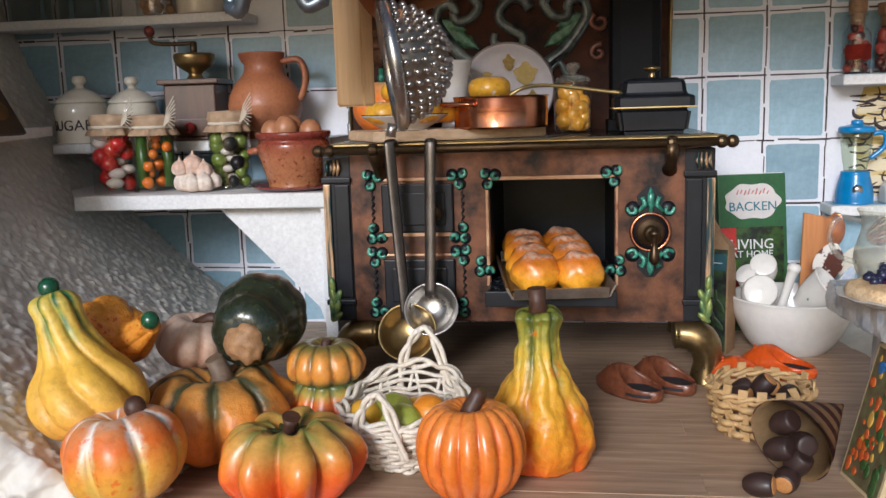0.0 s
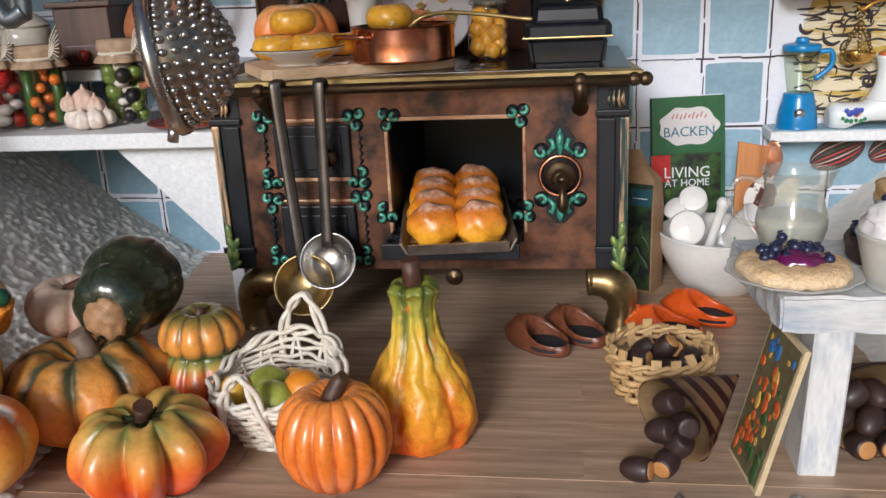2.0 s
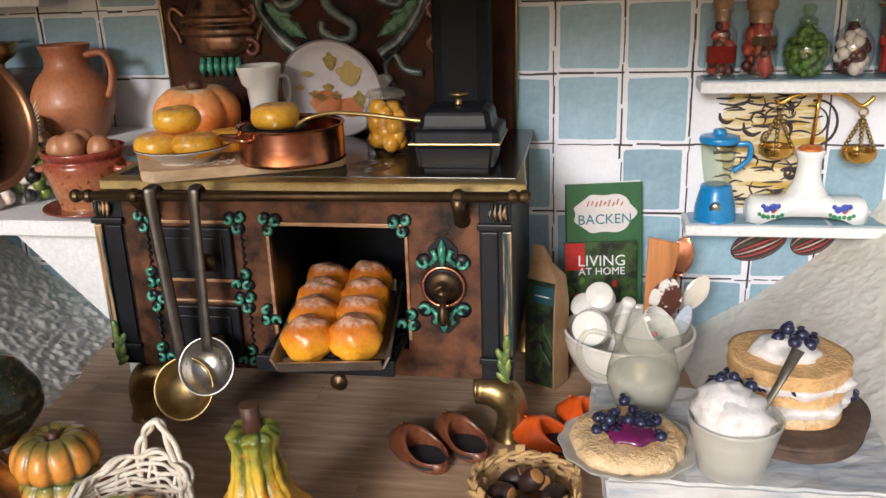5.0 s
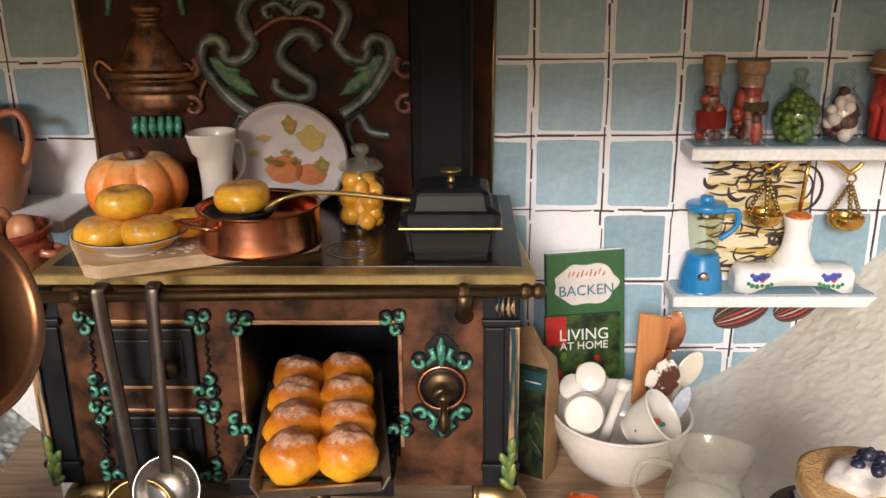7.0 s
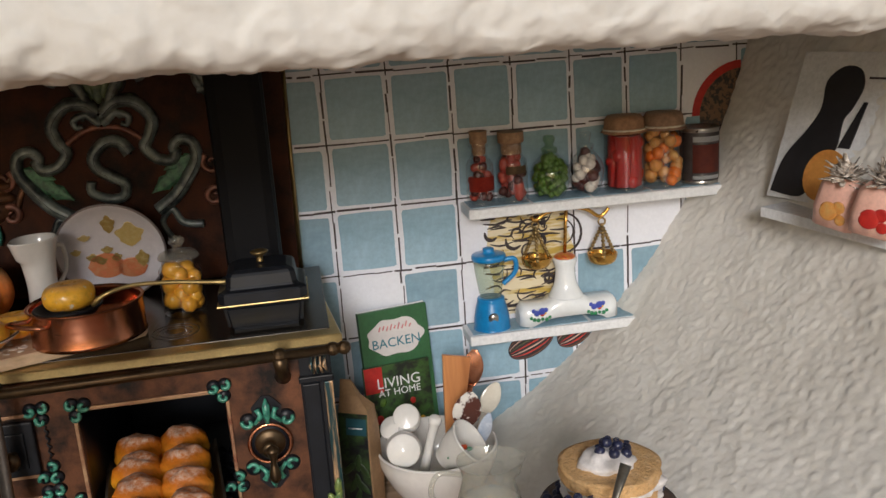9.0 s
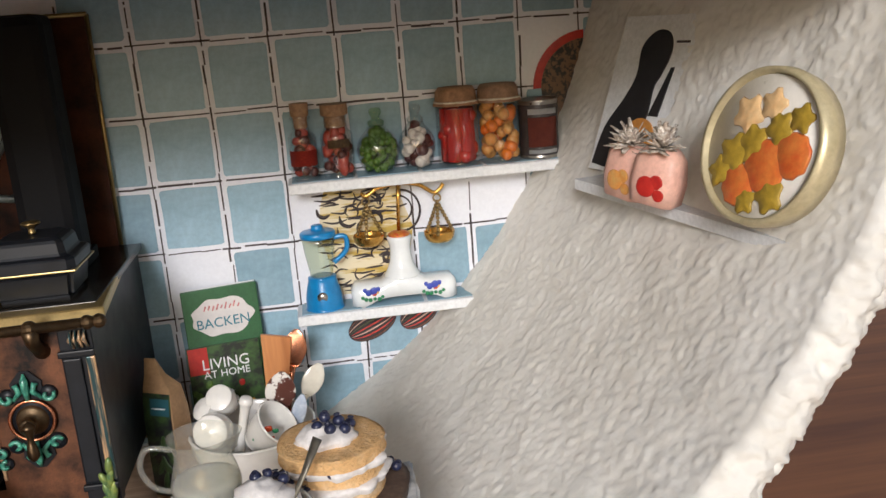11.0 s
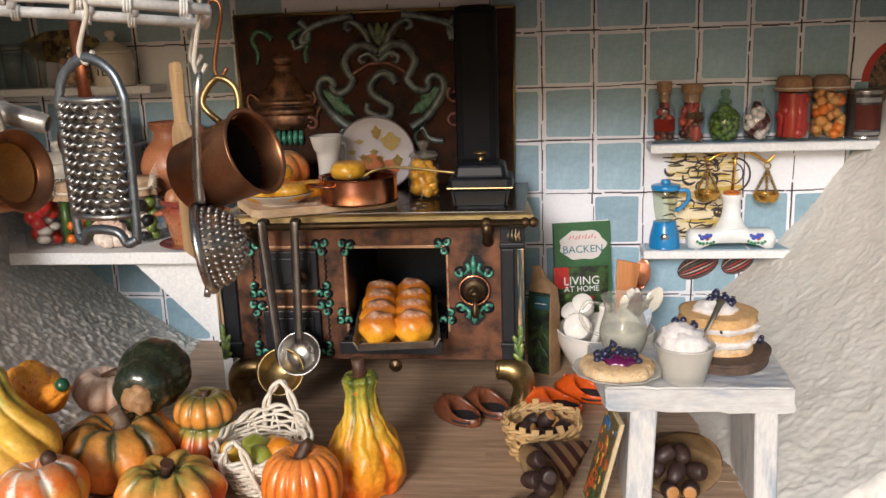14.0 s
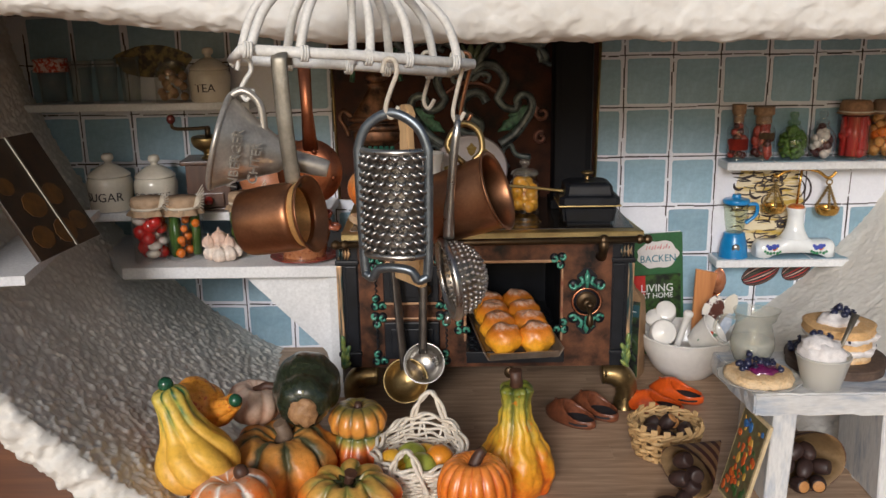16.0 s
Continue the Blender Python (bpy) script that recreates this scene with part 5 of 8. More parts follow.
g = thing("milk_jug", at_cm(-2.2, 3.7, 6.38, 0, 0, 60), "tall white porcelain jug with a thin dark rim", "jug")
turned("vessel", [(0.03, 0), (0.42, 0), (0.44, .1), (0.38, .5), (0.36, 1.0), (0.42, 1.6), (0.52, 2.05), (0.54, 2.15), (0.48, 2.13), (0.36, 1.6), (0.3, 1.0), (0.03, .9)], PORCELAIN, g, "", 32, lambda th, z: 1 + (0.35 * max(0, math.cos(th - math.pi)) ** 6 if z > 1.7 else 0))
bm = bmesh.new()
tube(bm, soft([(.42, 0, 1.8), (.85, 0, 1.75), (.85, 0, 1.1), (.36, 0, .7)], 5), .06, 7)
part("handle", bm, PORCELAIN, g)
g = thing("copper_saucepan", at_cm(-.68, 1.35, 6.66), "polished copper saucepan with long brass handle and a bun inside", "saucepan")
turned("pan", [(0.05, 0), (1.16, 0), (1.24, .05), (1.25, .75), (1.29, .8), (1.24, .8), (1.2, .75), (1.18, .15), (0.05, .12)], COPPER, g, "", 48, None, (0, 0, 0), 2)
bm = bmesh.new()
tube(bm, soft([(-1.15, -.45, .58), (-1.5, -.65, .62), (-1.35, -.95, .64), (-.75, -1.2, .62), (-.6, -1.05, .58)], 5), .055, 8)
part("side_handle", bm, COPPER, g, "small copper side handle")
bm = bmesh.new()
lathe(bm, soft([(0.02, .5), (.5, .52), (.72, .7), (.76, .76), (.7, .76), (.5, .6), (.02, .58)], 3), 28, None, True, True, (-.35, -.15, 0))
part("ladle_bowl", bm, IRON, g, "dark bowl of the serving spoon")
bm = bmesh.new()
q = soft([(.2, -.25, .75), (.55, -.3, .98), (1.1, -.1, 1.06), (1.9, .1, .98), (2.7, .2, .86), (3.15, .25, .80)], 6)
tube(bm, q, [.07] * 4 + [.05] * (len(q) - 8) + [.06] * 4, 8)
part("handle", bm, GOLD, g, "long bright brass handle")

g = thing("decor_plate", at_cm(-.7, 5.45, 6.4, 14, 0, 0), "white porcelain plate painted with pumpkins and leaves, leaning on the panel", "plate")
bm = bmesh.new()
lathe(bm, soft([(0.02, .0), (.9, .02), (1.0, .06), (1.36, .2), (1.40, .24), (1.33, .24), (.98, .12), (.02, .08)], 4), 56)
moved(bm, Matrix.Translation((0, 0, 1.4)) @ Matrix.Rotation(radians(90), 4, "X"))
part("dish", bm, mat("plate_white", (0.74, 0.70, 0.72), (0.66, 0.62, 0.65), 0.2, 0, 1.0, .05, .1, .003, None, .5), g)
bm = bmesh.new()
tube(bm, [(1.4 * math.cos(k * math.pi / 28), -.23, 1.4 + 1.4 * math.sin(k * math.pi / 28)) for k in range(56)], .035, 6, True)
part("rim", bm, mat("rim_grey", (0.30, 0.25, 0.24), (0.22, 0.18, 0.18), .4, .3), g, "grey rim")
PL = [mat("glaze_pink", (0.66, 0.16, 0.05), (0.70, 0.34, 0.18), .25, 0, .2, .05, .1, .003, None, .4), mat("glaze_ochre", (0.52, 0.36, 0.10), (0.62, 0.50, 0.24), .25, 0, .15, .05, .1, .003, None, .4), mat("glaze_olive", (0.45, 0.34, 0.12), (0.34, 0.22, 0.07), .25, 0, .15, .05, .1, .003, None, .4)]
for x, z, r, k, sq in ((-.2, .98, .46, 0, .8), (.45, .85, .38, 0, .75), (.55, 1.85, .34, 1, .9), (-.5, 1.25, .16, 2, .6), (-.1, 1.45, .14, 2, .6), (-.62, 1.85, .15, 1, .5), (.05, 2.2, .17, 2, 1.3), (.75, 1.1, .17, 2, 1.2), (-.9, 1.45, .12, 1, .6), (-.3, 1.15, .15, 2, .7), (.1, 1.2, .13, 2, .8)):
    bm = bmesh.new()
    pts = [(x + r * (1 + (.18 * math.sin(5 * a) if k else .06 * math.cos(8 * a))) * math.cos(a), z + sq * r * (1 + (.2 * math.cos(4 * a) if k else 0)) * math.sin(a)) for a in [i * math.pi / 12 for i in range(24)]]
    y0 = -.13 - .11 * max(0, (math.hypot(x, z - 1.4) - .8)) / .5
    prism(bm, pts, y0 - .03, y0 + .03, "XZ")
    part("painted_motif", bm, PL[k], g)


def filled_jar(name, m, r, h, label, fruit, sizes, n, lid, seed, category="jar", group="jars", neck=.8, parent_tag=None, shape=None, lidm=None):
    """A glass jar with pieces inside and a lid."""
    g = thing(name, m, label, category, group)
    prof = shape or [(0.03, 0), (.9, 0), (1, .06), (1, .70), (.96, .80), (neck, .88), (neck, 1.0)]
    q = soft([(a * r, b * h) for a, b in prof], 3)
    bm = bmesh.new()
    lathe(bm, q, 28, None, True, False)
    ob = part("glass", bm, GLASS, g, "clear glass")
    ob.visible_shadow = False
    rr = random.Random(seed)
    for k in range(n):
        zz = h * (.05 + .72 * (k + .5) / n)
        s = rr.uniform(*sizes)
        wall = min((a for a, b in q if abs(b - zz) < h * .10 and b > h * .03), default=r)
        rad = max(wall - s - .025, 0) * (.35 if k % 4 == 3 else 1)
        an = k * 2.4 + rr.uniform(-.6, .6)
        zz += rr.uniform(-.03, .03) * h
        bm = bmesh.new()
        fr = fruit[k % len(fruit)]
        if fr[1] == "long":
            s *= .8
            rad = max(r * .9 - s - .03, 0)
            tube(bm, [(rad * math.cos(an), rad * math.sin(an), h * .06), (rad * math.cos(an + .15), rad * math.sin(an + .15), h * .4), (rad * .95 * math.cos(an), rad * .95 * math.sin(an), h * .74)], s, 7)
        else:
            ball(bm, rad * math.cos(an), rad * math.sin(an), max(zz, s + .04), s, 1, 1, fr[2] if len(fr) > 2 else 1, 10, .12, k)
        part("filling", bm, fr[0], g)
    return g


PEACH = mat("peach", (0.84, 0.36, 0.025), (0.84, 0.46, 0.06), .3, 0, .3, .1, .1, .005, None, .3)
g = filled_jar("peach_jar", at_cm(1.25, 3.1, 6.4), .53, 1.45, "glass jar of yellow fruit with a round stopper", [(PEACH, "ball")], (.21, .25), 18, "knob", 3)
turned("stopper", [(.02, 1.38), (.46, 1.4), (.49, 1.48), (.38, 1.58), (.14, 1.62), (.1, 1.68), (.19, 1.8), (.17, 1.92), (.02, 1.98)], mat_glass("stopper_glass", (.97, .94, .86), .02, .08), g, "glass stopper with a round knob", 24)

g = thing("roasting_pan", at_cm(3.3, 1.75, 6.38, 0, 0, 0, 1.1), "black iron roasting pan with a lid and brass knob", "roasting pan")
bm = bmesh.new()
prism(bm, [(-.86, -.75), (.86, -.75), (.86, .75), (-.86, .75)], 0, .52)
for v in bm.verts:
    v.co.z *= 1.18
    k = 1 if v.co.z > .2 else .9
    v.co.x, v.co.y = v.co.x * k, v.co.y * k
bmesh.ops.bevel(bm, geom=bm.edges[:], offset=.1, segments=3, affect="EDGES")
part("base", bm, IRON, g)
bm = bmesh.new()
box(bm, -.96, .96, -.84, .84, .60, .64, .015)
part("rim", bm, GOLD, g, "thin brass rim")
bm = bmesh.new()
q = []
for w, z in ((.93, .64), (.93, .84), (.90, .88), (.78, .92), (.75, .97), (.72, 1.18), (.68, 1.24), (.55, 1.30)):
    q.append([(sx * w + .0, sy * w * .87, z) for sx, sy in ((-1, -.8), (-.85, -1), (.85, -1), (1, -.8), (1, .8), (.85, 1), (-.85, 1), (-1, .8))])
quads(bm, q, True, True, True, False)
part("lid", bm, IRON, g)
turned("knob", [(.08, 1.32), (.07, 1.44), (.17, 1.5), (.19, 1.56), (.02, 1.6)], BRASS, g, "brass lid knob", 18)

# ---- the hanging rack and what hangs from it ----
RACKW = mat("rack_white", (0.80, 0.79, 0.75), (0.70, 0.68, 0.62), .5, 0, .4, .2, .08, .006)
STRING = mat("string", (0.66, 0.60, 0.50), (0.52, 0.46, 0.36), .8, 0, .1, .3, .04, .006)
rack = thing("hanging_rack", at_cm(-3.35, -10.9, 12.55, 0, 5, 22), "white wire crown rack hung from the ceiling with kitchen tools", "rack")
for y in (-.75, .75):
    bm = bmesh.new()
    dz = -.22 if y > 0 else 0
    tube(bm, [(-2.05, y * .8, dz), (0, y, .03 + dz), (2.55, y * .8, dz)], .105, 10)
    part("bar", bm, RACKW, rack)
for x in (-2.0, 2.5):
    bm = bmesh.new()
    tube(bm, [(x, -.62, 0), (x, .62, -.22)], .095, 8)
    part("bar", bm, RACKW, rack)
for x in (-1.85, -.95, .4, 1.2, 2.2):
    for y in (-.7, .7):
        bm = bmesh.new()
        tube(bm, soft([(x, y * .9, .05 if y < 0 else -.17), (x * .85, y * .85, .8), (x * .45, y * .5, 1.5), (0, 0, 1.85)], 5), .09, 8)
        part("rib", bm, RACKW, rack)
bm = bmesh.new()
tube(bm, [(0, 0, 1.75), (0, 0, 3.2)], .06, 8)
part("hanger", bm, RACKW, rack)
# the arm from the ceiling slab that carries the rack
bm = bmesh.new()
tube(bm, [(-3.35, -10.9, 15.6), (-3.35, -9.5, 15.7), (-3.35, -6.5, 14.9), (-3.35, -6.3, 14.1)], .08, 8)
tagged(part("ceiling_hook", bm, RACKW), "white wire arm that carries the rack", "hook")
for x, y in ((-5.0, -11.9), (-2.35, -11.0), (-1.3, -9.6), (-.95, -9.9)):
    bm = bmesh.new()
    rr = random.Random(int(x * 10))
    tube(bm, [(x, y, 12.5), (x - .3, y - .1, 12.62), (x - .65, y - .15, 12.5)], .035, 5)
    tube(bm, [(x, y, 12.5), (x - .25, y - .15, 12.4), (x - .5, y - .2, 12.25)], .03, 5)
    tube(bm, [(x - .12, y, 12.55), (x + .12, y - .12, 12.5), (x + .02, y + .12, 12.42)], .05, 5)
    part("string_knot", bm, STRING, rack, "knotted string")


for k, t in enumerate((-.78, -.36, .14, .47, .86)):
    for yb, dz in ((-.7, 0), (.7, -.22)):
        x, y = 2.45 * t, yb
        bm = bmesh.new()
        for j in range(3):
            tube(bm, [(x + .05 * (j - 1), y + .115 * math.cos(a), dz + .135 * math.sin(a)) for a in [2 * math.pi * i / 10 for i in range(10)]], .03, 5, True)
        part("string_binding", bm, RACKW, rack, "string wound round the bar")


def s_hook(x, y, z0, z1, m):
    h = (z0 - z1)
    bm = bmesh.new()
    tube(bm, soft([(x - .14, y, z0 - .12), (x - .08, y, z0 + .1), (x + .08, y, z0 + .1), (x + .12, y, z0 - .12), (x, y, (z0 + z1) / 2), (x - .1, y, z1 + .1), (x, y, z1 - .08), (x + .14, y, z1 + .12)], 4), .045, 7)
    return tagged(part("s_hook", bm, m), "bent wire hook on the white rack", "hook", "wire hooks")


# funnel
g = thing("funnel", at_cm(-4.95, -11.5, 10.78, 0, 0, 0, 1.02), "small embossed metal funnel hanging on its side", "funnel")
FUN = mat("zinc", (0.56, 0.53, 0.47), (0.34, 0.31, 0.27), .33, .6, .4, .25, .06, .006)
TURN = Matrix.Rotation(radians(6), 4, "Z") @ Matrix.Rotation(radians(106), 4, "Y")
bm = bmesh.new()
lathe(bm, soft([(.86, -.75), (.9, -.72), (.88, -.66), (.62, -.2), (.3, .42), (.21, .55), (.19, 1.0), (.165, 1.3), (.13, 1.3), (.15, .9), (.25, .42), (.56, -.2), (.82, -.68), (.86, -.75)], 4), 40, None, False, False)
moved(bm, TURN)
part("cone", bm, FUN, g)
bm = bmesh.new()
tube(bm, [tuple(TURN @ Vector((.89 * math.cos(k * math.pi / 20), .89 * math.sin(k * math.pi / 20), -.72))) for k in range(40)], .055, 7, True)
part("rim", bm, FUN, g)
bm = bmesh.new()
tube(bm, soft([(-.45, -.1, .55), (-.5, -.1, .95), (-.2, -.1, 1.15), (.1, -.1, .9), (.15, -.1, .35), (.1, -.1, .2)], 5), .075, 8)
part("handle", bm, FUN, g, "curved wire handle")
for txt, dx, dz in (("NBERGER", -.26, -.02), ("CHTER", .06, -.12)):
    bm = lettering(txt, .25, .03)
    moved(bm, Matrix.Translation((dx, -.72 + .28 * (dx + .2) * 1.2, dz)) @ Matrix.Rotation(radians(6), 4, "Z") @ Matrix.Rotation(radians(24), 4, "Z") @ Matrix.Rotation(radians(-78), 4, "Y"))
    part("embossed_lettering", bm, FUN, g)
s_hook(-5.1, -11.55, 12.45, 11.85, RACKW)

# flat metal strap and the small copper pan that hangs behind the funnel
STRAP = mat("old_strap", (0.33, 0.31, 0.26), (0.20, 0.18, 0.14), .45, .8, .4, .3, .08, .006)
g = thing("copper_pan", at_cm(-4.3, -11.9, 9.62, 0, 0, 0, .98), "small tarnished copper pan with a long flat iron handle", "pan")
bm = bmesh.new()
q = soft([(-.02, .28, 2.85), (-.02, .22, 3.08), (-.02, .0, 3.16), (-.02, -.2, 3.05), (-.02, -.26, 2.8), (.02, -.2, 1.6), (.08, -.05, .55)], 5)
tube(bm, q, [.155] * len(q), 10, False, .25)
part("handle", bm, STRAP, g, "flat iron handle")
BT = Matrix.Translation((-.05, 0, -.05)) @ Matrix.Rotation(radians(-13), 4, "Z") @ Matrix.Rotation(radians(80), 4, "Y")
bm = bmesh.new()
lathe(bm, soft([(.02, -.98), (.54, -.95), (.66, -.8), (.68, .0), (.66, .2), (.60, .26), (.64, .34), (.76, .46), (.72, .48), (.58, .34), (.54, .26), (.6, .1), (.6, -.7), (.48, -.86), (.02, -.9)], 4), 44)
moved(bm, BT)
part("bowl", bm, DULLCOPPER, g)
bm = bmesh.new()
lathe(bm, soft([(.02, -.6), (.3, -.5), (.5, -.1), (.62, .25), (.735, .485)], 4), 40, None, True, False)
moved(bm, BT)
part("lining", bm, mat("golden_lining", (0.88, 0.55, 0.22), (0.72, 0.40, 0.14), .4, .6, .6, .12, .06, .004), g, "bright golden inside")

# copper skimmer behind
SKIM = mat("brown_copper", (0.42, 0.15, 0.07), (0.26, 0.08, 0.035), .3, .9, .4, .2, .06, .006)
g = thing("skimmer", at_cm(-4.55, -8.3, 9.85), "copper skimmer with a long handle and embossed disc", "skimmer")
bm = bmesh.new()
tube(bm, [(.05, 0, .5), (.02, -.02, 1.4), (0, 0, 2.45)], [.18, .13, .15], 8, False, .4)
part("handle", bm, SKIM, g)
bm = bmesh.new()
lathe(bm, soft([(.02, .06), (.5, .05), (.72, -.05), (.74, -.02), (.5, .12), (.02, .14)], 4), 32)
moved(bm, Matrix.Rotation(radians(80), 4, "X"))
part("disc", bm, SKIM, g)
bm = bmesh.new()
for k in range(14):
    a, r = k * 2.4, .12 + .035 * k
    ball(bm, r * math.cos(a), -.13, r * math.sin(a), .06, 1, .6, 1, 8)
tagged(part("bosses", bm, SKIM, g), "", "", "", "stuff")

# box grater: half-round sheet with raised teeth in a grey wire frame
g = thing("grater", at_cm(-2.3, -12.3, 9.98, 0, 0, -14, 1.09), "small metal grater with raised teeth in a wire frame", "grater")
GREYF = mat("grey_frame", (0.20, 0.23, 0.25), (0.13, 0.15, 0.17), .35, .8, .3, .2, .06, .004)
bm = bmesh.new()
q = soft([(-.52, 0, -1.38), (-.58, 0, -1.2), (-.62, 0, .55), (-.6, 0, .9), (-.42, 0, 1.25), (0, 0, 1.45), (.42, 0, 1.25), (.6, 0, .9), (.62, 0, .55), (.58, 0, -1.2), (.52, 0, -1.38)], 5)
tube(bm, q, .085, 8, False, .7)
part("frame", bm, GREYF, g)
bm = bmesh.new()
tube(bm, soft([(-.58, 0, -1.35), (-.42, -.05, -1.42), (-.3, -.08, -1.25), (0, -.1, -1.2), (.3, -.08, -1.25), (.42, -.05, -1.42), (.58, 0, -1.35)], 5), .08, 8)
part("foot_bar", bm, GREYF, g)
bm = bmesh.new()
rings = []
for j in range(9):
    z = -1.0 + 1.85 * j / 8
    rings.append([(.52 * math.sin(a), -.30 * math.cos(a) + .05, z) for a in [(-1.45 + 2.9 * k / 14) for k in range(15)]])
quads(bm, rings, False)
bmesh.ops.solidify(bm, geom=bm.faces[:], thickness=.03)
part("sheet", bm, STEEL, g)
for z in (-.97, .82):
    bm = bmesh.new()
    tube(bm, [(.54 * math.sin(a), -.33 * math.cos(a) + .05, z) for a in [(-1.45 + 2.9 * k / 14) for k in range(15)]], .06, 6)
    part("band", bm, STEEL, g)
tooth = bmesh.new()
tube(tooth, [(-.085, .0, .035), (-.045, -.05, -.012), (0, -.07, -.035), (.045, -.05, -.012), (.085, .0, .035)], [.02, .034, .04, .034, .02], 6)
TOOTH = mesh_of("tooth", tooth, STEEL)
for j in range(12):
    for k in range(8):
        a = -1.25 + 2.5 * (k + .5 * (j % 2)) / 7.5
        o = new("tooth", TOOTH)
        o.parent = g
        o.matrix_local = at_cm(.53 * math.sin(a), -.31 * math.cos(a) + .05, -.84 + 1.58 * j / 11, 0, 0, math.degrees(a))
s_hook(-2.3, -12.3, 12.4, 11.55, STRING)

# wooden cutting board
g = thing("cutting_board", at_cm(-2.25, -8.75, 9.3, 0, 0, -54), "narrow wooden cutting board with a shaped handle, hanging", "cutting board")
bm = bmesh.new()
prism(bm, [(-.55, -2.0), (.55, -2.0), (.58, .5), (.45, .75), (.2, .9), (.16, 1.5), (.26, 1.9), (.12, 2.1), (-.12, 2.1), (-.26, 1.9), (-.16, 1.5), (-.2, .9), (-.45, .75), (-.58, .5)], -.1, .1, "XZ")
bmesh.ops.bevel(bm, geom=bm.edges[:], offset=.03, segments=2, affect="EDGES")
part("plank", bm, mat_wood("pale_beech", (0.66, 0.45, 0.24), (0.54, 0.34, 0.16), .5, "Z", .1), g)
s_hook(-1.75, -8.9, 12.4, 11.4, STRING)

# big copper pot
g = thing("copper_pot", at_cm(-.98, -9.8, 9.42), "large tarnished copper pot hanging with its dark mouth outwards", "pot")
PT = Matrix.Rotation(radians(-17), 4, "Z") @ Matrix.Rotation(radians(70), 4, "Y")
bm = bmesh.new()
lathe(bm, soft([(.02, -.85), (.66, -.84), (.74, -.72), (.8, .6), (.84, .74), (.88, .78), (.82, .8), (.76, .6), (.68, -.66), (.02, -.76)], 4), 48)
moved(bm, PT)
part("body", bm, DULLCOPPER, g)
# near-black sleeve inside the pot's wall
bm = bmesh.new()
lathe(bm, [(.70, -.6), (.775, .55)], 40, None, False, False)
moved(bm, PT)
part("lining", bm, mat("sooty_lining", (0.035, 0.022, 0.016), (0.02, 0.013, 0.01), .6, .4, .4, .2, .1, .005), g, "dark inside")
bm = bmesh.new()
tube(bm, soft([(.0, -.1, .82), (-.35, -.05, 1.2), (-.05, 0, 1.65), (.3, .0, 1.5), (.38, -.05, 1.1), (.2, -.1, .9)], 5), .07, 8)
part("handle", bm, BRASS, g, "bent brass handle")
s_hook(-.95, -9.75, 12.4, 11.15, DULLCOPPER)

# ladle strainer, a pierced bowl in a steel hoop
g = thing("strainer", at_cm(-1.15, -10.4, 7.85, 0, 0, 0), "steel ladle strainer with a pierced dimpled bowl, hanging", "strainer")
bm = bmesh.new()
q = soft([(.05, .05, 3.45), (.03, -.1, 3.2), (-.05, -.12, 2.6), (-.14, -.1, 1.6), (-.18, -.05, .9)], 5)
tube(bm, q, [.07] * 6 + [.09] * (len(q) - 12) + [.12] * 6, 8, False, .6)
part("handle", bm, STEEL, g)
HT = Matrix.Translation((-.18, 0, 0)) @ Matrix.Rotation(radians(14), 4, "Z") @ Matrix.Rotation(radians(82), 4, "Y")
bm = bmesh.new()
tube(bm, [tuple(HT @ Vector((.83 * math.cos(k * math.pi / 20), .83 * math.sin(k * math.pi / 20), 0))) for k in range(40)], .09, 8, True)
part("hoop", bm, STEEL, g)
bm = bmesh.new()
rings = []
for j in range(13):
    a = math.pi / 2 * j / 12
    rings.append([tuple(HT @ Vector((.8 * math.cos(a) * math.cos(t), .8 * math.cos(a) * math.sin(t), .78 * math.sin(a)))) for t in [2 * math.pi * k / 36 for k in range(36)]])
quads(bm, rings, True)
part("bowl", bm, mat("pewter", (0.42, 0.36, 0.29), (0.24, 0.20, 0.15), .3, .9, .2, .3, .07, .01), g)
tooth = bmesh.new()
ball(tooth, 0, 0, 0, .055, 1, 1, .8, 6)
DIMPLE = mesh_of("dimple", tooth, STEEL)
for j in range(1, 9):
    a = math.pi / 2 * j / 9
    cnt = max(int(36 * math.cos(a)), 4)
    for k in range(cnt):
        t = 2 * math.pi * (k + .5 * (j % 2)) / cnt
        o = new("dimple", DIMPLE)
        o.parent = g
        p = HT @ Vector((.81 * math.cos(a) * math.cos(t), .81 * math.cos(a) * math.sin(t), .79 * math.sin(a)))
        o.matrix_local = at_cm(*p)
bm = bmesh.new()
tube(bm, [(-.2, 0, -.8), (-.24, 0, -.98)], .07, 7)
part("end_tab", bm, STEEL, g)
s_hook(-1.1, -10.4, 12.45, 11.25, STRING)

# ---- the left shelves ----
ls = thing("shelf_unit", at_cm(0, 0, 0), "white painted stepped shelf with a triangular side bracket", "shelf")
bm = bmesh.new()
prism(bm, [(-13.0, 1.1), (-5.4, 1.1), (-5.4, 6.3), (-15.2, 6.3), (-14.9, 4.2)], 4.58, 5.0)
bmesh.ops.bevel(bm, geom=bm.edges[:], offset=.03, segments=1, affect="EDGES")
part("board", bm, WHITE, ls)
bm = bmesh.new()
prism(bm, [(-15.1, 3.7), (-6.0, 3.7), (-6.0, 6.3), (-16.0, 6.3)], 6.1, 6.42)
bmesh.ops.bevel(bm, geom=bm.edges[:], offset=.03, segments=1, affect="EDGES")
part("step", bm, WHITE, ls)
bm = bmesh.new()
prism(bm, [(-8.95, 4.58), (-5.75, 4.58), (-5.75, .6), (-6.05, 1.6)], 1.75, 1.95, "XZ")
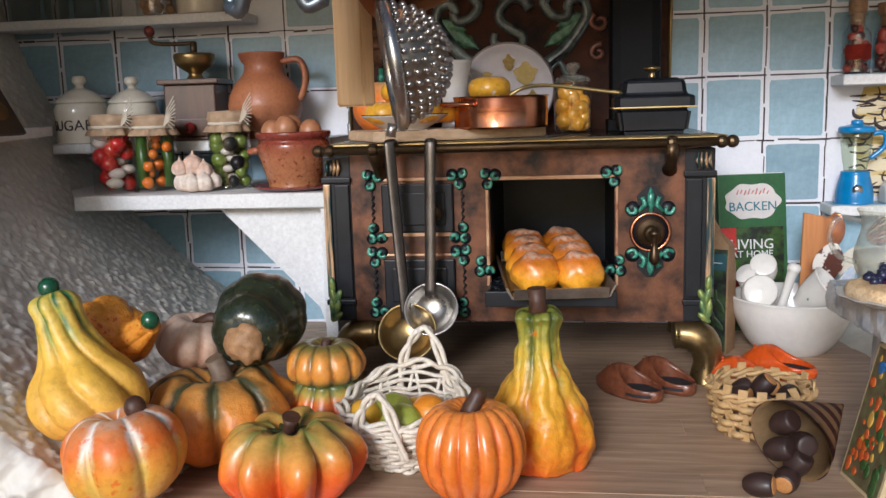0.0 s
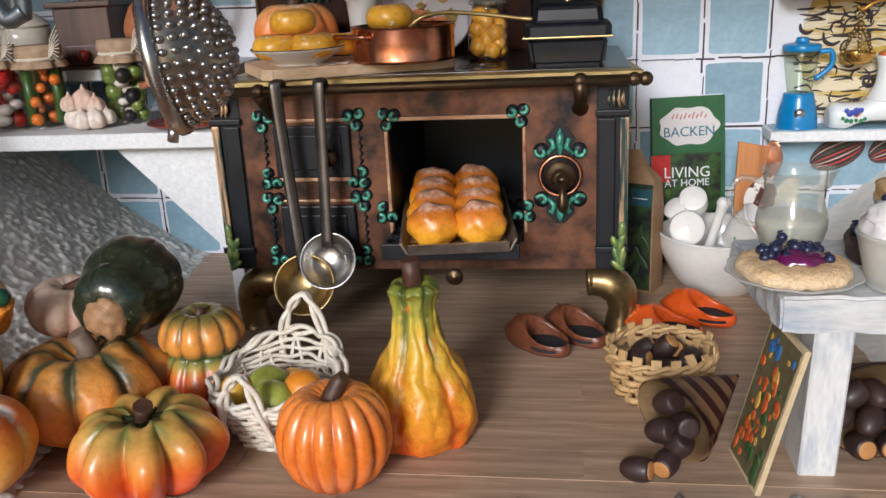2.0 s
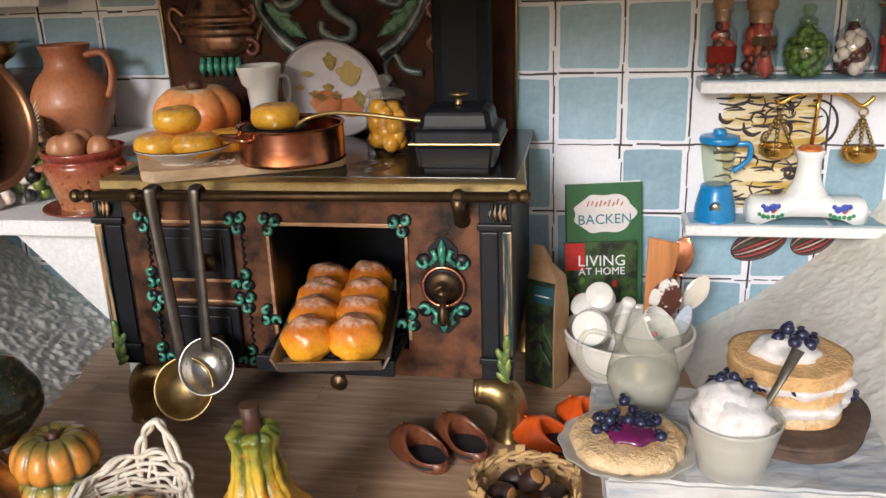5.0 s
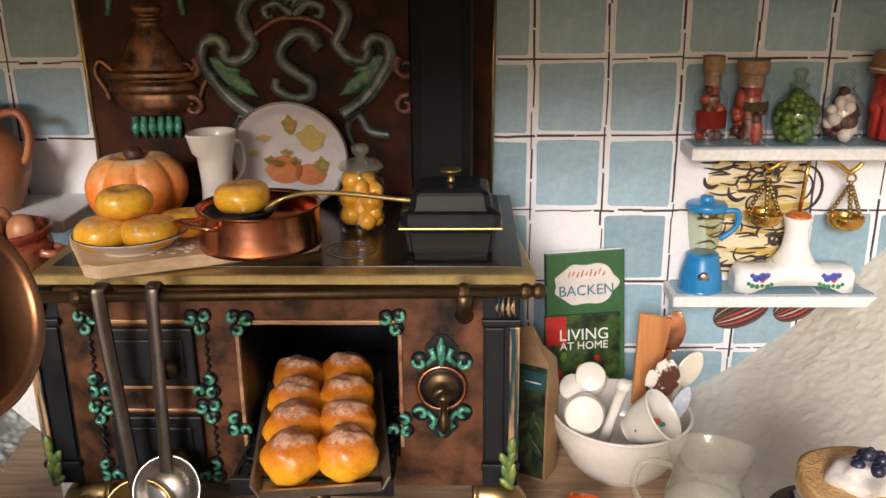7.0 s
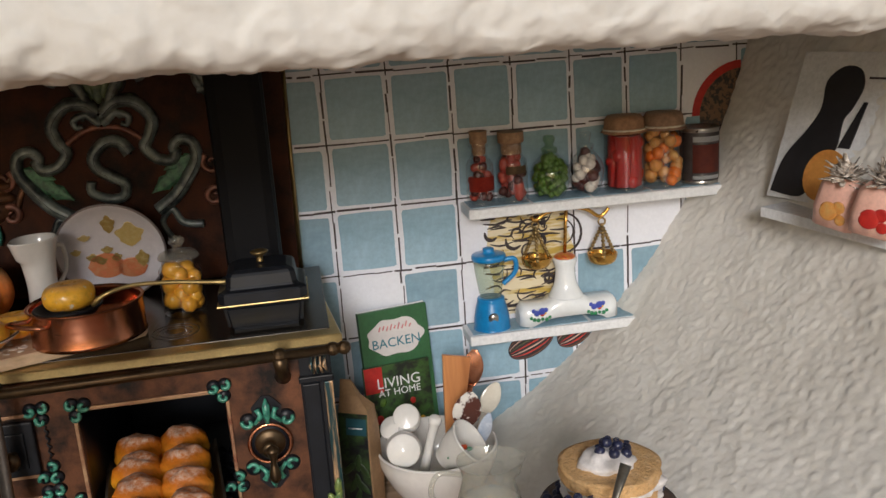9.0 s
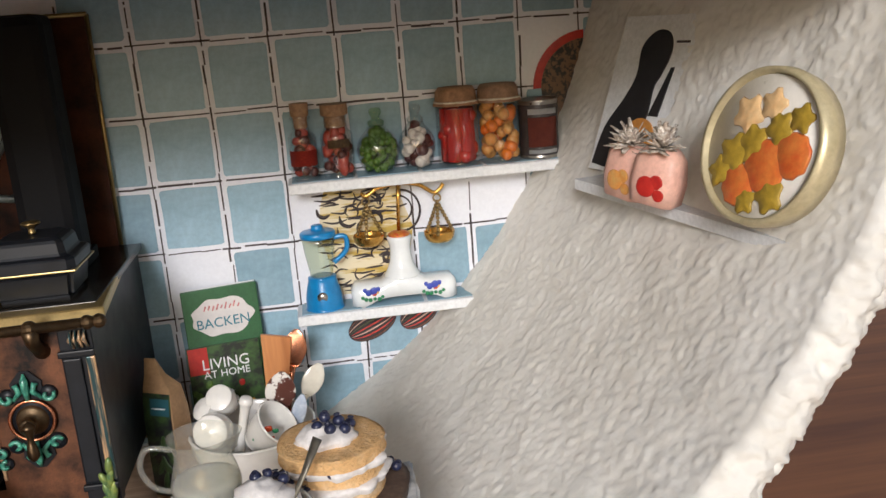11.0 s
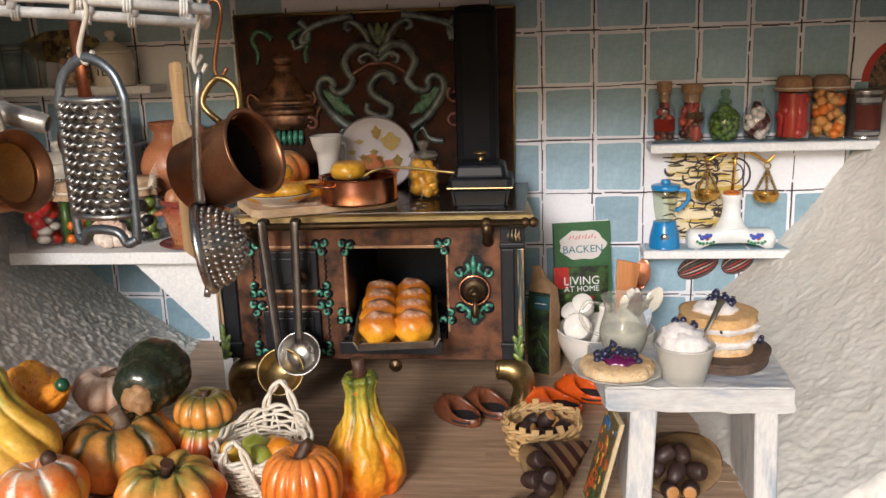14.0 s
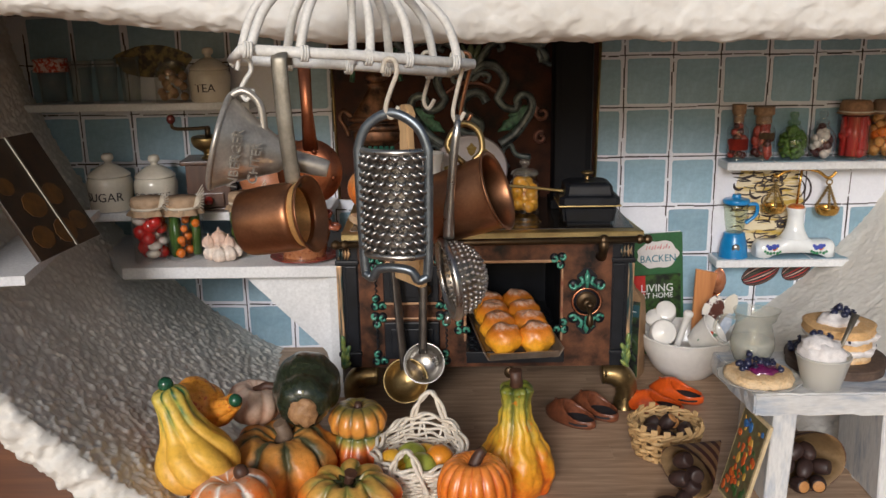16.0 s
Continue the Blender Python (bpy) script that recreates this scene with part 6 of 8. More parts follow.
part("bracket", bm, WHITE, ls, "white triangular bracket board")
bm = bmesh.new()
box(bm, -5.75, -5.4, 1.2, 6.2, 0.0, 4.58, .02)
part("post", bm, WHITE, ls)

CREAM = mat("cream_glaze", (0.72, 0.68, 0.58), (0.62, 0.57, 0.47), .22, 0, .6, .06, .1, .004, None, .5)


def canister(x, y, z, k, word, label):
    g = thing("canister", at_cm(x, y, z, 0, 0, 0, k), label, "canister", "cream canisters")
    turned("pot", [(.03, 0), (.72, 0), (.78, .1), (.8, .5), (.84, .95), (.78, 1.18), (.72, 1.25), (.65, 1.25), (.03, 1.2)], CREAM, g)
    turned("lid", [(.74, 1.25), (.78, 1.3), (.7, 1.4), (.4, 1.62), (.16, 1.72), (.13, 1.8), (.22, 1.92), (.18, 2.08), (.02, 2.12)], CREAM, g)
    if word:
        bm = lettering(word, .46, .01)
        for v in bm.verts:
            a = v.co.x / .8
            v.co = ((.815 - v.co.y) * math.sin(a), -(.815 - v.co.y) * math.cos(a), v.co.z + .55)
        part("letters", bm, INK, g, "dark printed letters")


canister(-14.5, 4.6, 6.42, 1.02, "SUGAR", "cream ceramic canister with a lid, lettered SUGAR")
canister(-12.75, 4.65, 6.42, .98, "COFFEE", "cream ceramic canister with a lid, lettered COFFEE")
canister(-10.6, 5.5, 10.4, .95, "TEA", "cream ceramic canister lettered TEA on the upper shelf")

WENGE = mat_wood("grinder_wood", (0.10, 0.045, 0.025), (0.05, 0.02, 0.012), .4, "Z", .1, .3)
g = thing("coffee_grinder", at_cm(-10.65, 4.85, 6.42, 0, 0, 6, 1.12), "dark wooden coffee grinder with a brass cup and crank", "coffee grinder")
bm = bmesh.new()
box(bm, -.72, .72, -.7, .7, .08, 1.55, .04)
part("box", bm, WENGE, g)
bm = bmesh.new()
box(bm, -.86, .86, -.84, .84, 1.55, 1.7, .04)
part("top", bm, WENGE, g)
bm = bmesh.new()
box(bm, -.86, .86, -.84, .84, 0, .1, .04)
part("plinth", bm, WENGE, g)
bm = bmesh.new()
box(bm, -.5, .5, -.78, -.7, .12, .6, .02)
part("drawer", bm, WENGE, g)
bm = bmesh.new()
ball(bm, 0, -.88, .36, .16, 1, 1, 1, 12)
part("drawer_knob", bm, mat("red_knob", (0.30, 0.02, 0.015), (0.2, 0.012, 0.01), .2, 0, .3, .0, .1, .0, None, .6), g, "red round knob")
turned("cup", [(.3, 1.7), (.2, 1.8), (.22, 1.9), (.5, 2.1), (.58, 2.3), (.55, 2.42), (.4, 2.42), (.1, 2.36)], BRASS, g, "polished brass cup")
bm = bmesh.new()
tube(bm, [(0, 0, 2.36), (0, 0, 2.75)], .1, 10)
tube(bm, soft([(.05, 0, 2.72), (-.5, -.1, 2.7), (-1.05, -.25, 2.74), (-1.12, -.27, 2.95)], 4), .06, 8)
part("crank", bm, BRONZE, g)
bm = bmesh.new()
ball(bm, -1.13, -.28, 3.05, .15, 1, 1, 1.1, 12)
part("crank_knob", bm, mat("red_knob_b", (0.20, 0.03, 0.02), (0.14, 0.02, 0.015), .25, 0, .3, 0, .1, 0, None, .5), g, "red crank knob")

CLAY = mat_grad("clay", 0, 3, [(0, (0.34, 0.14, 0.07)), (.5, (0.42, 0.16, 0.07)), (1, (0.30, 0.10, 0.05))], .45, .2, .6, .2, .15, .02, .1)
g = thing("clay_jug", at_cm(-8.35, 4.75, 6.42, 0, 0, 0), "round brown clay jug with a handle", "jug")
turned("vessel", [(.03, 0), (.75, 0), (.85, .12), (1.12, .8), (1.15, 1.15), (.95, 1.65), (.66, 2.0), (.6, 2.3), (.68, 2.62), (.62, 2.62), (.5, 2.3), (.03, 2.0)], CLAY, g, "", 40, lambda th, z: 1 + (.16 * max(0, math.cos(th - math.pi)) ** 8 if z > 2.3 else 0))
bm = bmesh.new()
tube(bm, soft([(.6, 0, 2.35), (1.15, 0, 2.4), (1.35, 0, 1.9), (1.2, 0, 1.3), (1.02, 0, 1.2)], 5), .15, 9, False, .7)
part("handle", bm, CLAY, g)

CROCK = mat_grad("speckled_glaze", 0, 1.7, [(0, (0.36, 0.16, 0.07)), (.55, (0.40, 0.15, 0.07)), (.8, (0.24, 0.05, 0.03)), (1, (0.22, 0.04, 0.03))], .25, .12, .3, .1, .5, .01, .1, "Z", ((0.14, 0.03, 0.015), .12, .6))
g = thing("crock", at_cm(-6.75, 2.3, 5.02), "brown speckled stoneware pot with two ear handles and a saucer", "pot")
turned("saucer", [(.03, 0), (.9, 0), (1.2, .08), (1.22, .12), (1.1, .12), (.03, .08)], mat("saucer_red", (0.26, 0.05, 0.035), (0.18, 0.03, 0.02), .25, 0, .4, .05, .1, .004, None, .5), g, "red-brown saucer")
turned("pot", [(.03, .1), (.72, .1), (.78, .2), (.98, .9), (1.05, 1.25), (.98, 1.4), (1.06, 1.5), (1.08, 1.62), (1.0, 1.64), (.92, 1.45), (.03, 1.3)], CROCK, g)
for sx in (-1, 1):
    bm = bmesh.new()
    tube(bm, soft([(sx * .98, -.25, 1.15), (sx * 1.25, -.2, 1.1), (sx * 1.25, .2, 1.1), (sx * .98, .25, 1.15)], 4), .1, 8)
    part("ear_handle", bm, CROCK, g)
EGG = mat("brown_egg", (0.46, 0.22, 0.11), (0.36, 0.15, 0.07), .4, 0, .3, .1, .1, .004)
for k, (x, y) in enumerate(((-7.3, 2.1), (-6.8, 2.4), (-6.2, 2.2), (-6.85, 1.95))):
    bm = bmesh.new()
    ball(bm, 0, 0, 0, .33, 1, 1, 1.2, 16)
    o = part("egg", bm, EGG)
    o.matrix_world = at_cm(x, y, 6.62 + .12 * (k % 2))
    tagged(o, "brown egg in the stoneware pot", "egg", "eggs")

RED = mat("tomato_red", (0.60, 0.02, 0.015), (0.42, 0.01, 0.01), .25, 0, .3, .05, .1, .004, None, .4)
WHT = mat("garlic_white", (0.74, 0.70, 0.64), (0.62, 0.52, 0.46), .4, 0, .2, .2, .08, .006)
GRN = mat("bean_green", (0.06, 0.13, 0.02), (0.03, 0.07, 0.012), .35, 0, .2, .1, .06, .004)
CAR = mat("carrot", (0.78, 0.20, 0.015), (0.66, 0.14, 0.01), .35, 0, .2, .1, .06, .004)
OLV = mat("olive_green", (0.20, 0.27, 0.05), (0.12, 0.17, 0.03), .3, 0, .2, .1, .06, .004, None, .3)
KRAFT = mat("kraft_paper", (0.44, 0.31, 0.20), (0.32, 0.21, 0.12), .75, 0, .4, .5, .12, .03)
JARSH = [(0.03, 0), (.94, 0), (1, .05), (1, .74), (.96, .80), (.92, .86)]


def paper_jar(x, y, z, r, h, fruit, sizes, n, seed, label):
    g = filled_jar("preserve_jar", at_cm(x, y, z), r, h, label, fruit, sizes, n, "", seed, "jar", "preserve jars", .9, None, JARSH)
    bm = bmesh.new()
    rr = random.Random(seed)
    lathe(bm, [(r * 1.12, h * .74), (r * 1.0, h * .80), (r * .86, h * .84), (r * .98, h * .90), (r * .92, h * 1.0), (.02, h * 1.01)], 40, lambda th, zz: 1 + (.10 * math.sin(9 * th + seed) + .06 * math.sin(17 * th) if zz < h * .82 else .03 * math.sin(11 * th)), False, True)
    part("paper_cover", bm, KRAFT, g, "crumpled brown paper cover")
    bm = bmesh.new()
    tube(bm, [(r * .9 * math.cos(k * math.pi / 16), r * .9 * math.sin(k * math.pi / 16), h * .845) for k in range(32)], .05, 6, True)
    part("string", bm, STRING, g, "tied string")
    bm = bmesh.new()
    for k in range(9):
        a = -1.57 + (k - 4) * .13
        tube(bm, [(r * .75, -r * .5, h * .85), (r * .75 + .25 * math.cos(a + 1.2 + k * .08), -r * .6, h * .85 + .1 + .05 * k), (r * .75 + .45 * math.cos(a + 1.4), -r * .65, h * .85 + .12 * k - .1)], .018, 4)
    part("tassel", bm, STRING, g, "frayed string tassel")
    return g


paper_jar(-12.25, 2.2, 5.0, .62, 2.3, [(RED, "ball"), (RED, "ball"), (WHT, "ball", .6)], (.22, .29), 22, 1, "glass jar of red tomatoes under a brown paper cover")
paper_jar(-11.1, 2.5, 5.0, .66, 2.25, [(GRN, "long"), (GRN, "long"), (CAR, "ball"), (CAR, "ball")], (.13, .2), 26, 2, "glass jar of green beans and carrots under paper")
paper_jar(-8.95, 3.0, 5.0, .62, 2.3, [(OLV, "ball"), (OLV, "ball"), (IRON, "ball"), (WHT, "ball", .6)], (.18, .25), 26, 3, "glass jar of green olives under a paper cover")
g = thing("garlic_bunch", at_cm(-9.7, 2.1, 5.0), "small heap of pinkish white garlic bulbs", "garlic")
GAR = mat_grad("garlic_skin", 0, .7, [(0, (0.66, 0.52, 0.42)), (.6, (0.76, 0.68, 0.60)), (1, (0.66, 0.46, 0.36))], .45, .2, .2, .2, .15)
for k, (x, y, z, r) in enumerate(((-.35, 0, .3, .32), (.3, -.15, .28, .3), (0, -.3, .26, .28), (-.1, .1, .75, .34), (.25, .05, .62, .26), (-.42, -.1, .7, .25), (.5, .1, .3, .24))):
    bm = bmesh.new()
    lathe(bm, soft([(.02, -.9 * r), (.8 * r, -.7 * r), (r, 0), (.7 * r, .6 * r), (.2 * r, .95 * r), (.1 * r, 1.25 * r), (.02, 1.3 * r)], 3), 30, ribs_fn(6, .14, .8), True, True, (x, y, z))
    part("bulb", bm, GAR, g)

# upper shelf glasses
for k, (x, r, h, m) in enumerate(((-16.6, .55, 1.5, None), (-15.5, .45, 1.6, None), (-13.6, .4, 1.7, None), (-14.5, .42, 1.65, None))):
    g = thing("drinking_glass", at_cm(x, 5.4, 10.4), "plain clear drinking glass on the upper shelf", "glass", "glasses")
    bm = bmesh.new()
    lathe(bm, [(.02, 0), (r * .8, 0), (r, h), (r * .93, h), (r * .75, .08), (.02, .07)], 24)
    part("glass", bm, GLASS, g).visible_shadow = False
    if k == 0:
        bm = bmesh.new()
        lathe(bm, [(r * 1.15, h * .8), (r * 1.05, h), (r * 1.1, h * 1.12), (.02, h * 1.16)], 30, lambda th, z: 1 + .05 * math.sin(12 * th), False)
        part("cloth_cover", bm, mat("red_gingham", (0.55, 0.06, 0.04), (0.72, 0.55, 0.50), .8, 0, .14, .3, .05, .01, None, 0, (.46, .54)), g, "red checked cloth cover")
NUT = mat("hazel", (0.50, 0.30, 0.16), (0.36, 0.20, 0.10), .45, 0, .2, .2, .06, .006)
filled_jar("nut_jar", at_cm(-12.0, 5.3, 10.4), .62, 1.5, "square glass jar half full of nuts", [(NUT, "ball")], (.13, .18), 16, "", 5, "jar", "upper jars")
# painted decoration behind the glasses
OCH = mat("paint_ochre", (0.30, 0.22, 0.08), (0.05, 0.04, 0.03), .5, 0, .3, .1, .06, .004, None, 0, (.42, .58))
bm = bmesh.new()
prism(bm, [(-13.0 + 1.5 * math.cos(a) * (1 + .08 * math.sin(5 * a)), 11.9 + .62 * math.sin(a)) for a in [k * math.pi / 14 for k in range(28)]], 6.33, 6.36, "XZ")
part("painted_motif", bm, OCH, WALL, "painted ochre dish on the tiles")

# shelf and picture on the left curved wall
def wall_ledge(a, b, inward, name, label):
    """A narrow ledge along a curved side wall, from point a to point b."""
    d = Vector((b[0] - a[0], b[1] - a[1], 0)).normalized()
    s = Vector((-d.y, d.x, 0)) * inward
    bm = bmesh.new()
    rows = []
    for p in (a, b):
        p = Vector(p)
        rows.append([p, p + s * 2.6, p + s * 2.6 + Vector((0, 0, .26)), p + Vector((0, 0, .26))])
    quads(bm, rows, True, True, True, False)
    bmesh.ops.recalc_face_normals(bm, faces=bm.faces[:])
    return tagged(part(name, bm, WHITE), label, "shelf", "side wall shelves")


wall_ledge((-13.75, 1.6, 6.75), (-12.6, -6.3, 6.6), -1, "wall_shelf", "white ledge on the shaded curved wall")
g = thing("picture", at_cm(-12.6, -3.4, 6.88, -30, 0, 84), "dark framed picture of orange pumpkins leaning on the wall", "picture")
bm = bmesh.new()
box(bm, -1.65, 1.65, -.06, .06, 0, 3.7, .02)
part("panel", bm, mat("night_paint", (0.06, 0.035, 0.02), (0.02, 0.015, 0.012), .4, 0, .6, .1, .1, .004, None, .2), g)
for k, (x, z, r) in enumerate(((-.9, .6, .45), (.2, .55, .5), (1.05, .7, .4), (-.4, 1.55, .5), (.7, 1.7, .45), (-1.1, 2.3, .35))):
    bm = bmesh.new()
    prism(bm, [(x + r * math.cos(a) * (1 + .06 * math.cos(8 * a)), z + .8 * r * math.sin(a)) for a in [i * math.pi / 12 for i in range(24)]], -.075, -.055, "XZ")
    part("painted_pumpkin", bm, mat("dusk_orange%s" % "abcdef"[k], (0.20, 0.09, 0.02), (0.06, 0.03, 0.012), .4, 0, .5, .1, .1, .004), g)
bm = bmesh.new()
box(bm, .2, .3, -.1, -.04, 0, 3.7, .02)
part("frame_strip", bm, STRAP, g, "pale frame strip")

# ---- right shelves ----
CORK = mat("cork", (0.36, 0.22, 0.12), (0.24, 0.13, 0.07), .7, 0, .12, .5, .05, .02)
CHILI = mat("chili_red", (0.30, 0.03, 0.02), (0.45, 0.08, 0.05), .35, 0, .15, .2, .06, .006)
DKRED = mat("berry_dark", (0.10, 0.02, 0.015), (0.05, 0.012, 0.01), .35, 0, .15, .2, .06, .006)
HERB = mat("herb_green", (0.10, 0.20, 0.02), (0.04, 0.09, 0.012), .4, 0, .12, .3, .06, .01)
BOT = [(.03, 0), (.95, 0), (1, .05), (1, .52), (.92, .60), (.60, .68), (.56, .80), (.70, .83), (.70, .86)]
ROUND = [(.03, 0), (.6, 0), (.9, .2), (1, .4), (.88, .6), (.5, .76), (.38, .84)]
SHX = 5.72
g = filled_jar("corked_bottle", at_cm(9.62, SHX, 7.82), .40, 2.05, "small corked glass bottle with dried red berries and red label", [(DKRED, "ball"), (CHILI, "ball")], (.12, .16), 26, "", 11, "bottle", "jars on the long shelf", .5, None, BOT)
turned("cork", [(.02, 1.45), (.18, 1.45), (.2, 1.75), (.25, 1.8), (.26, 2.1), (.24, 2.14), (.02, 2.15)], CORK, g, "brown cork", 18)
bm = bmesh.new()
quads(bm, [[(.415 * math.sin(a), -.415 * math.cos(a), z) for a in [-1.1 + 2.2 * k / 12 for k in range(13)]] for z in (.42, .85)], False)
bmesh.ops.solidify(bm, geom=bm.faces[:], thickness=.012)
part("label", bm, mat("label_red", (0.55, 0.06, 0.03), (0.42, 0.03, 0.02), .5, 0, .2, .1, .05, .002), g, "red paper label")
g = filled_jar("corked_bottle", at_cm(10.58, SHX, 7.82), .46, 2.0, "small corked glass jar of dried red chilis", [(CHILI, "ball"), (DKRED, "ball"), (CHILI, "ball", 1.6)], (.14, .18), 26, "", 12, "bottle", "jars on the long shelf", .6, None, [(.03, 0), (.95, 0), (1, .05), (1, .52), (.9, .62), (.7, .68), (.68, .82), (.78, .86)])
turned("cork", [(.02, 1.4), (.29, 1.4), (.30, 1.7), (.38, 1.75), (.38, 2.0), (.36, 2.04), (.02, 2.05)], CORK, g, "brown cork", 18)
bm = bmesh.new()
quads(bm, [[(.475 * math.sin(a), -.475 * math.cos(a), z) for a in [-.6 + 1.4 * k / 10 for k in range(11)]] for z in (.85, 1.08)], False)
bmesh.ops.solidify(bm, geom=bm.faces[:], thickness=.012)
part("label", bm, mat("label_brown", (0.26, 0.17, 0.08), (0.10, 0.05, 0.03), .5, 0, .05, .1, .05, .002), g, "small brown label")
g = filled_jar("stoppered_bottle", at_cm(11.72, SHX - .05, 7.82), .6, 1.6, "round glass bottle full of green herbs with a stopper", [(HERB, "ball")], (.09, .14), 110, "", 13, "bottle", "jars on the long shelf", .4, None, ROUND)
turned("stopper", [(.02, 1.3), (.2, 1.32), (.24, 1.45), (.12, 1.55), (.18, 1.7), (.14, 1.82), (.02, 1.85)], mat_glass("green_stopper", (.75, .85, .7)), g, "green glass stopper", 18)
g = filled_jar("stoppered_bottle", at_cm(12.85, SHX, 7.82), .53, 1.62, "round glass bottle with white cloves and dark oil", [(WHT, "ball"), (DKRED, "ball"), (WHT, "ball")], (.13, .19), 26, "", 14, "bottle", "jars on the long shelf", .4, None, ROUND)
turned("stopper", [(.02, 1.3), (.2, 1.32), (.24, 1.45), (.12, 1.55), (.18, 1.7), (.14, 1.82), (.02, 1.85)], GLASS, g, "glass stopper", 18)
ORG = mat("orange_dice", (0.66, 0.24, 0.04), (0.60, 0.36, 0.12), .4, 0, .2, .2, .08, .006)
REDV = mat("red_pepper", (0.52, 0.03, 0.02), (0.38, 0.015, 0.015), .3, 0, .3, .1, .1, .006, None, .3)
for x, fr, sd, lb, cov in ((14.05, [(REDV, "long"), (REDV, "long"), (REDV, "ball")], 15, "glass jar of red peppers with a cloth lid", (0.40, 0.22, 0.12)), (15.28, [(ORG, "ball"), (ORG, "ball"), (CAR, "ball")], 16, "glass jar of orange vegetable dice with a cloth lid", (0.36, 0.22, 0.14))):
    g = filled_jar("preserve_jar", at_cm(x, SHX, 7.82), .6, 2.2, lb, fr, (.16, .21), 34, "", sd, "jar", "jars on the long shelf", .9, None, JARSH)
    bm = bmesh.new()
    lathe(bm, [(.66, 1.72), (.6, 1.85), (.58, 2.1), (.5, 2.22), (.02, 2.25)], 32, lambda th, z: 1 + (.07 * math.sin(10 * th) if z < 1.8 else 0), False)
    part("cloth_cover", bm, mat("cloth_%d" % sd, cov, tuple(v * .6 for v in cov), .8, 0, .2, .4, .06, .02), g, "brown cloth cover")
    bm = bmesh.new()
    tube(bm, [(.62 * math.cos(k * math.pi / 14), .62 * math.sin(k * math.pi / 14), 1.82) for k in range(28)], .03, 5, True)
    part("string", bm, STRING, g)
g = thing("tin_can", at_cm(16.45, SHX, 7.82), "small food tin with a printed red and white label", "can", "jars on the long shelf")
turned("can", [(.02, 0), (.56, 0), (.58, .04), (.56, .08), (.56, 1.62), (.58, 1.66), (.54, 1.7), (.5, 1.64), (.02, 1.64)], STEEL, g, "", 32, None, (0, 0, 0), 1)
bm = bmesh.new()
lathe(bm, [(.568, .1), (.568, 1.55)], 32, None, False, False)
part("label", bm, mat("label_black", (0.03, 0.025, 0.025), (0.06, 0.05, 0.05), .4, 0, .3, .05), g, "dark paper label")
for nm, z0, z1, mm in (("label_band", .35, 1.2, mat("label_tomato", (0.32, 0.08, 0.05), (0.22, 0.05, 0.04), .4, 0, .3, .05)), ("text_bar", 1.28, 1.44, WHITE), ("text_bar", .16, .27, WHITE)):
    bm = bmesh.new()
    quads(bm, [[(.58 * math.sin(a), -.58 * math.cos(a), z) for a in [-.8 + 1.6 * k / 12 for k in range(13)]] for z in (z0, z1)], False)
    bmesh.ops.solidify(bm, geom=bm.faces[:], thickness=.01)
    part(nm, bm, mm, g)

# toy blender
BLUE = mat("toy_blue", (0.01, 0.22, 0.52), (0.008, 0.17, 0.42), .3, 0, .4, .03, .1, .002, None, .4)
g = thing("blender", at_cm(9.75, 5.75, 3.95, 0, 0, -6), "blue plastic toy blender with a clear jug", "blender")
turned("base", [(.02, 0), (.5, 0), (.52, .05), (.5, .4), (.4, .85), (.36, .98), (.02, 1.0)], BLUE, g, "", 28, lambda th, z: 1 + .06 * abs(math.cos(2 * th)))
bm = bmesh.new()
lathe(bm, [(.02, 0), (.16, 0), (.15, .06), (.02, .07)], 18)
moved(bm, Matrix.Translation((0, -.46, .45)) @ Matrix.Rotation(radians(90), 4, "X"))
part("dial", bm, STEEL, g, "silver dial")
bm = bmesh.new()
lathe(bm, soft([(.32, 1.0), (.34, 1.1), (.42, 1.6), (.48, 2.15)], 3), 28, None, True, True)
part("jug", bm, mat_glass("milky_plastic", (.80, .84, .74), .2), g, "clear greenish jug").visible_shadow = False
turned("lid", [(.5, 2.15), (.52, 2.22), (.48, 2.32), (.2, 2.38), (.16, 2.5), (.02, 2.52)], BLUE, g, "blue lid")
bm = bmesh.new()
tube(bm, soft([(.46, 0, 2.1), (.78, 0, 2.1), (.78, 0, 1.7), (.4, 0, 1.35)], 5), .075, 8)
part("handle", bm, BLUE, g, "blue handle")

# kitchen scale
GILT = mat("bright_gilt", (0.70, 0.40, 0.10), (0.55, 0.30, 0.07), .25, .95, .3, .08, .06, .002)
g = thing("kitchen_scale", at_cm(12.1, 5.72, 3.95), "white porcelain balance scale with gilt beam, chains and pans", "scale")
bm = bmesh.new()
q = []
for k in range(25):
    t = -1 + 2 * k / 24
    w = 1.55
    top = .66 + .26 * max(0, 1 - (abs(t) / .42) ** 2) + .0
    lo = .22 * max(0, 1 - (t / .72) ** 4) if abs(t) < .72 else 0
    dpt = .48 * (1 - .25 * abs(t) ** 6)
    end = 1 if abs(t) < .97 else .75
    q.append([(t * w, -dpt * end, lo + .02), (t * w, -dpt * end, top * end * .8), (t * w, -dpt * .6 * end, top * end), (t * w, dpt * .6 * end, top * end), (t * w, dpt * end, top * end * .8), (t * w, dpt * end, lo + .02)])
quads(bm, q, True, True, True)
bmesh.ops.recalc_face_normals(bm, faces=bm.faces[:])
SCALEW = mat("cool_porcelain", (0.78, 0.81, 0.82), (0.74, 0.77, 0.78), .16, 0, 2, .03, .2, .003, None, .5)
part("foot", bm, SCALEW, g)
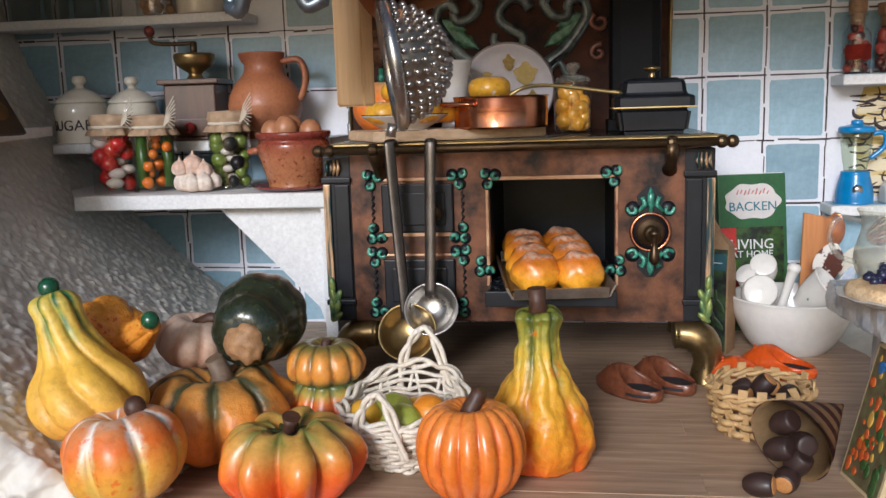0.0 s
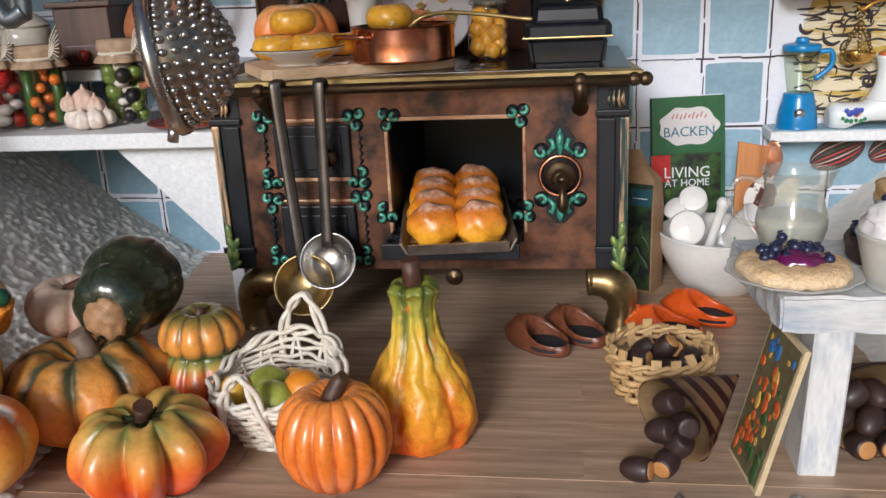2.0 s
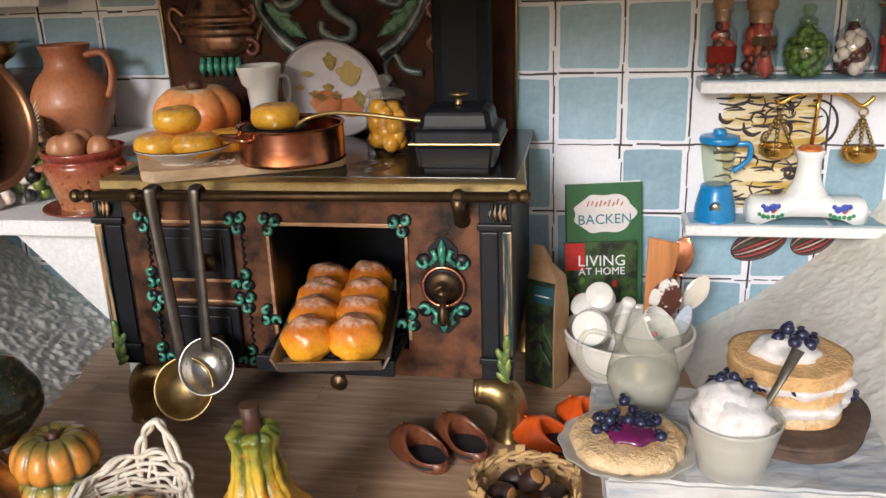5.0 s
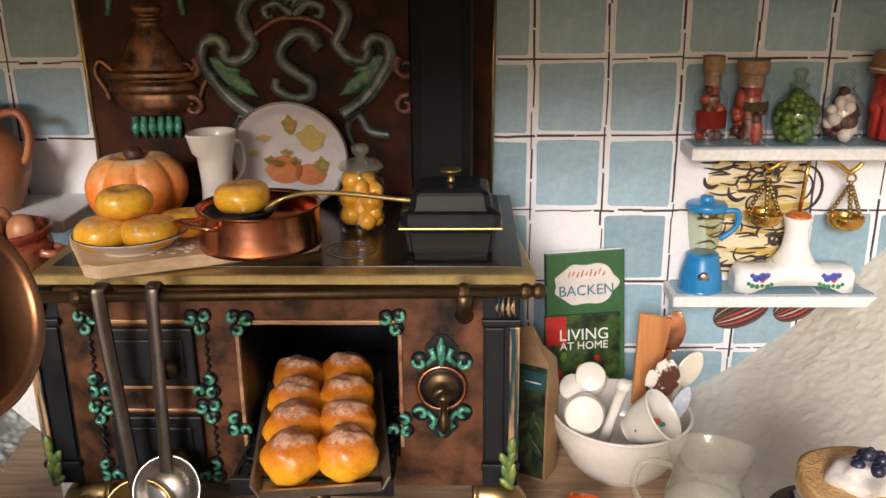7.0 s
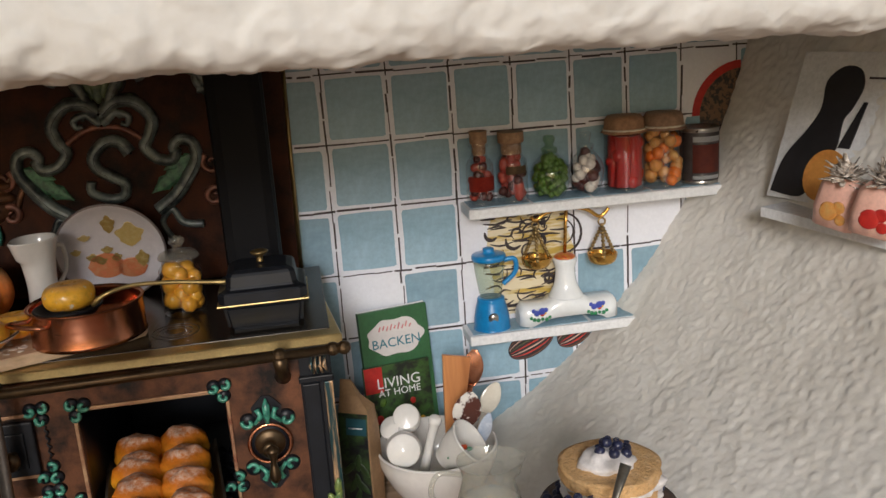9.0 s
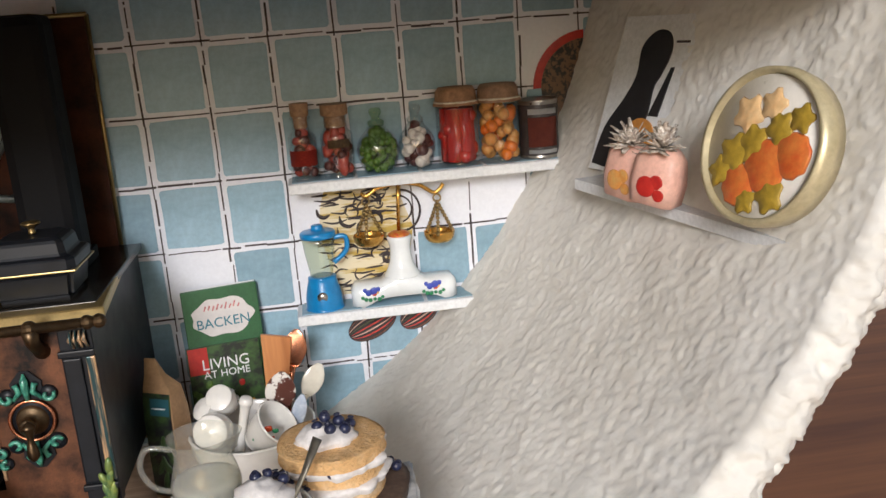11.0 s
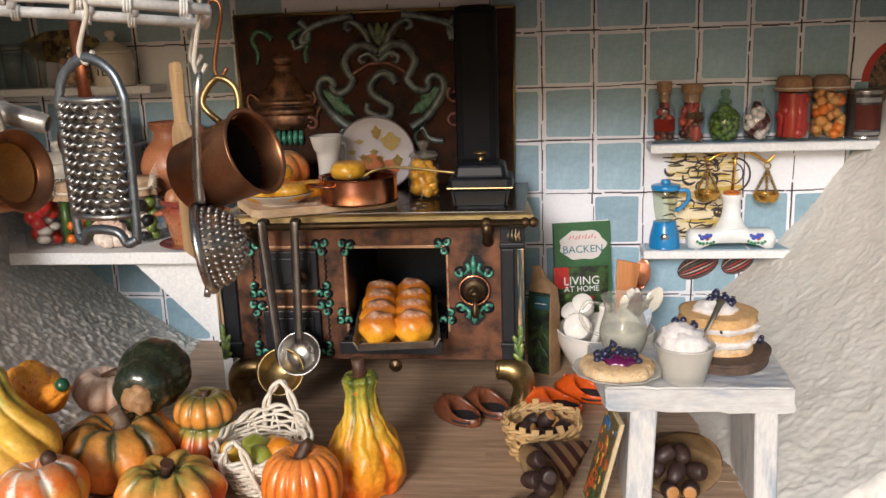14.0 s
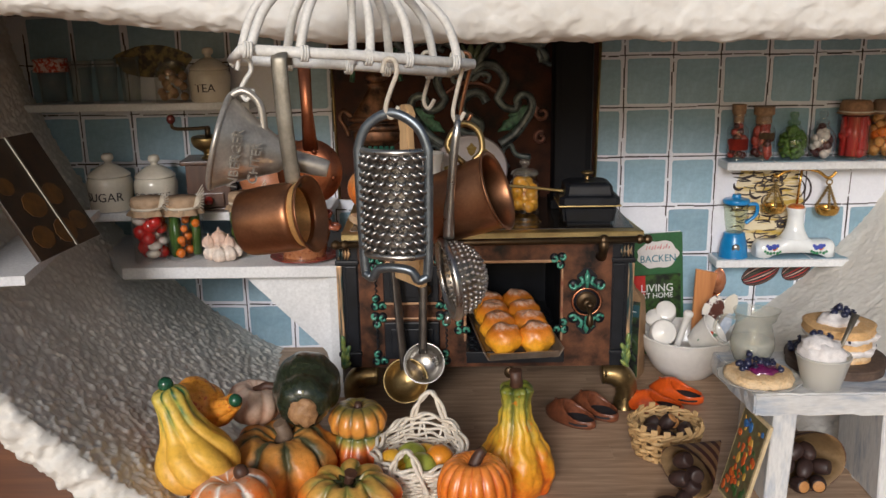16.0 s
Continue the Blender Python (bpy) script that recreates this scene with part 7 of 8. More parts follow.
turned("column", [(.55, .75), (.42, .98), (.34, 1.2), (.3, 1.6), (.36, 1.85), (.34, 1.95), (.02, 2.0)], SCALEW, g)
turned("collar", [(.3, 1.93), (.32, 2.0), (.2, 2.08), (.02, 2.1)], mat("collar_red", (0.55, 0.05, 0.03), (0.6, 0.3, 0.05), .3, .3, .1), g, "red and gilt collar")
bm = bmesh.new()
tube(bm, [(0, 0, 2.0), (.06, 0, 3.0), (.1, 0, 3.45)], .055, 8)
part("rod", bm, GILT, g)
bm = bmesh.new()
tube(bm, soft([(-1.0, 0, 3.3), (-.85, 0, 3.2), (-.5, 0, 3.4), (.1, 0, 3.48), (.7, 0, 3.38), (1.1, 0, 3.12), (1.3, 0, 3.2), (1.42, 0, 3.35)], 5), .06, 8)
part("beam", bm, GILT, g)
for x, zt, zp in ((-.88, 3.15, 1.95), (1.2, 3.05, 1.85)):
    bm = bmesh.new()
    lathe(bm, soft([(.02, -.02), (.3, 0), (.42, .12), (.46, .3), (.42, .3), (.36, .14), (.02, .05)], 3), 28, None, True, True, (x, 0, zp - .2))
    part("pan", bm, GILT, g)
    bm = bmesh.new()
    for a in (0.3, 2.4, 4.5):
        p0, p1 = Vector((x, 0, zt - .22)), Vector((x + .42 * math.cos(a), .42 * math.sin(a), zp + .1))
        for k in range(9):
            c = p0.lerp(p1, k / 8)
            ball(bm, c.x, c.y, c.z, .065, 1, 1, 1, 6)
    tube(bm, [(x + .11 * math.cos(k * .52), 0, zt - .1 + .11 * math.sin(k * .52)) for k in range(12)], .03, 5, True)
    part("chain", bm, BRASS, g, "brass chain")
FB = [mat("flower_blue", (0.05, 0.08, 0.42), None, .3), mat("flower_red", (0.55, 0.07, 0.02), None, .3), mat("flower_green", (0.03, 0.22, 0.09), None, .3), mat("flower_yellow", (0.75, 0.42, 0.04), None, .3)]
for cx in (-.95, .85):
    for k, (dx, dz, r, c) in enumerate(((-.12, .34, .09, 0), (.04, .38, .11, 0), (.16, .42, .07, 0), (-.22, .42, .06, 0), (.05, .30, .07, 1), (.13, .33, .05, 3), (-.2, .14, .06, 2), (-.08, .12, .06, 2), (.05, .14, .05, 2), (.18, .12, .06, 2), (.28, .18, .05, 2), (-.3, .2, .05, 2))):
        bm = bmesh.new()
        ball(bm, cx + dx, -.485, dz + .10, r * 1.1, 1, .15, 1, 10)
        part("painted_flower", bm, FB[c], g)
# painted jug, pods and dish on the tiles behind
PAINTY = mat("paint_jug", (0.66, 0.58, 0.40), (0.48, 0.33, 0.06), .5, 0, .5, .05, .08, .002, (.4, 1, 2.6), 0, (.42, .54))
bm = bmesh.new()
prism(bm, [(10.0, 4.1), (10.0, 5.2), (9.8, 6.0), (9.9, 6.8), (10.1, 7.45), (12.35, 7.45), (12.3, 6.9), (12.6, 6.0), (12.4, 5.0), (12.2, 4.1)], 6.325, 6.36, "XZ")
part("painted_motif", bm, PAINTY, WALL, "painted yellow and white jug on the tiles")
rj = random.Random(31)
for k in range(84):
    x, z = rj.uniform(9.95, 12.2), rj.uniform(4.2, 7.35)
    if k % 3:
        pts = [(x - .35, z + rj.uniform(-.05, .05)), (x, z + rj.uniform(-.08, .08)), (x + rj.uniform(.1, .4), z + rj.uniform(-.06, .06))]
    else:
        r, a = rj.uniform(.15, .3), rj.uniform(0, 6)
        pts = [(x + r * math.cos(a + t), z + r * math.sin(a + t)) for t in (0, .9, 1.8, 2.7)]
    q = soft(pts, 4)
    bm = bmesh.new()
    tube(bm, [(px, 6.325, pz) for px, pz in q], [.014 + .05 * math.sin(math.pi * (i + .5) / len(q)) for i in range(len(q))], 5, False, .5)
    part("brush_stroke", bm, INK, WALL)
bm = bmesh.new()
tube(bm, [(12.3 + .55 * math.cos(a), 6.335, 6.5 + .62 * math.sin(a)) for a in [-1.5 + 3.3 * k / 12 for k in range(13)]], .07, 6, False, .5)
part("brush_stroke", bm, INK, WALL)
bm = bmesh.new()
tube(bm, [(12.15 + .45 * math.cos(a), 6.335, 6.55 + .42 * math.sin(a)) for a in [-1.2 + 3 * k / 12 for k in range(13)]], .05, 6, False, .5)
part("brush_stroke", bm, INK, WALL)
PODC = [mat("pod_red", (0.60, 0.05, 0.03), (0.46, 0.03, 0.02), .45, 0, .3, .05), mat("pod_pale", (0.66, 0.52, 0.42), (0.60, 0.30, 0.22), .45, 0, .3, .05), mat("pod_green", (0.10, 0.12, 0.04), (0.03, 0.04, 0.02), .45, 0, .3, .05), mat("pod_brown", (0.20, 0.08, 0.04), (0.08, 0.03, 0.02), .45, 0, .3, .05)]
for cx, cz, sx, sz, an in ((11.1, 3.05, .80, .46, .42), (12.55, 3.2, .64, .42, .5)):
    bm = bmesh.new()
    prism(bm, [(cx + sx * math.cos(t) * math.cos(an) - sz * math.sin(t) * math.sin(an), cz + sx * math.cos(t) * math.sin(an) + sz * math.sin(t) * math.cos(an)) for t in [k * math.pi / 16 for k in range(32)]], 6.33, 6.36, "XZ")
    part("painted_motif", bm, INK, WALL, "painted cocoa pod with a dark outline")
    for k, c in enumerate((3, 0, 1, 0, 2, 1, 3)):
        v = -.84 + .28 * k
        bm = bmesh.new()
        pts = []
        for i in range(13):
            u = -.92 + 1.84 * i / 12
            pts.append((u * sx, v * sz * math.sqrt(max(0, 1 - u * u * .98))))
        tube(bm, [(cx + a * math.cos(an) - b2 * math.sin(an), 6.328, cz + a * math.sin(an) + b2 * math.cos(an)) for a, b2 in pts], [.015 + .055 * math.sin(math.pi * (i + .3) / 12.6) for i in range(13)], 6, False, .3)
        part("brush_stroke", bm, PODC[c], WALL)
FAN = mat("paint_dish", (0.16, 0.09, 0.05), (0.02, 0.02, 0.02), .5, 0, .16, .05, .06, .002, None, 0, (.46, .54))
for r, mm, y in ((1.62, REDV, 6.34), (1.38, FAN, 6.325)):
    bm = bmesh.new()
    prism(bm, [(18.12 + r * math.cos(t), 9.72 + r * math.sin(t)) for t in [k * math.pi / 20 for k in range(40)]], y, 6.36, "XZ")
    part("painted_motif", bm, mm, WALL, "painted dish with a red border")

# ---- ledge on the right curved wall ----
wall_ledge((16.35, 1.95, 7.52), (18.3, -5.2, 7.3), 1, "wall_shelf", "white ledge on the bright curved wall")
g = thing("picture_card", at_cm(17.5, 1.45, 7.85, -20, 0, -72), "white card with a plain black and orange painted shape", "card")
bm = bmesh.new()
box(bm, -1.45, 1.3, -.06, .06, 0, 4.0, .01)
part("sheet", bm, WHITE, g)
BLK = mat("card_black", (0.012, 0.011, 0.012), (0.02, 0.018, 0.02), .5, 0, .4, .1, .1, .003)
bm = bmesh.new()
prism(bm, soft([(-1.35, .15), (-1.2, 1.1), (-.7, 1.9), (-.45, 2.5), (-.5, 3.2), (-.1, 3.6), (.4, 3.55), (.62, 3.1), (.45, 2.5), (.3, 2.2), (.3, 1.4), (-.1, .6), (-.4, .12), (-1.35, .15)], 4)[:-1], -.09, -.05, "XZ")
part("painted_shape", bm, BLK, g)
for pts in ([(.35, 1.5), (.75, 2.7), (.85, 2.7), (.7, 1.5)],):
    bm = bmesh.new()
    prism(bm, pts, -.09, -.05, "XZ")
    part("painted_shape", bm, BLK, g)
bm = bmesh.new()
prism(bm, [(.2 + .62 * math.cos(t), .75 + .68 * math.sin(t)) for t in [k * math.pi / 12 for k in range(24)]], -.11, -.05, "XZ")
part("painted_shape", bm, mat("card_orange", (0.62, 0.28, 0.06), (0.50, 0.20, 0.04), .5, 0, .3, .1), g)
bm = bmesh.new()
box(bm, .7, 1.15, -.08, -.05, 3.3, 3.35)
part("text_bar", bm, INK, g)
WRAP = mat("cellophane", (0.70, 0.64, 0.56), (0.36, 0.28, 0.22), .2, .2, .12, .6, .05, .04, None, .5, (.4, .6))
PINKP = mat("pink_paper", (0.78, 0.48, 0.38), (0.72, 0.40, 0.32), .45, 0, .5, .1)
for k, (x, y, an, fc) in enumerate(((16.75, -.75, -62, ORG), (17.0, -1.75, -50, REDV))):
    g = thing("gift_bag", at_cm(x, y, 7.83, 0, 10, an, .88), "small pink printed sweet bag tied with a frilly bow", "bag", "sweet bags")
    bm = bmesh.new()
    q = []
    for z, w, dd in ((0, .55, .4), (.5, .6, .45), (1.1, .55, .35), (1.35, .35, .25)):
        q.append([(sx * w, sy * dd, z) for sx, sy in ((-1, -.7), (-.7, -1), (.7, -1), (1, -.7), (1, .7), (.7, 1), (-.7, 1), (-1, .7))])
    quads(bm, q, True, True, True)
    part("bag", bm, PINKP, g)
    bm = bmesh.new()
    rr = random.Random(k + 40)
    for j in range(90):
        a, e, L2 = rr.uniform(0, 6.28), rr.uniform(-.35, 1.4), rr.uniform(.3, .68)
        d = Vector((math.cos(a) * math.cos(e), math.sin(a) * math.cos(e), math.sin(e)))
        tube(bm, [Vector((0, -.1, 1.35)), Vector((0, -.1, 1.35)) + d * L2 * .6, Vector((0, -.1, 1.35)) + d * L2 + Vector((rr.uniform(-.1, .1), rr.uniform(-.1, .1), 0))], [.05, .11, .05], 5, False, .15)
    part("bow", bm, WRAP, g, "frilly cellophane bow")
    for dx, dz, r in ((-.1, .45, .26), (.15, .6, .18), (.25, .3, .15)):
        bm = bmesh.new()
        ball(bm, dx, -.44, dz, r, 1, .12, 1, 12)
        part("printed_fruit", bm, fc, g)
g = thing("round_tin", at_cm(18.07, -4.55, 7.8, 0, 0, 0), "round fluted tin lid painted with autumn leaves and pumpkins", "tin")
TT = Matrix.Translation((0, 0, 1.45)) @ Matrix.Rotation(radians(-74), 4, "Z") @ Matrix.Rotation(radians(74), 4, "X")
IVORY = mat("ivory_tin", (0.62, 0.54, 0.34), (0.50, 0.42, 0.24), .35, .3, .4, .1)
bm = bmesh.new()
lathe(bm, [(.02, -.2), (1.42, -.2), (1.46, .1), (1.42, .34), (1.34, .34), (1.32, .2), (.02, .2)], 120, lambda th, z: 1 + .012 * math.sin(60 * th))
moved(bm, TT)
part("lid", bm, IVORY, g)
bm = bmesh.new()
lathe(bm, [(.02, .2), (1.3, .2), (1.3, .24), (.02, .24)], 48)
moved(bm, TT)
part("face", bm, mat("tin_white", (0.78, 0.74, 0.68), (0.70, 0.66, 0.58), .3, 0, .5, .05, .1, .002, None, .4), g, "white painted face")
LEAFC = [mat("autumn_ochre", (0.50, 0.33, 0.04), (0.30, 0.20, 0.02), .35, 0, .2, .1), mat("autumn_red", (0.62, 0.10, 0.02), (0.72, 0.24, 0.05), .35, 0, .3, .1), mat("autumn_cream", (0.78, 0.56, 0.30), (0.72, 0.44, 0.20), .35, 0, .3, .1)]
rr = random.Random(77)
for x, z, r, c in ((.2, -.35, .5, 1), (-.35, -.75, .4, 1), (.75, -.1, .42, 1), (-.6, -.2, .36, 0), (-.2, .05, .34, 0), (.35, .35, .3, 0), (-.45, .55, .34, 2), (.1, .75, .28, 2), (-.85, -.55, .28, 0), (.8, .55, .25, 0), (-.1, -1.0, .25, 0), (.45, -.85, .3, 0)):
    bm = bmesh.new()
    lathe(bm, [(.02, .24), (r, .24), (r * .9, .275), (.02, .28)], 20, lambda th, zz: 1 + (.22 * math.sin(5 * th + x * 9) if c != 1 else .05 * math.sin(8 * th)), True, True, (x, z, 0))
    moved(bm, TT)
    part("painted_leaf", bm, LEAFC[c], g)

# ---- on the floor and on the stool ----
WICKER = mat("white_wicker", (0.80, 0.75, 0.66), (0.66, 0.58, 0.46), .55, 0, .3, .3, .06, .01)


g = thing("wicker_basket", at_cm(-2.35, -5.35, 0.0, 0, 0, -14), "white wicker basket with two handles and small fruit inside", "basket")
def basket_rim(a):
    """Height of the rim: low in front, raised at the back and sides."""
    return 1.08 + .62 * max(0, math.sin(a)) ** 1.3 + .12 * abs(math.cos(a)) ** 3


def basket_r(z):
    return .66 + .50 * min(z / 1.0, 1.0) ** .8 + .14 * max(0, z - 1.0)


for row in range(13):
    z = .08 + .078 * row
    bm = bmesh.new()
    pts = []
    for k in range(120):
        a = 2 * math.pi * k / 120
        q = basket_r(z) + .045 * math.cos(a * 12 + math.pi * (row % 2)) + .012 * math.sin(5 * a + row * 2.3)
        pts.append((q * math.cos(a) * 1.06, q * math.sin(a), z + .02 * math.sin(7 * a + row) + .10 * (basket_rim(a) - 1.08) * row / 12))
    tube(bm, pts, .046, 6, True)
    part("woven_strand", bm, WICKER, g)
for k in range(24):
    a = 2 * math.pi * (k + .25) / 24
    lean = .16 * (-1) ** k if math.sin(a) > .1 else 0
    top = basket_rim(a)
    bm = bmesh.new()
    tube(bm, [((basket_r(z) * math.cos(a + lean * max(0, z - .9))) * 1.06, basket_r(z) * math.sin(a + lean * max(0, z - .9)), z) for z in (.03, .4, .8, 1.0, top)], .042, 6)
    part("stake", bm, WICKER, g)
for d, lift in ((0, 0), (.07, .05), (-.06, .09)):
    bm = bmesh.new()
    pts = []
    for k in range(96):
        a = 2 * math.pi * k / 96
        q = basket_r(basket_rim(a)) + d + .05 * math.cos(10 * a + d * 40)
        pts.append((q * math.cos(a) * 1.06, q * math.sin(a), basket_rim(a) + lift + .05 * math.sin(10 * a + d * 40)))
    tube(bm, pts, .055, 6, True)
    part("rim_strand", bm, WICKER, g)
for row in range(3):
    bm = bmesh.new()
    pts = []
    for j in range(41):
        a = -.12 + 3.38 * j / 40
        z = 1.06 + (basket_rim(a) - 1.06) * (.22 + .26 * row) + .03 * math.sin(9 * a + row * 2)
        pts.append(((basket_r(z) + .04 * math.cos(12 * a + math.pi * row)) * math.cos(a) * 1.06, (basket_r(z) + .04 * math.cos(12 * a + math.pi * row)) * math.sin(a), z))
    tube(bm, pts, .048, 6)
    part("woven_strand", bm, WICKER, g)
for sg, h, w, z0 in ((1, .98, .50, 1.55), (-1, .82, .42, 1.0)):
    y = sg * 1.16
    for d in (-.05, .05):
        bm = bmesh.new()
        q = soft([(-w * 1.2 - d, y, z0 - .45), (-w * .95 + d, y * 1.03 + d, z0 + h * .35), (-w * .45 - d, y * 1.04 - d, z0 + h * .8), (-.04, y * 1.05 + d, z0 + h), (.12, y * 1.05 - d, z0 + h * .96), (w * .7 + d, y * 1.03 + d, z0 + h * .5), (w * 1.3 - d, y, z0 - .45)], 6)
        tube(bm, q, .06, 7)
        part("handle", bm, WICKER, g)
bm = bmesh.new()
lathe(bm, [(.02, .02), (.66, .02), (.7, .1), (.02, .1)], 24)
part("bottom", bm, WICKER, g)
LEMON = mat("lemon", (0.80, 0.46, 0.04), (0.72, 0.36, 0.03), .35, 0, .3, .1, .05, .006, None, .2)
PEARG = mat("pear_green", (0.42, 0.46, 0.07), (0.30, 0.34, 0.05), .35, 0, .3, .1, .05, .006, None, .2)
ORNG = mat("small_orange", (0.78, 0.30, 0.02), (0.70, 0.22, 0.015), .35, 0, .3, .15, .05, .008, None, .2)
for x, y, z, r, m, s in ((-.72, -.35, 1.0, .36, LEMON, 1), (-.25, .1, 1.0, .4, PEARG, 1.15), (.2, -.5, 1.0, .42, PEARG, 1.1), (.62, -.05, 1.1, .40, ORNG, 1), (.05, .5, .85, .36, LEMON, 1), (-.5, .5, .75, .35, ORNG, 1), (.3, .1, .6, .38, LEMON, 1), (-.3, -.4, .6, .38, LEMON, 1)):
    bm = bmesh.new()
    ball(bm, 0, 0, 0, r, s, 1, 1, 16, .05, x)
    o = part("fruit", bm, m)
    o.matrix_world = at_cm(-2.35, -5.35, 0, 0, 0, -14) @ at_cm(x, y, z)
    tagged(o, "small round fruit lying in the wicker basket", "fruit", "fruit in the basket")


def slipper(name, m, mo, mi, label, group):
    """An open clog: closed domed toe, low sides and heel, dark inner sole."""
    g = thing(name, m, label, "shoe", group)
    n = 44
    ring = []
    for k in range(n):
        a = 2 * math.pi * k / n
        c, sn = math.cos(a), math.sin(a)
        out = Vector((.98 * c, (.36 + .09 * max(0, -c)) * sn * (1 - .12 * c * c), 0))
        hole = Vector((.34 + .57 * c, .355 * sn, 0))
        ring.append((out, hole, .5 - .5 * c))          # 0 at the heel, 1 at the toe
    rows = [[], [], []]
    for z, q in ((0.0, .9), (.08, 1.0), (.24, 1.02)):
        rows[[0.0, .08, .24].index(z)] = [(o.x * q, o.y * q, z + .05 * t) for o, h, t in ring]
    for w in (.2, .4, .6, .8, 1.0):
        rows.append([(*(o.lerp(h, w * .9 + .1 * w * w)).xy, .24 + .05 * t + (.05 + .36 * t ** 3) * math.sin(w * math.pi / 2)) for o, h, t in ring])
    rows.append([(h.x, h.y * .96, .24 + .34 * t ** 3) for o, h, t in ring])
    rows.append([(h.x * .98, h.y * 1.02, .1) for o, h, t in ring])
    rows = [[(x, y * 1.2, z * 1.12) for x, y, z in r] for r in rows]
    bm = bmesh.new()
    quads(bm, rows, True, True, False)
    rough_up(bm, .012, .25, 4)
    part("shell", bm, mo, g)
    bm = bmesh.new()
    prism(bm, [(h.x * 1.0, h.y * 1.22) for o, h, t in ring], .15, .22)
    part("inner_sole", bm, mi, g, "dark inner sole")
    for k in range(7):
        a = .9 * (k - 3) / 3
        bm = bmesh.new()
        ball(bm, -.50 - .12 * math.cos(a * 2), .17 * (k - 3) / 2.2, .69 - .045 * abs(k - 3) ** 1.3, .05, 1, 1, .5, 8)
        part("toe_stud", bm, mo, g)
    return g


SHOEB = mat("shoe_brown", (0.22, 0.07, 0.03), (0.10, 0.03, 0.014), .35, 0, .15, .5, .05, .02, None, .4)
SHOEO = mat("shoe_orange", (0.74, 0.11, 0.01), (0.62, 0.08, 0.01), .3, 0, .4, .1, .1, .006, None, .5)
DARK = mat("insole_dark", (0.012, 0.012, 0.016), (0.02, 0.02, 0.024), .8, 0, .3, .2)
slipper("clog", at_cm(2.55, -.95, 0, 0, 0, -42), SHOEB, DARK, "brown clay clog with tooled toe and dark inside", "brown clogs")
slipper("clog", at_cm(3.45, -.35, 0, 0, 0, -48), SHOEB, DARK, "brown clay clog with tooled toe and dark inside", "brown clogs")
slipper("clog", at_cm(5.55, -.15, 0, 0, 0, -20), SHOEO, DARK, "glossy orange clog with a dark inner sole", "orange clogs")
slipper("clog", at_cm(6.5, .75, 0.05, 0, 0, -32), SHOEO, DARK, "glossy orange clog with a dark inner sole", "orange clogs")

# chip basket with acorn sweets
CHIP = mat("wood_chip", (0.62, 0.42, 0.20), (0.50, 0.31, 0.13), .55, 0, .3, .2, .05, .006)
g = thing("chip_basket", at_cm(5.2, -3.15, 0), "low woven wood-chip basket with acorn sweets", "basket")
for row in range(4):
    bm = bmesh.new()
    rad, z = .92 + .05 * row, .14 + .21 * row
    n = 12
    pts = [((rad + .05 * (1 if (k // 2 + row) % 2 else -1)) * math.cos(2 * math.pi * k / 48), (rad + .05 * (1 if (k // 2 + row) % 2 else -1)) * math.sin(2 * math.pi * k / 48), z) for k in range(48)]
    rings = [[(p[0], p[1], p[2] - .085), (p[0] * 1.03, p[1] * 1.03, p[2]), (p[0], p[1], p[2] + .085), (p[0] * .96, p[1] * .96, p[2])] for p in pts]
    rings.append(rings[0])
    quads(bm, rings, True)
    bmesh.ops.remove_doubles(bm, verts=bm.verts[:], dist=1e-5)
    part("woven_strip", bm, CHIP, g)
for k in range(18):
    a = 2 * math.pi * k / 18
    bm = bmesh.new()
    rr = random.Random(k)
    c, s = math.cos(a), math.sin(a)
    t = Vector((-s, c, 0)) * .10
    out = 1 + .03 * rr.uniform(-1, 1)
    lean = rr.uniform(-.1, .12)
    pts = [Vector((.86 * c, .86 * s, 0)), Vector((.97 * c, .97 * s, .5)), Vector((1.1 * c * out, 1.1 * s * out, .98)), Vector(((1.02 + lean) * c, (1.02 + lean) * s, 1.15 + rr.uniform(-.06, .1)))]
    q = []
    for p in pts:
        n3 = Vector((c, s, 0)) * .02
        q.append([p - t - n3, p + t - n3, p + t + n3, p - t + n3])
    quads(bm, q, True, True, True, False)
    part("upright_strip", bm, CHIP, g)
bm = bmesh.new()
for ph in (0, 3.14):
    tube(bm, [((1.09 + .05 * math.cos(9 * a + ph)) * math.cos(a), (1.09 + .05 * math.cos(9 * a + ph)) * math.sin(a), .98 + .06 * math.sin(9 * a + ph)) for a in [2 * math.pi * k / 60 for k in range(60)]], .055, 5, True)
part("rim", bm, CHIP, g)
CHOC = mat("chocolate", (0.045, 0.022, 0.018), (0.024, 0.012, 0.010), .52, 0, .3, .15, .06, .006, None, .1)
BISC = mat("nougat", (0.50, 0.24, 0.08), (0.40, 0.18, 0.05), .55, 0, .2, .3, .05, .01)


def acorn(x, y, z, rx, ry, rz, k=.70, cut=True):
    g = thing("acorn_sweet", at_cm(x, y, z, rx, ry, rz, k), "dark chocolate acorn-shaped sweet with a pale cut end", "sweet", "acorn sweets")
    turned("shell", [(.02, -.46), (.16, -.42), (.29, -.22), (.33, .02), (.30, .24), (.24, .33), (.02, .34)], CHOC, g, "", 22)
    if cut:
        turned("cut_end", [(.24, .325), (.2, .36), (.02, .38)], BISC, g, "pale nougat end", 18)
    return g


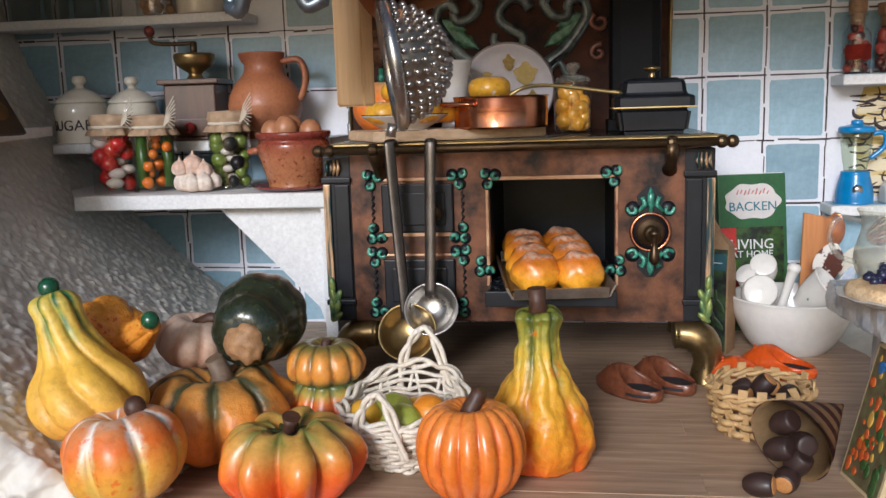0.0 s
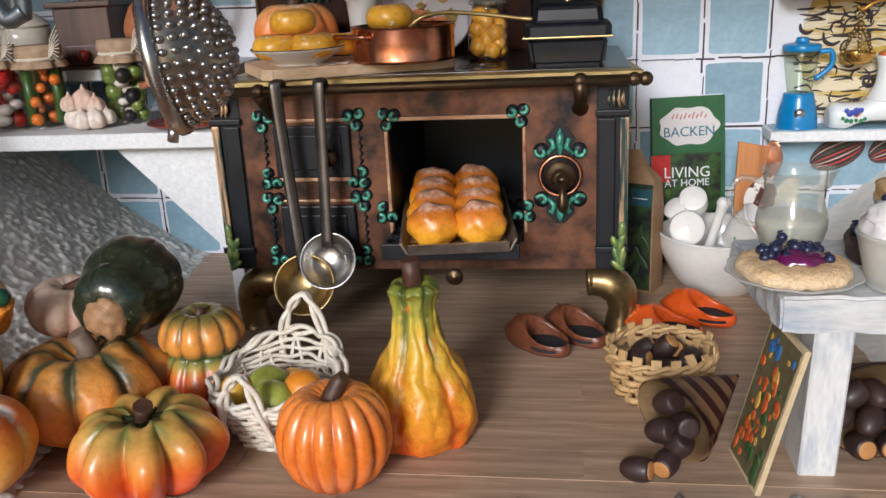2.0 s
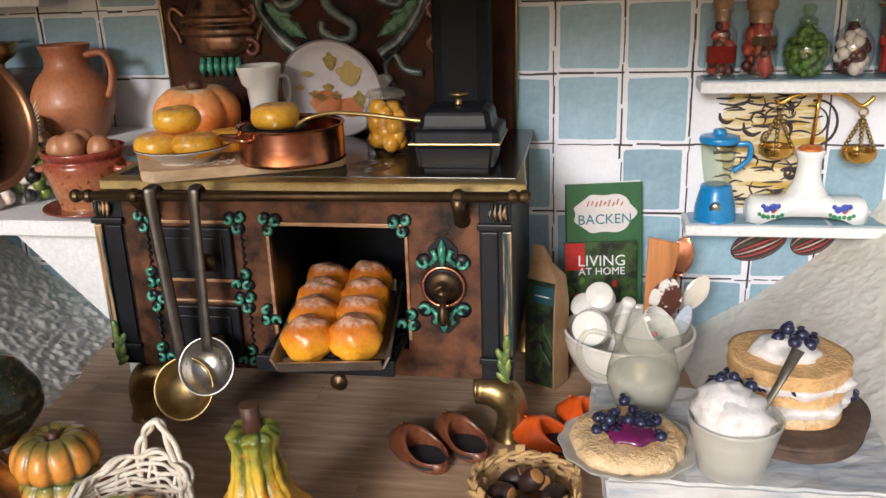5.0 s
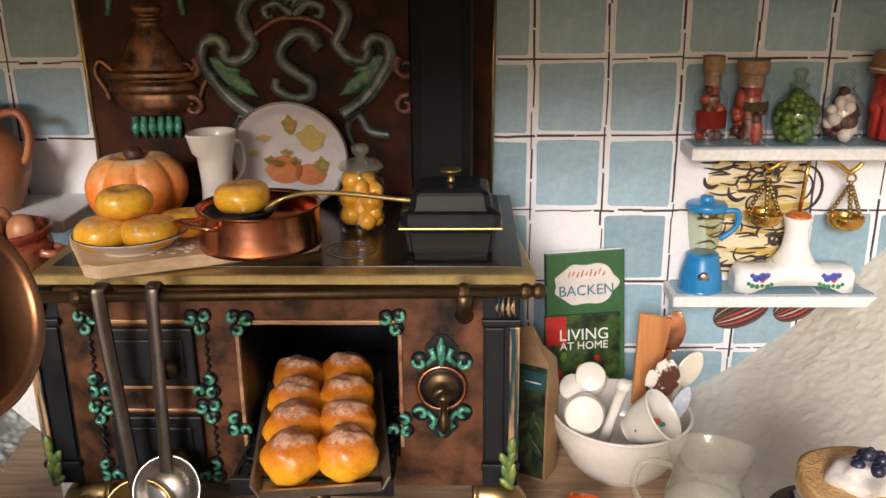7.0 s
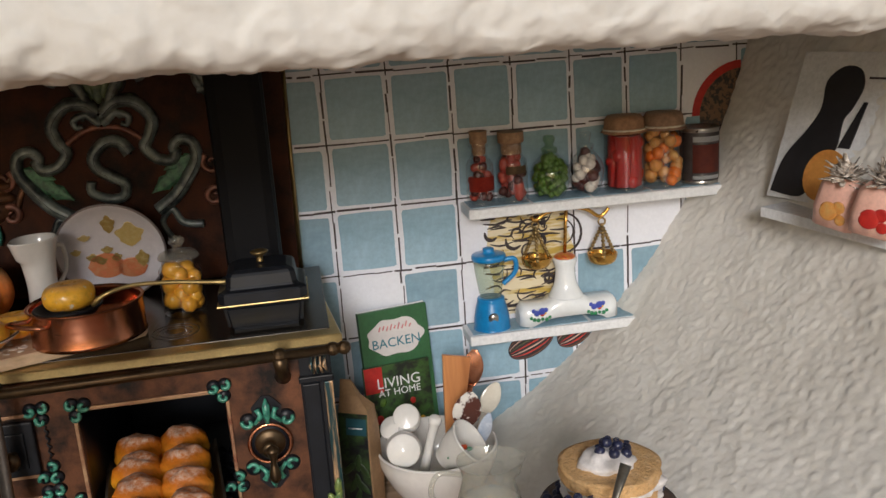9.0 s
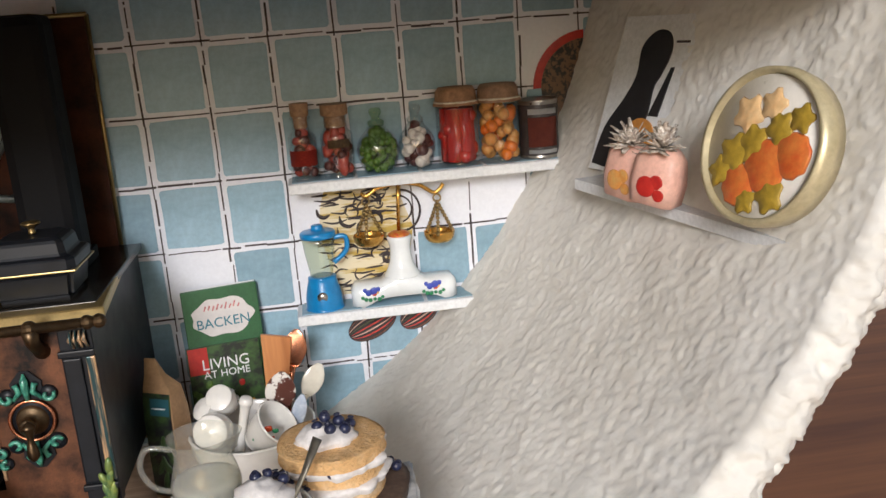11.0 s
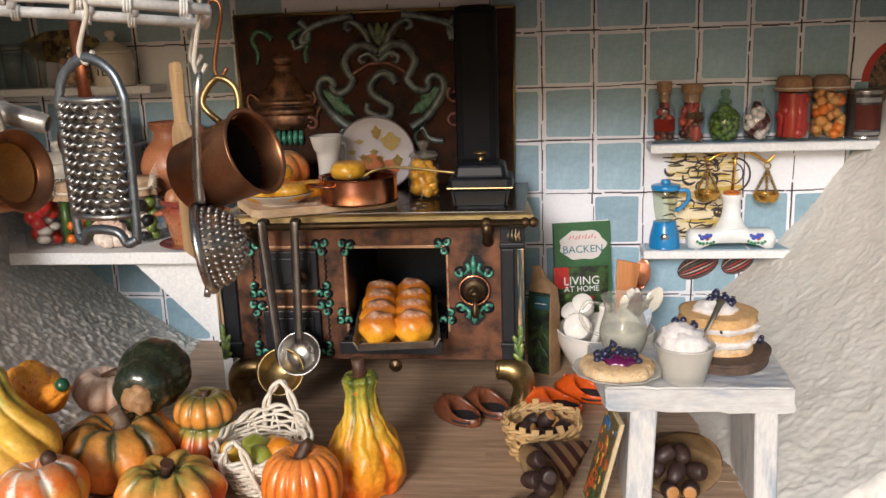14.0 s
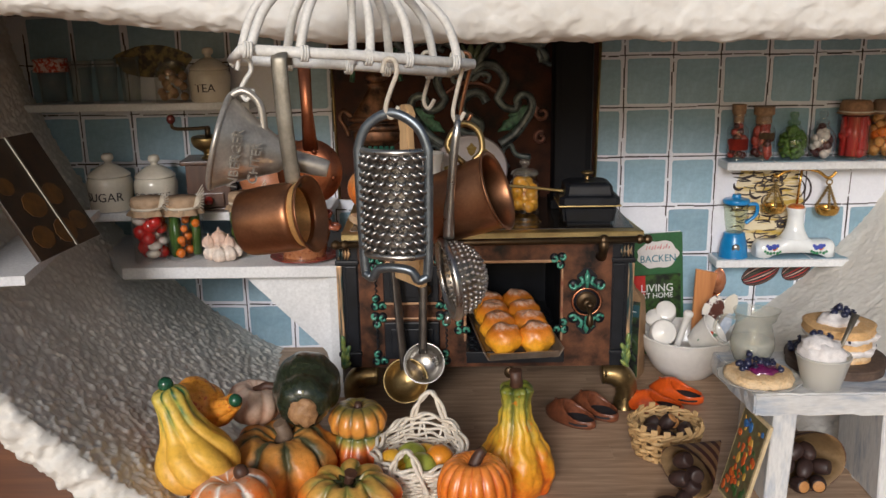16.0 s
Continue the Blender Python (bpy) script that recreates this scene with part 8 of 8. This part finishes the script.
for a in ((4.75, -3.3, .82, 80, 0, 60), (5.3, -3.0, .95, 35, 20, 40), (5.75, -3.35, .85, 85, 0, 150), (5.5, -2.7, .8, 70, 0, 10), (4.9, -2.75, .78, 60, 0, 100), (5.2, -3.55, .7, 85, 0, 20)):
    acorn(*a)
# paper cones
PAPS = mat("striped_paper", (0.42, 0.28, 0.16), (0.10, 0.035, 0.03), .6, 0, .5, .1)
nt, lk = PAPS.node_tree.nodes, PAPS.node_tree.links
wv = nt.new("ShaderNodeTexWave")
wv.bands_direction = "Y"
wv.inputs["Scale"].default_value = 95.0
tc = nt.new("ShaderNodeTexCoord")
mp = nt.new("ShaderNodeMapping")
mp.inputs["Rotation"].default_value = (radians(62), 0, radians(20))
lk.new(tc.outputs["Object"], mp.inputs[0])
lk.new(mp.outputs[0], wv.inputs["Vector"])
cr = ramp(nt, lk, wv.outputs[0], [(.46, (0.10, 0.03, 0.028)), (.52, (0.42, 0.25, 0.12))])
lk.new(cr.outputs[0], nt["Principled BSDF"].inputs["Base Color"])
PAPI = mat("brown_paper", (0.42, 0.28, 0.14), (0.32, 0.20, 0.09), .65, 0, .6, .2, .1, .01)


def cone(m, R, L, label):
    """A rolled paper cone whose mouth looks along its own +z."""
    g = thing("paper_cone", m, label, "paper cone", "paper cones")
    for nm, mm, k in (("wrapper", PAPS, 1.0), ("lining", PAPI, .97)):
        bm = bmesh.new()
        rings = []
        for j in range(11):
            t = j / 10
            rings.append([((.03 + R * t) * k * math.cos(a) * 1.02, (.03 + R * t) * k * math.sin(a) * .97, -L * (1 - t) + (.16 * R * math.cos(a - .8) if j == 10 else 0) + (0 if k == 1 else .004)) for a in [2 * math.pi * i / 40 for i in range(41)]])
        quads(bm, rings, False)
        bmesh.ops.solidify(bm, geom=bm.faces[:], thickness=.012)
        part(nm, bm, mm, g)
    return g


cone(at_cm(5.15, -5.95, .84, 97, 0, -44), .82, 1.95, "striped brown paper cone spilling acorn sweets")
for a in ((4.5, -6.6, .24, 82, 0, 66), (4.92, -6.2, .78, 70, 0, 50), (5.22, -6.3, .55, 30, 20, 20), (5.05, -5.95, 1.2, 60, 0, 40), (5.0, -6.45, .3, 100, 0, -30), (5.35, -6.1, .85, 80, 0, 10)):
    acorn(*a, .70, a[2] < .4)
cone(at_cm(8.73, -5.65, .96, 86, 0, 8), .94, 2.2, "striped brown paper cone of acorn sweets under the stool")
for a in ((8.40, -5.78, .34, 80, 0, 14), (8.92, -5.76, .36, 85, 0, -12), (8.6, -5.55, .72, 0, 60, 60), (9.1, -5.5, .74, 0, 80, -40), (8.32, -5.4, 1.15, 0, 60, 20), (8.1, -5.5, .85, 0, 70, 80), (8.75, -5.25, 1.1, 0, 80, 100)):
    acorn(*a, .70, a[2] < .4)

# painted card leaning against the stool
g = thing("painted_card", at_cm(6.36, -6.2, 0, 0, 0, 0), "small card painted with bright orange flowers, leaning on the stool", "card")
CT = Matrix.Rotation(radians(-83), 4, "Z") @ Matrix.Rotation(radians(-14), 4, "X")
bm = bmesh.new()
box(bm, -.75, .75, -.05, .05, 0, 2.7, .01)
moved(bm, CT)
part("board", bm, mat("card_cream", (0.62, 0.50, 0.30), (0.52, 0.40, 0.22), .6, 0, .4, .1), g)
rr = random.Random(5)
CARDC = [mat("dab_orange", (0.62, 0.14, 0.02), (0.5, 0.07, 0.02), .5, 0, .1, .3), mat("dab_green", (0.06, 0.14, 0.03), (0.02, 0.06, 0.02), .5, 0, .1, .3), mat("dab_blue", (0.04, 0.18, 0.45), (0.03, 0.1, 0.3), .5, 0, .1, .3), mat("dab_yellow", (0.66, 0.42, 0.08), (0.6, 0.3, 0.05), .5, 0, .1, .3)]
bm = bmesh.new()
box(bm, -.68, .68, -.062, -.05, .08, 2.62)
moved(bm, CT)
part("ground_coat", bm, mat("card_ground", (0.16, 0.17, 0.08), (0.10, 0.06, 0.03), .5, 0, .2, .2), g, "painted ground")
for k in range(60):
    x, z = rr.uniform(-.56, .56), rr.uniform(.22, 2.45)
    c = rr.choice((0, 0, 0, 1, 1, 3)) if z < 2.1 else rr.choice((2, 2, 1, 3))
    bm = bmesh.new()
    ball(bm, x, -.066, z, rr.uniform(.05, .13), 1, .12, rr.uniform(.6, 1.6), 8, .3, k)
    moved(bm, CT)
    part("paint_dab", bm, CARDC[c], g)

# on the stool
ZT = 3.43
g = thing("glass_jug", at_cm(7.35, -4.15, ZT, 0, 0, 0), "small clear glass jug half full of pale lemonade", "jug")
q = soft([(.44, .03), (.5, .1), (.62, .45), (.62, .7), (.54, 1.0), (.5, 1.2), (.53, 1.4), (.60, 1.56)], 4)
bm = bmesh.new()
lathe(bm, [(.02, .02)] + q, 36, lambda th, z: 1 + (.28 * max(0, math.cos(th)) ** 8 if z > 1.25 else 0), True, False)
bmesh.ops.solidify(bm, geom=bm.faces[:], thickness=.04)
part("vessel", bm, mat_glass("jug_glass", (.84, .84, .78), .03, .15), g).visible_shadow = False
bm = bmesh.new()
lathe(bm, soft([(.02, .06), (.40, .07), (.46, .14), (.57, .45), (.57, .7), (.02, .72)], 3), 32)
part("lemonade", bm, mat_glass("lemonade", (.80, .79, .70), .05, .34), g, "cloudy lemonade")
bm = bmesh.new()
tube(bm, soft([(-.5, 0, 1.32), (-.95, 0, 1.4), (-1.12, 0, 1.05), (-.95, 0, .65), (-.6, 0, .5)], 6), .055, 8)
part("handle", bm, mat_glass("handle_glass", (.88, .88, .84), .05, .10), g, "clear glass handle")
g = thing("pie_plate", at_cm(7.05, -5.75, ZT), "glass plate with a small blueberry pancake", "plate")
bm = bmesh.new()
lathe(bm, soft([(.02, 0), (.6, 0), (1.02, .14), (1.1, .2), (1.02, .2), (.6, .06), (.02, .05)], 4), 60, lambda th, z: 1 + (.025 * math.cos(12 * th) if z > .12 else 0))
part("plate", bm, mat_glass("grey_glass", (.84, .83, .78), .06, .42), g)
bm = bmesh.new()
lathe(bm, soft([(.02, .1), (.78, .1), (.92, .2), (.88, .32), (.7, .40), (.02, .40)], 4), 60, lambda th, z: 1 + .03 * math.sin(5 * th) + .015 * math.sin(13 * th))
rough_up(bm, .035, .22, 6)
CAKE = mat_grad("cake_crumb", 0, .5, [(0, (0.70, 0.42, 0.18)), (.35, (0.80, 0.62, 0.40)), (.65, (0.80, 0.58, 0.33)), (1, (0.72, 0.44, 0.19))], .7, .4, .22, .7, 0, .03, .06)
part("pancake", bm, CAKE, g)
BERRY = mat("blueberry", (0.025, 0.032, 0.085), (0.015, 0.016, 0.04), .35, 0, .12, .2, .05, .006, None, .2)
JAM = mat("berry_jam", (0.16, 0.008, 0.09), (0.08, 0.005, 0.05), .1, 0, .3, .1, .1, .01, None, .8)
CREAMM = mat("whipped_cream", (0.82, 0.79, 0.77), (0.76, 0.72, 0.70), .55, 0, .3, .3, .1, .02)
bm = bmesh.new()
ball(bm, .05, -.1, .40, .42, 1, .9, .4, 20, .35, 3)
part("jam", bm, JAM, g, "shiny berry jam")
rr = random.Random(8)
BM = bmesh.new()
ball(BM, 0, 0, 0, .10, 1, 1, .92, 12)
tube(BM, [(.045 * math.cos(k * .785), .045 * math.sin(k * .785), .11) for k in range(8)], .015, 4, True)
BERRYME = mesh_of("blueberry", BM, BERRY)


def berries(parent, spots):
    for k, (x, y, z) in enumerate(spots):
        o = new("blueberry", BERRYME)
        o.parent = parent
        o.matrix_local = at_cm(x, y, z, rr.uniform(-40, 40), rr.uniform(-40, 40), 0, rr.uniform(.85, 1.15))


berries(g, [(rr.gauss(0, .26), rr.gauss(.02, .24), .44 + .045 * (k % 3)) for k in range(16)] + [(-.5, -.1, .45), (.5, -.2, .45), (.45, .3, .45), (-.4, .3, .45), (0, 0, .60)])

g = thing("cream_bowl", at_cm(8.62, -6.05, ZT), "small frosted glass bowl of whipped cream with a spoon", "bowl")
bm = bmesh.new()
lathe(bm, soft([(.02, .02), (.46, .02), (.5, .1), (.58, .4), (.68, .8), (.72, .92), (.67, .92), (.54, .4), (.46, .16), (.02, .14)], 4), 40)
part("bowl", bm, mat_glass("frosted_glass", (.86, .86, .82), .08, .38), g)
bm = bmesh.new()
lathe(bm, soft([(.02, .16), (.42, .18), (.5, .4), (.6, .8), (.02, .95)], 3), 32)
ball(bm, -.05, 0, .95, .6, 1, 1, .62, 24, .3, 5)
ball(bm, -.15, .05, 1.2, .4, 1, 1, .6, 20, .3, 9)
part("cream", bm, CREAMM, g, "whipped cream")
bm = bmesh.new()
tube(bm, [(.3, -.1, .95), (.6, .1, 1.45), (.88, .3, 1.95)], [.06, .07, .12], 8, False, .45)
part("spoon", bm, STRAP, g, "old metal spoon handle")
berries(g, [(-.2, .3, 1.4), (.0, .35, 1.42), (.25, .3, 1.3)])

BARK = mat("bark_slice", (0.13, 0.085, 0.06), (0.06, 0.035, 0.025), .7, 0, .25, .5, .08, .02)
g = thing("wood_slice", at_cm(9.65, -4.4, ZT), "dark round wooden slice as a cake stand", "cake stand")
bm = bmesh.new()
lathe(bm, soft([(.02, 0), (1.25, 0), (1.36, .06), (1.38, .2), (1.3, .27), (.02, .27)], 3), 48, lambda th, z: 1 + .03 * math.sin(4 * th))
part("slice", bm, BARK, g)
g = thing("layer_cake", at_cm(9.72, -4.4, ZT + .27), "three-layer sponge cake with cream and blueberries", "cake")
for k, (z, r, cx) in enumerate(((0, .82, .05), (.38, .86, .02), (.76, .96, -.04))):
    bm = bmesh.new()
    lathe(bm, soft([(.02, .0), (r * .95, .0), (r, .06), (r, .18), (r * .94, .24), (.02, .25)], 3), 44, lambda th, zz: 1 + .02 * math.sin(5 * th + k), True, True, (cx, 0, z))
    part("sponge", bm, CAKE, g)
for z in (.24, .62):
    bm = bmesh.new()
    lathe(bm, soft([(.02, -.02), (.82, -.02), (.95, .06), (.90, .18), (.02, .18)], 3), 72, lambda th, zz: 1 + .05 * math.sin(7 * th + z * 9) + .035 * math.sin(13 * th + z * 4) + .02 * math.sin(23 * th), True, True, (0, 0, z - .01))
    part("cream_layer", bm, CREAMM, g, "white cream layer")
    berries(g, [((.84 + rr.uniform(-.06, .05)) * math.cos(a), (.84 + rr.uniform(-.06, .05)) * math.sin(a), z + rr.uniform(.04, .13)) for a in [-3.0 + .33 * k + rr.uniform(-.14, .14) for k in range(5)] + [-.3 + z, .1]])
bm = bmesh.new()
ball(bm, -.1, -.05, 1.06, .52, 1.05, .95, .45, 24, .3, 4)
part("cream_top", bm, CREAMM, g, "cream on top")
berries(g, [(-.25, -.1, 1.30), (-.02, -.25, 1.29), (.14, .0, 1.32), (-.1, .12, 1.36), (-.1, -.05, 1.45), (.24, -.2, 1.24), (.34, .08, 1.2)])
berr = thing("berry_heap", at_cm(8.75, -4.0, ZT + .27), "few blueberries on the wooden slice", "blueberries")
berries(berr, [(0, 0, .1), (.22, .1, .1), (-.18, .12, .1), (.05, .25, .1), (-.25, -.1, .1), (.12, .12, .28), (2.0, .1, .1), (2.1, -.1, .1)])

# ---- bowl of kitchen tools, books and seed bag by the wall ----
g = thing("tool_bowl", at_cm(7.45, 3.4, 0), "white china bowl full of small china jugs and spoons", "bowl")
bm = bmesh.new()
lathe(bm, soft([(.02, .05), (.85, .05), (.9, .0), (1.0, .05), (1.3, .4), (1.62, 1.05), (1.7, 1.5), (1.72, 1.58), (1.64, 1.58), (1.5, 1.05), (1.2, .5), (.02, .35)], 4), 48)
part("bowl", bm, PORCELAIN, g)
OLIVEW = mat_wood("olive_wood", (0.60, 0.27, 0.10), (0.34, 0.12, 0.04), .35, "Z", .25, .3)
bm = bmesh.new()
prism(bm, [(-.22, 1.3), (.28, 1.3), (.46, 3.75), (-.38, 3.85)], -.07, .07, "XZ")
bmesh.ops.bevel(bm, geom=bm.edges[:], offset=.02, segments=1, affect="EDGES")
moved(bm, Matrix.Translation((.5, .85, 0)) @ Matrix.Rotation(radians(5), 4, "Y"))
part("wooden_spatula", bm, OLIVEW, g, "striped olive wood spatula")


def spoon(parent, x, y, z, ax, ay, m, k=1.0, label="", wide=.30, tall=.5):
    """A thin handle and a hollow, leaf-shaped bowl."""
    bm = bmesh.new()
    tube(bm, [(0, 0, -1.6), (0, 0, 0), (0, .02, .35)], [.07, .055, .09], 8)
    rows = []
    for i in range(13):
        t = i / 12
        w = wide * math.sin(math.pi * (.06 + .9 * t)) ** .7
        rows.append([(w * math.cos(a), -.16 * math.sin(a) * math.sin(math.pi * t) + (.05 if j > 8 else 0) * math.sin(a), .3 + 2 * tall * t) for j, a in enumerate([-math.pi + 2 * math.pi * q / 16 for q in range(16)])])
    rows = [[(p[0], p[1] if p[1] > 0 else p[1] * .35, p[2]) for p in r] for r in rows]
    quads(bm, rows, True, True, True)
    moved(bm, Matrix.Translation((x, y, z)) @ Matrix.Rotation(radians(ay), 4, "Y") @ Matrix.Rotation(radians(ax), 4, "X") @ Matrix.Diagonal((k, k, k, 1)))
    part("spoon", bm, m, parent, label)


CHOCP = mat("painted_spoon", (0.76, 0.72, 0.66), (0.10, 0.035, 0.025), .3, 0, .45, .05, .1, .003, None, .3, (.50, .53))
spoon(g, 1.15, .8, 2.45, -8, 12, COPPER, 1.1, "copper spoon")
spoon(g, 1.35, .45, 1.75, -10, 30, CREAM, 1.0, "cream china spoon")
spoon(g, .72, -.1, 1.65, 10, 10, CHOCP, 1.15, "brown and white painted spoon", .36, .52)
spoon(g, 1.1, -.35, 1.25, 6, 16, mat("blue_rim_china", (0.62, 0.66, 0.72), (0.34, 0.42, 0.56), .25, 0, .3, .05), 1.0, "blue-rimmed china spoon", .2, .5)


def china(kind, prof, x, y, z, rx, ry, label):
    bm = bmesh.new()
    lathe(bm, soft(prof, 4), 32)
    moved(bm, Matrix.Translation((x, y, z)) @ Matrix.Rotation(radians(ry), 4, "Y") @ Matrix.Rotation(radians(rx), 4, "X"))
    return part(kind, bm, PORCELAIN, g, label)


POT = [(.02, -.38), (.36, -.38), (.47, -.2), (.5, .1), (.42, .32), (.40, .38), (.44, .42), (.02, .5)]
china("china_jar", POT, -.98, -.35, 1.72, 68, -18, "round white china jar")
china("china_jar", [(a * .8, b * .9) for a, b in POT], -.75, .35, 2.25, 50, -12, "small white china jar with a lid")
china("china_jar", [(a * .7, b * .8) for a, b in POT], -1.1, .25, 2.0, 30, -40, "small white china jar with a lid")
china("china_cup", [(.02, -.5), (.3, -.5), (.34, -.42), (.5, -.1), (.62, .4), (.66, .5), (.6, .5), (.46, -.05), (.02, -.3)], .42, -.85, 1.72, 20, 48, "white china cup painted with flowers")
china("pestle", [(.02, -1.0), (.15, -.95), (.12, -.2), (.14, .5), (.19, .68), (.15, .82), (.02, .86)], -.22, -.25, 1.75, 6, 14, "white china pestle")
for dx, dz, c, r in ((.30, 1.9, 1, .10), (.52, 2.02, 1, .11), (.15, 1.75, 2, .07), (.70, 1.92, 2, .08), (.44, 1.82, 3, .07), (.6, 1.75, 1, .06)):
    bm = bmesh.new()
    ball(bm, dx, -1.33 + .25 * abs(dx - .45), dz, r, 1, .25, .8, 8, .3, dx)
    part("painted_flower", bm, FB[c], g)

GREEN = mat("book_green", (0.03, 0.12, 0.04), (0.02, 0.09, 0.03), .5, 0, .6, .1, .1, .002)
g = thing("baking_book", at_cm(6.8, 5.6, 2.05, -8, 0, 12), "small green baking book with a pale cloud title", "book", "books")
bm = bmesh.new()
box(bm, -1.08, 1.08, -.12, .12, -1.9, 2.85, .03)
part("cover", bm, GREEN, g)
bm = bmesh.new()
box(bm, -1.05, 1.06, .02, .1, 2.82, 2.88)
part("page_block", bm, WHITE, g)
bm = bmesh.new()
pts = [(.88 * math.cos(t) * (1 + .06 * math.cos(7 * t)), 2.0 + .56 * math.sin(t) * (1 + .08 * math.cos(6 * t))) for t in [k * math.pi / 28 for k in range(56)]]
prism(bm, pts, -.145, -.11, "XZ")
part("cloud", bm, mat("cloud_pale", (0.66, 0.62, 0.60), (0.60, 0.58, 0.57), .5, 0, .4, .05), g, "pale cloud")
bm = lettering("BACKEN", .40, .008)
moved(bm, Matrix.Translation((0, -.155, 1.83)))
part("title", bm, mat("teal_ink", (0.02, 0.18, 0.24), (0.02, 0.14, 0.2), .5, 0, .3, 0), g, "teal title letters")
bm = bmesh.new()
for k in range(9):
    tube(bm, [(-.5 + k * .12, -.15, 2.22 + .02 * math.sin(k * 2)), (-.44 + k * .12, -.15, 2.36 + .05 * math.sin(k * 3))], .022, 4)
part("text_bar", bm, mat("pink_ink", (0.66, 0.25, 0.25), (0.6, 0.2, 0.2), .5, 0, .3, 0), g, "pink script line")
g = thing("magazine", at_cm(6.72, 5.22, .95, -8, 0, 9), "small garden magazine with green and red cover", "magazine", "books")
bm = bmesh.new()
box(bm, -1.03, 1.03, -.05, .05, -.85, 2.35, .01)
COV = mat("cover_garden", (0.035, 0.09, 0.015), (0.006, 0.010, 0.006), .4, 0, .3, .1, .1, .003, None, .3, (.4, .6))
part("cover", bm, COV, g)
bm = bmesh.new()
box(bm, -1.0, -.45, -.062, -.05, 1.55, 2.33)
part("red_corner", bm, REDV, g, "red cover corner")
for txt, sz, z in (("LIVING", .44, 1.80), ("AT HOME", .30, 1.50)):
    bm = lettering(txt, sz, .006)
    moved(bm, Matrix.Translation((.03, -.075, z)))
    part("title", bm, WHITE, g, "white title letters")
rr2 = random.Random(3)
for k in range(16):
    bm = bmesh.new()
    ball(bm, rr2.uniform(-.95, .95), -.055, rr2.uniform(-.2, 1.25), rr2.uniform(.06, .13), 1, .1, 1.2, 8, .3, k)
    part("printed_spot", bm, (REDV, WHITE, HERB, HERB, LEMON)[k % 5], g)
g = thing("seed_bag", at_cm(5.3, 3.2, 0, 0, 0, -28, .96), "brown paper bag with a dark printed seed picture", "paper bag")
bm = bmesh.new()
rows = []
for z, x0, x1, d in ((0, -.46, .46, .40), (1.2, -.47, .47, .40), (2.5, -.46, .46, .37), (3.25, -.45, .44, .26), (3.6, -.44, .12, .10), (4.05, -.42, -.1, .03)):
    rows.append([(x, y + .02 * math.sin(z * 3 + x), z) for x, y in ((x0, -d), ((x0 + x1) / 2, -d * 1.04), (x1, -d), (x1 * 1.03, 0), (x1, d), ((x0 + x1) / 2, d), (x0, d))])
quads(bm, rows, True, True, True, False)
part("bag", bm, mat("brown_bag", (0.33, 0.20, 0.10), (0.24, 0.14, 0.065), .65, 0, .5, .3, .1, .012), g)
bm = bmesh.new()
rows = [[(-.44, -y, z), (.43, -y, z), (.43, -y + .02, z), (-.44, -y + .02, z)] for y, z in ((.428, .1), (.43, 1.2), (.405, 2.5), (.31, 3.15))]
quads(bm, rows, True, True, True, False)
part("printed_picture", bm, mat("seed_print", (0.035, 0.07, 0.02), (0.008, 0.008, 0.012), .45, 0, .5, .1, .1, .003, None, .1, (.45, .62)), g, "dark green seed print")
bm = bmesh.new()
rows = [[(-.2, -y, z), (.41, -y, z), (.41, -y + .01, z), (-.2, -y + .01, z)] for y, z in ((.415, 2.55), (.35, 3.02))]
quads(bm, rows, True, True, True, False)
part("printed_label", bm, mat("label_teal", (0.02, 0.09, 0.11), (0.015, 0.06, 0.08), .45, 0, .4, .05), g, "teal printed label")
bm = bmesh.new()
tube(bm, [(-.12, -.405, 2.76), (.3, -.405, 2.76)], .05, 4, False, .3)
part("text_bar", bm, WHITE, g, "pale line of lettering")
PRINTLEAF = mat("printed_leaf", (0.035, 0.075, 0.02), (0.015, 0.03, 0.01), .45, 0, .2, .1)
for k, (x, z, a) in enumerate(((-.1, 1.0, .5), (.05, 1.1, -.2), (.2, .95, -.7), (-.2, 1.5, .8), (.1, 1.7, .1), (.25, 1.5, -.6), (0, .6, .3))):
    bm = bmesh.new()
    ball(bm, 0, 0, 0, .28, .35, .06, 1, 10)
    moved(bm, Matrix.Translation((x, -.44, z)) @ Matrix.Rotation(a, 4, "Y"))
    part("printed_leaf", bm, PRINTLEAF, g)
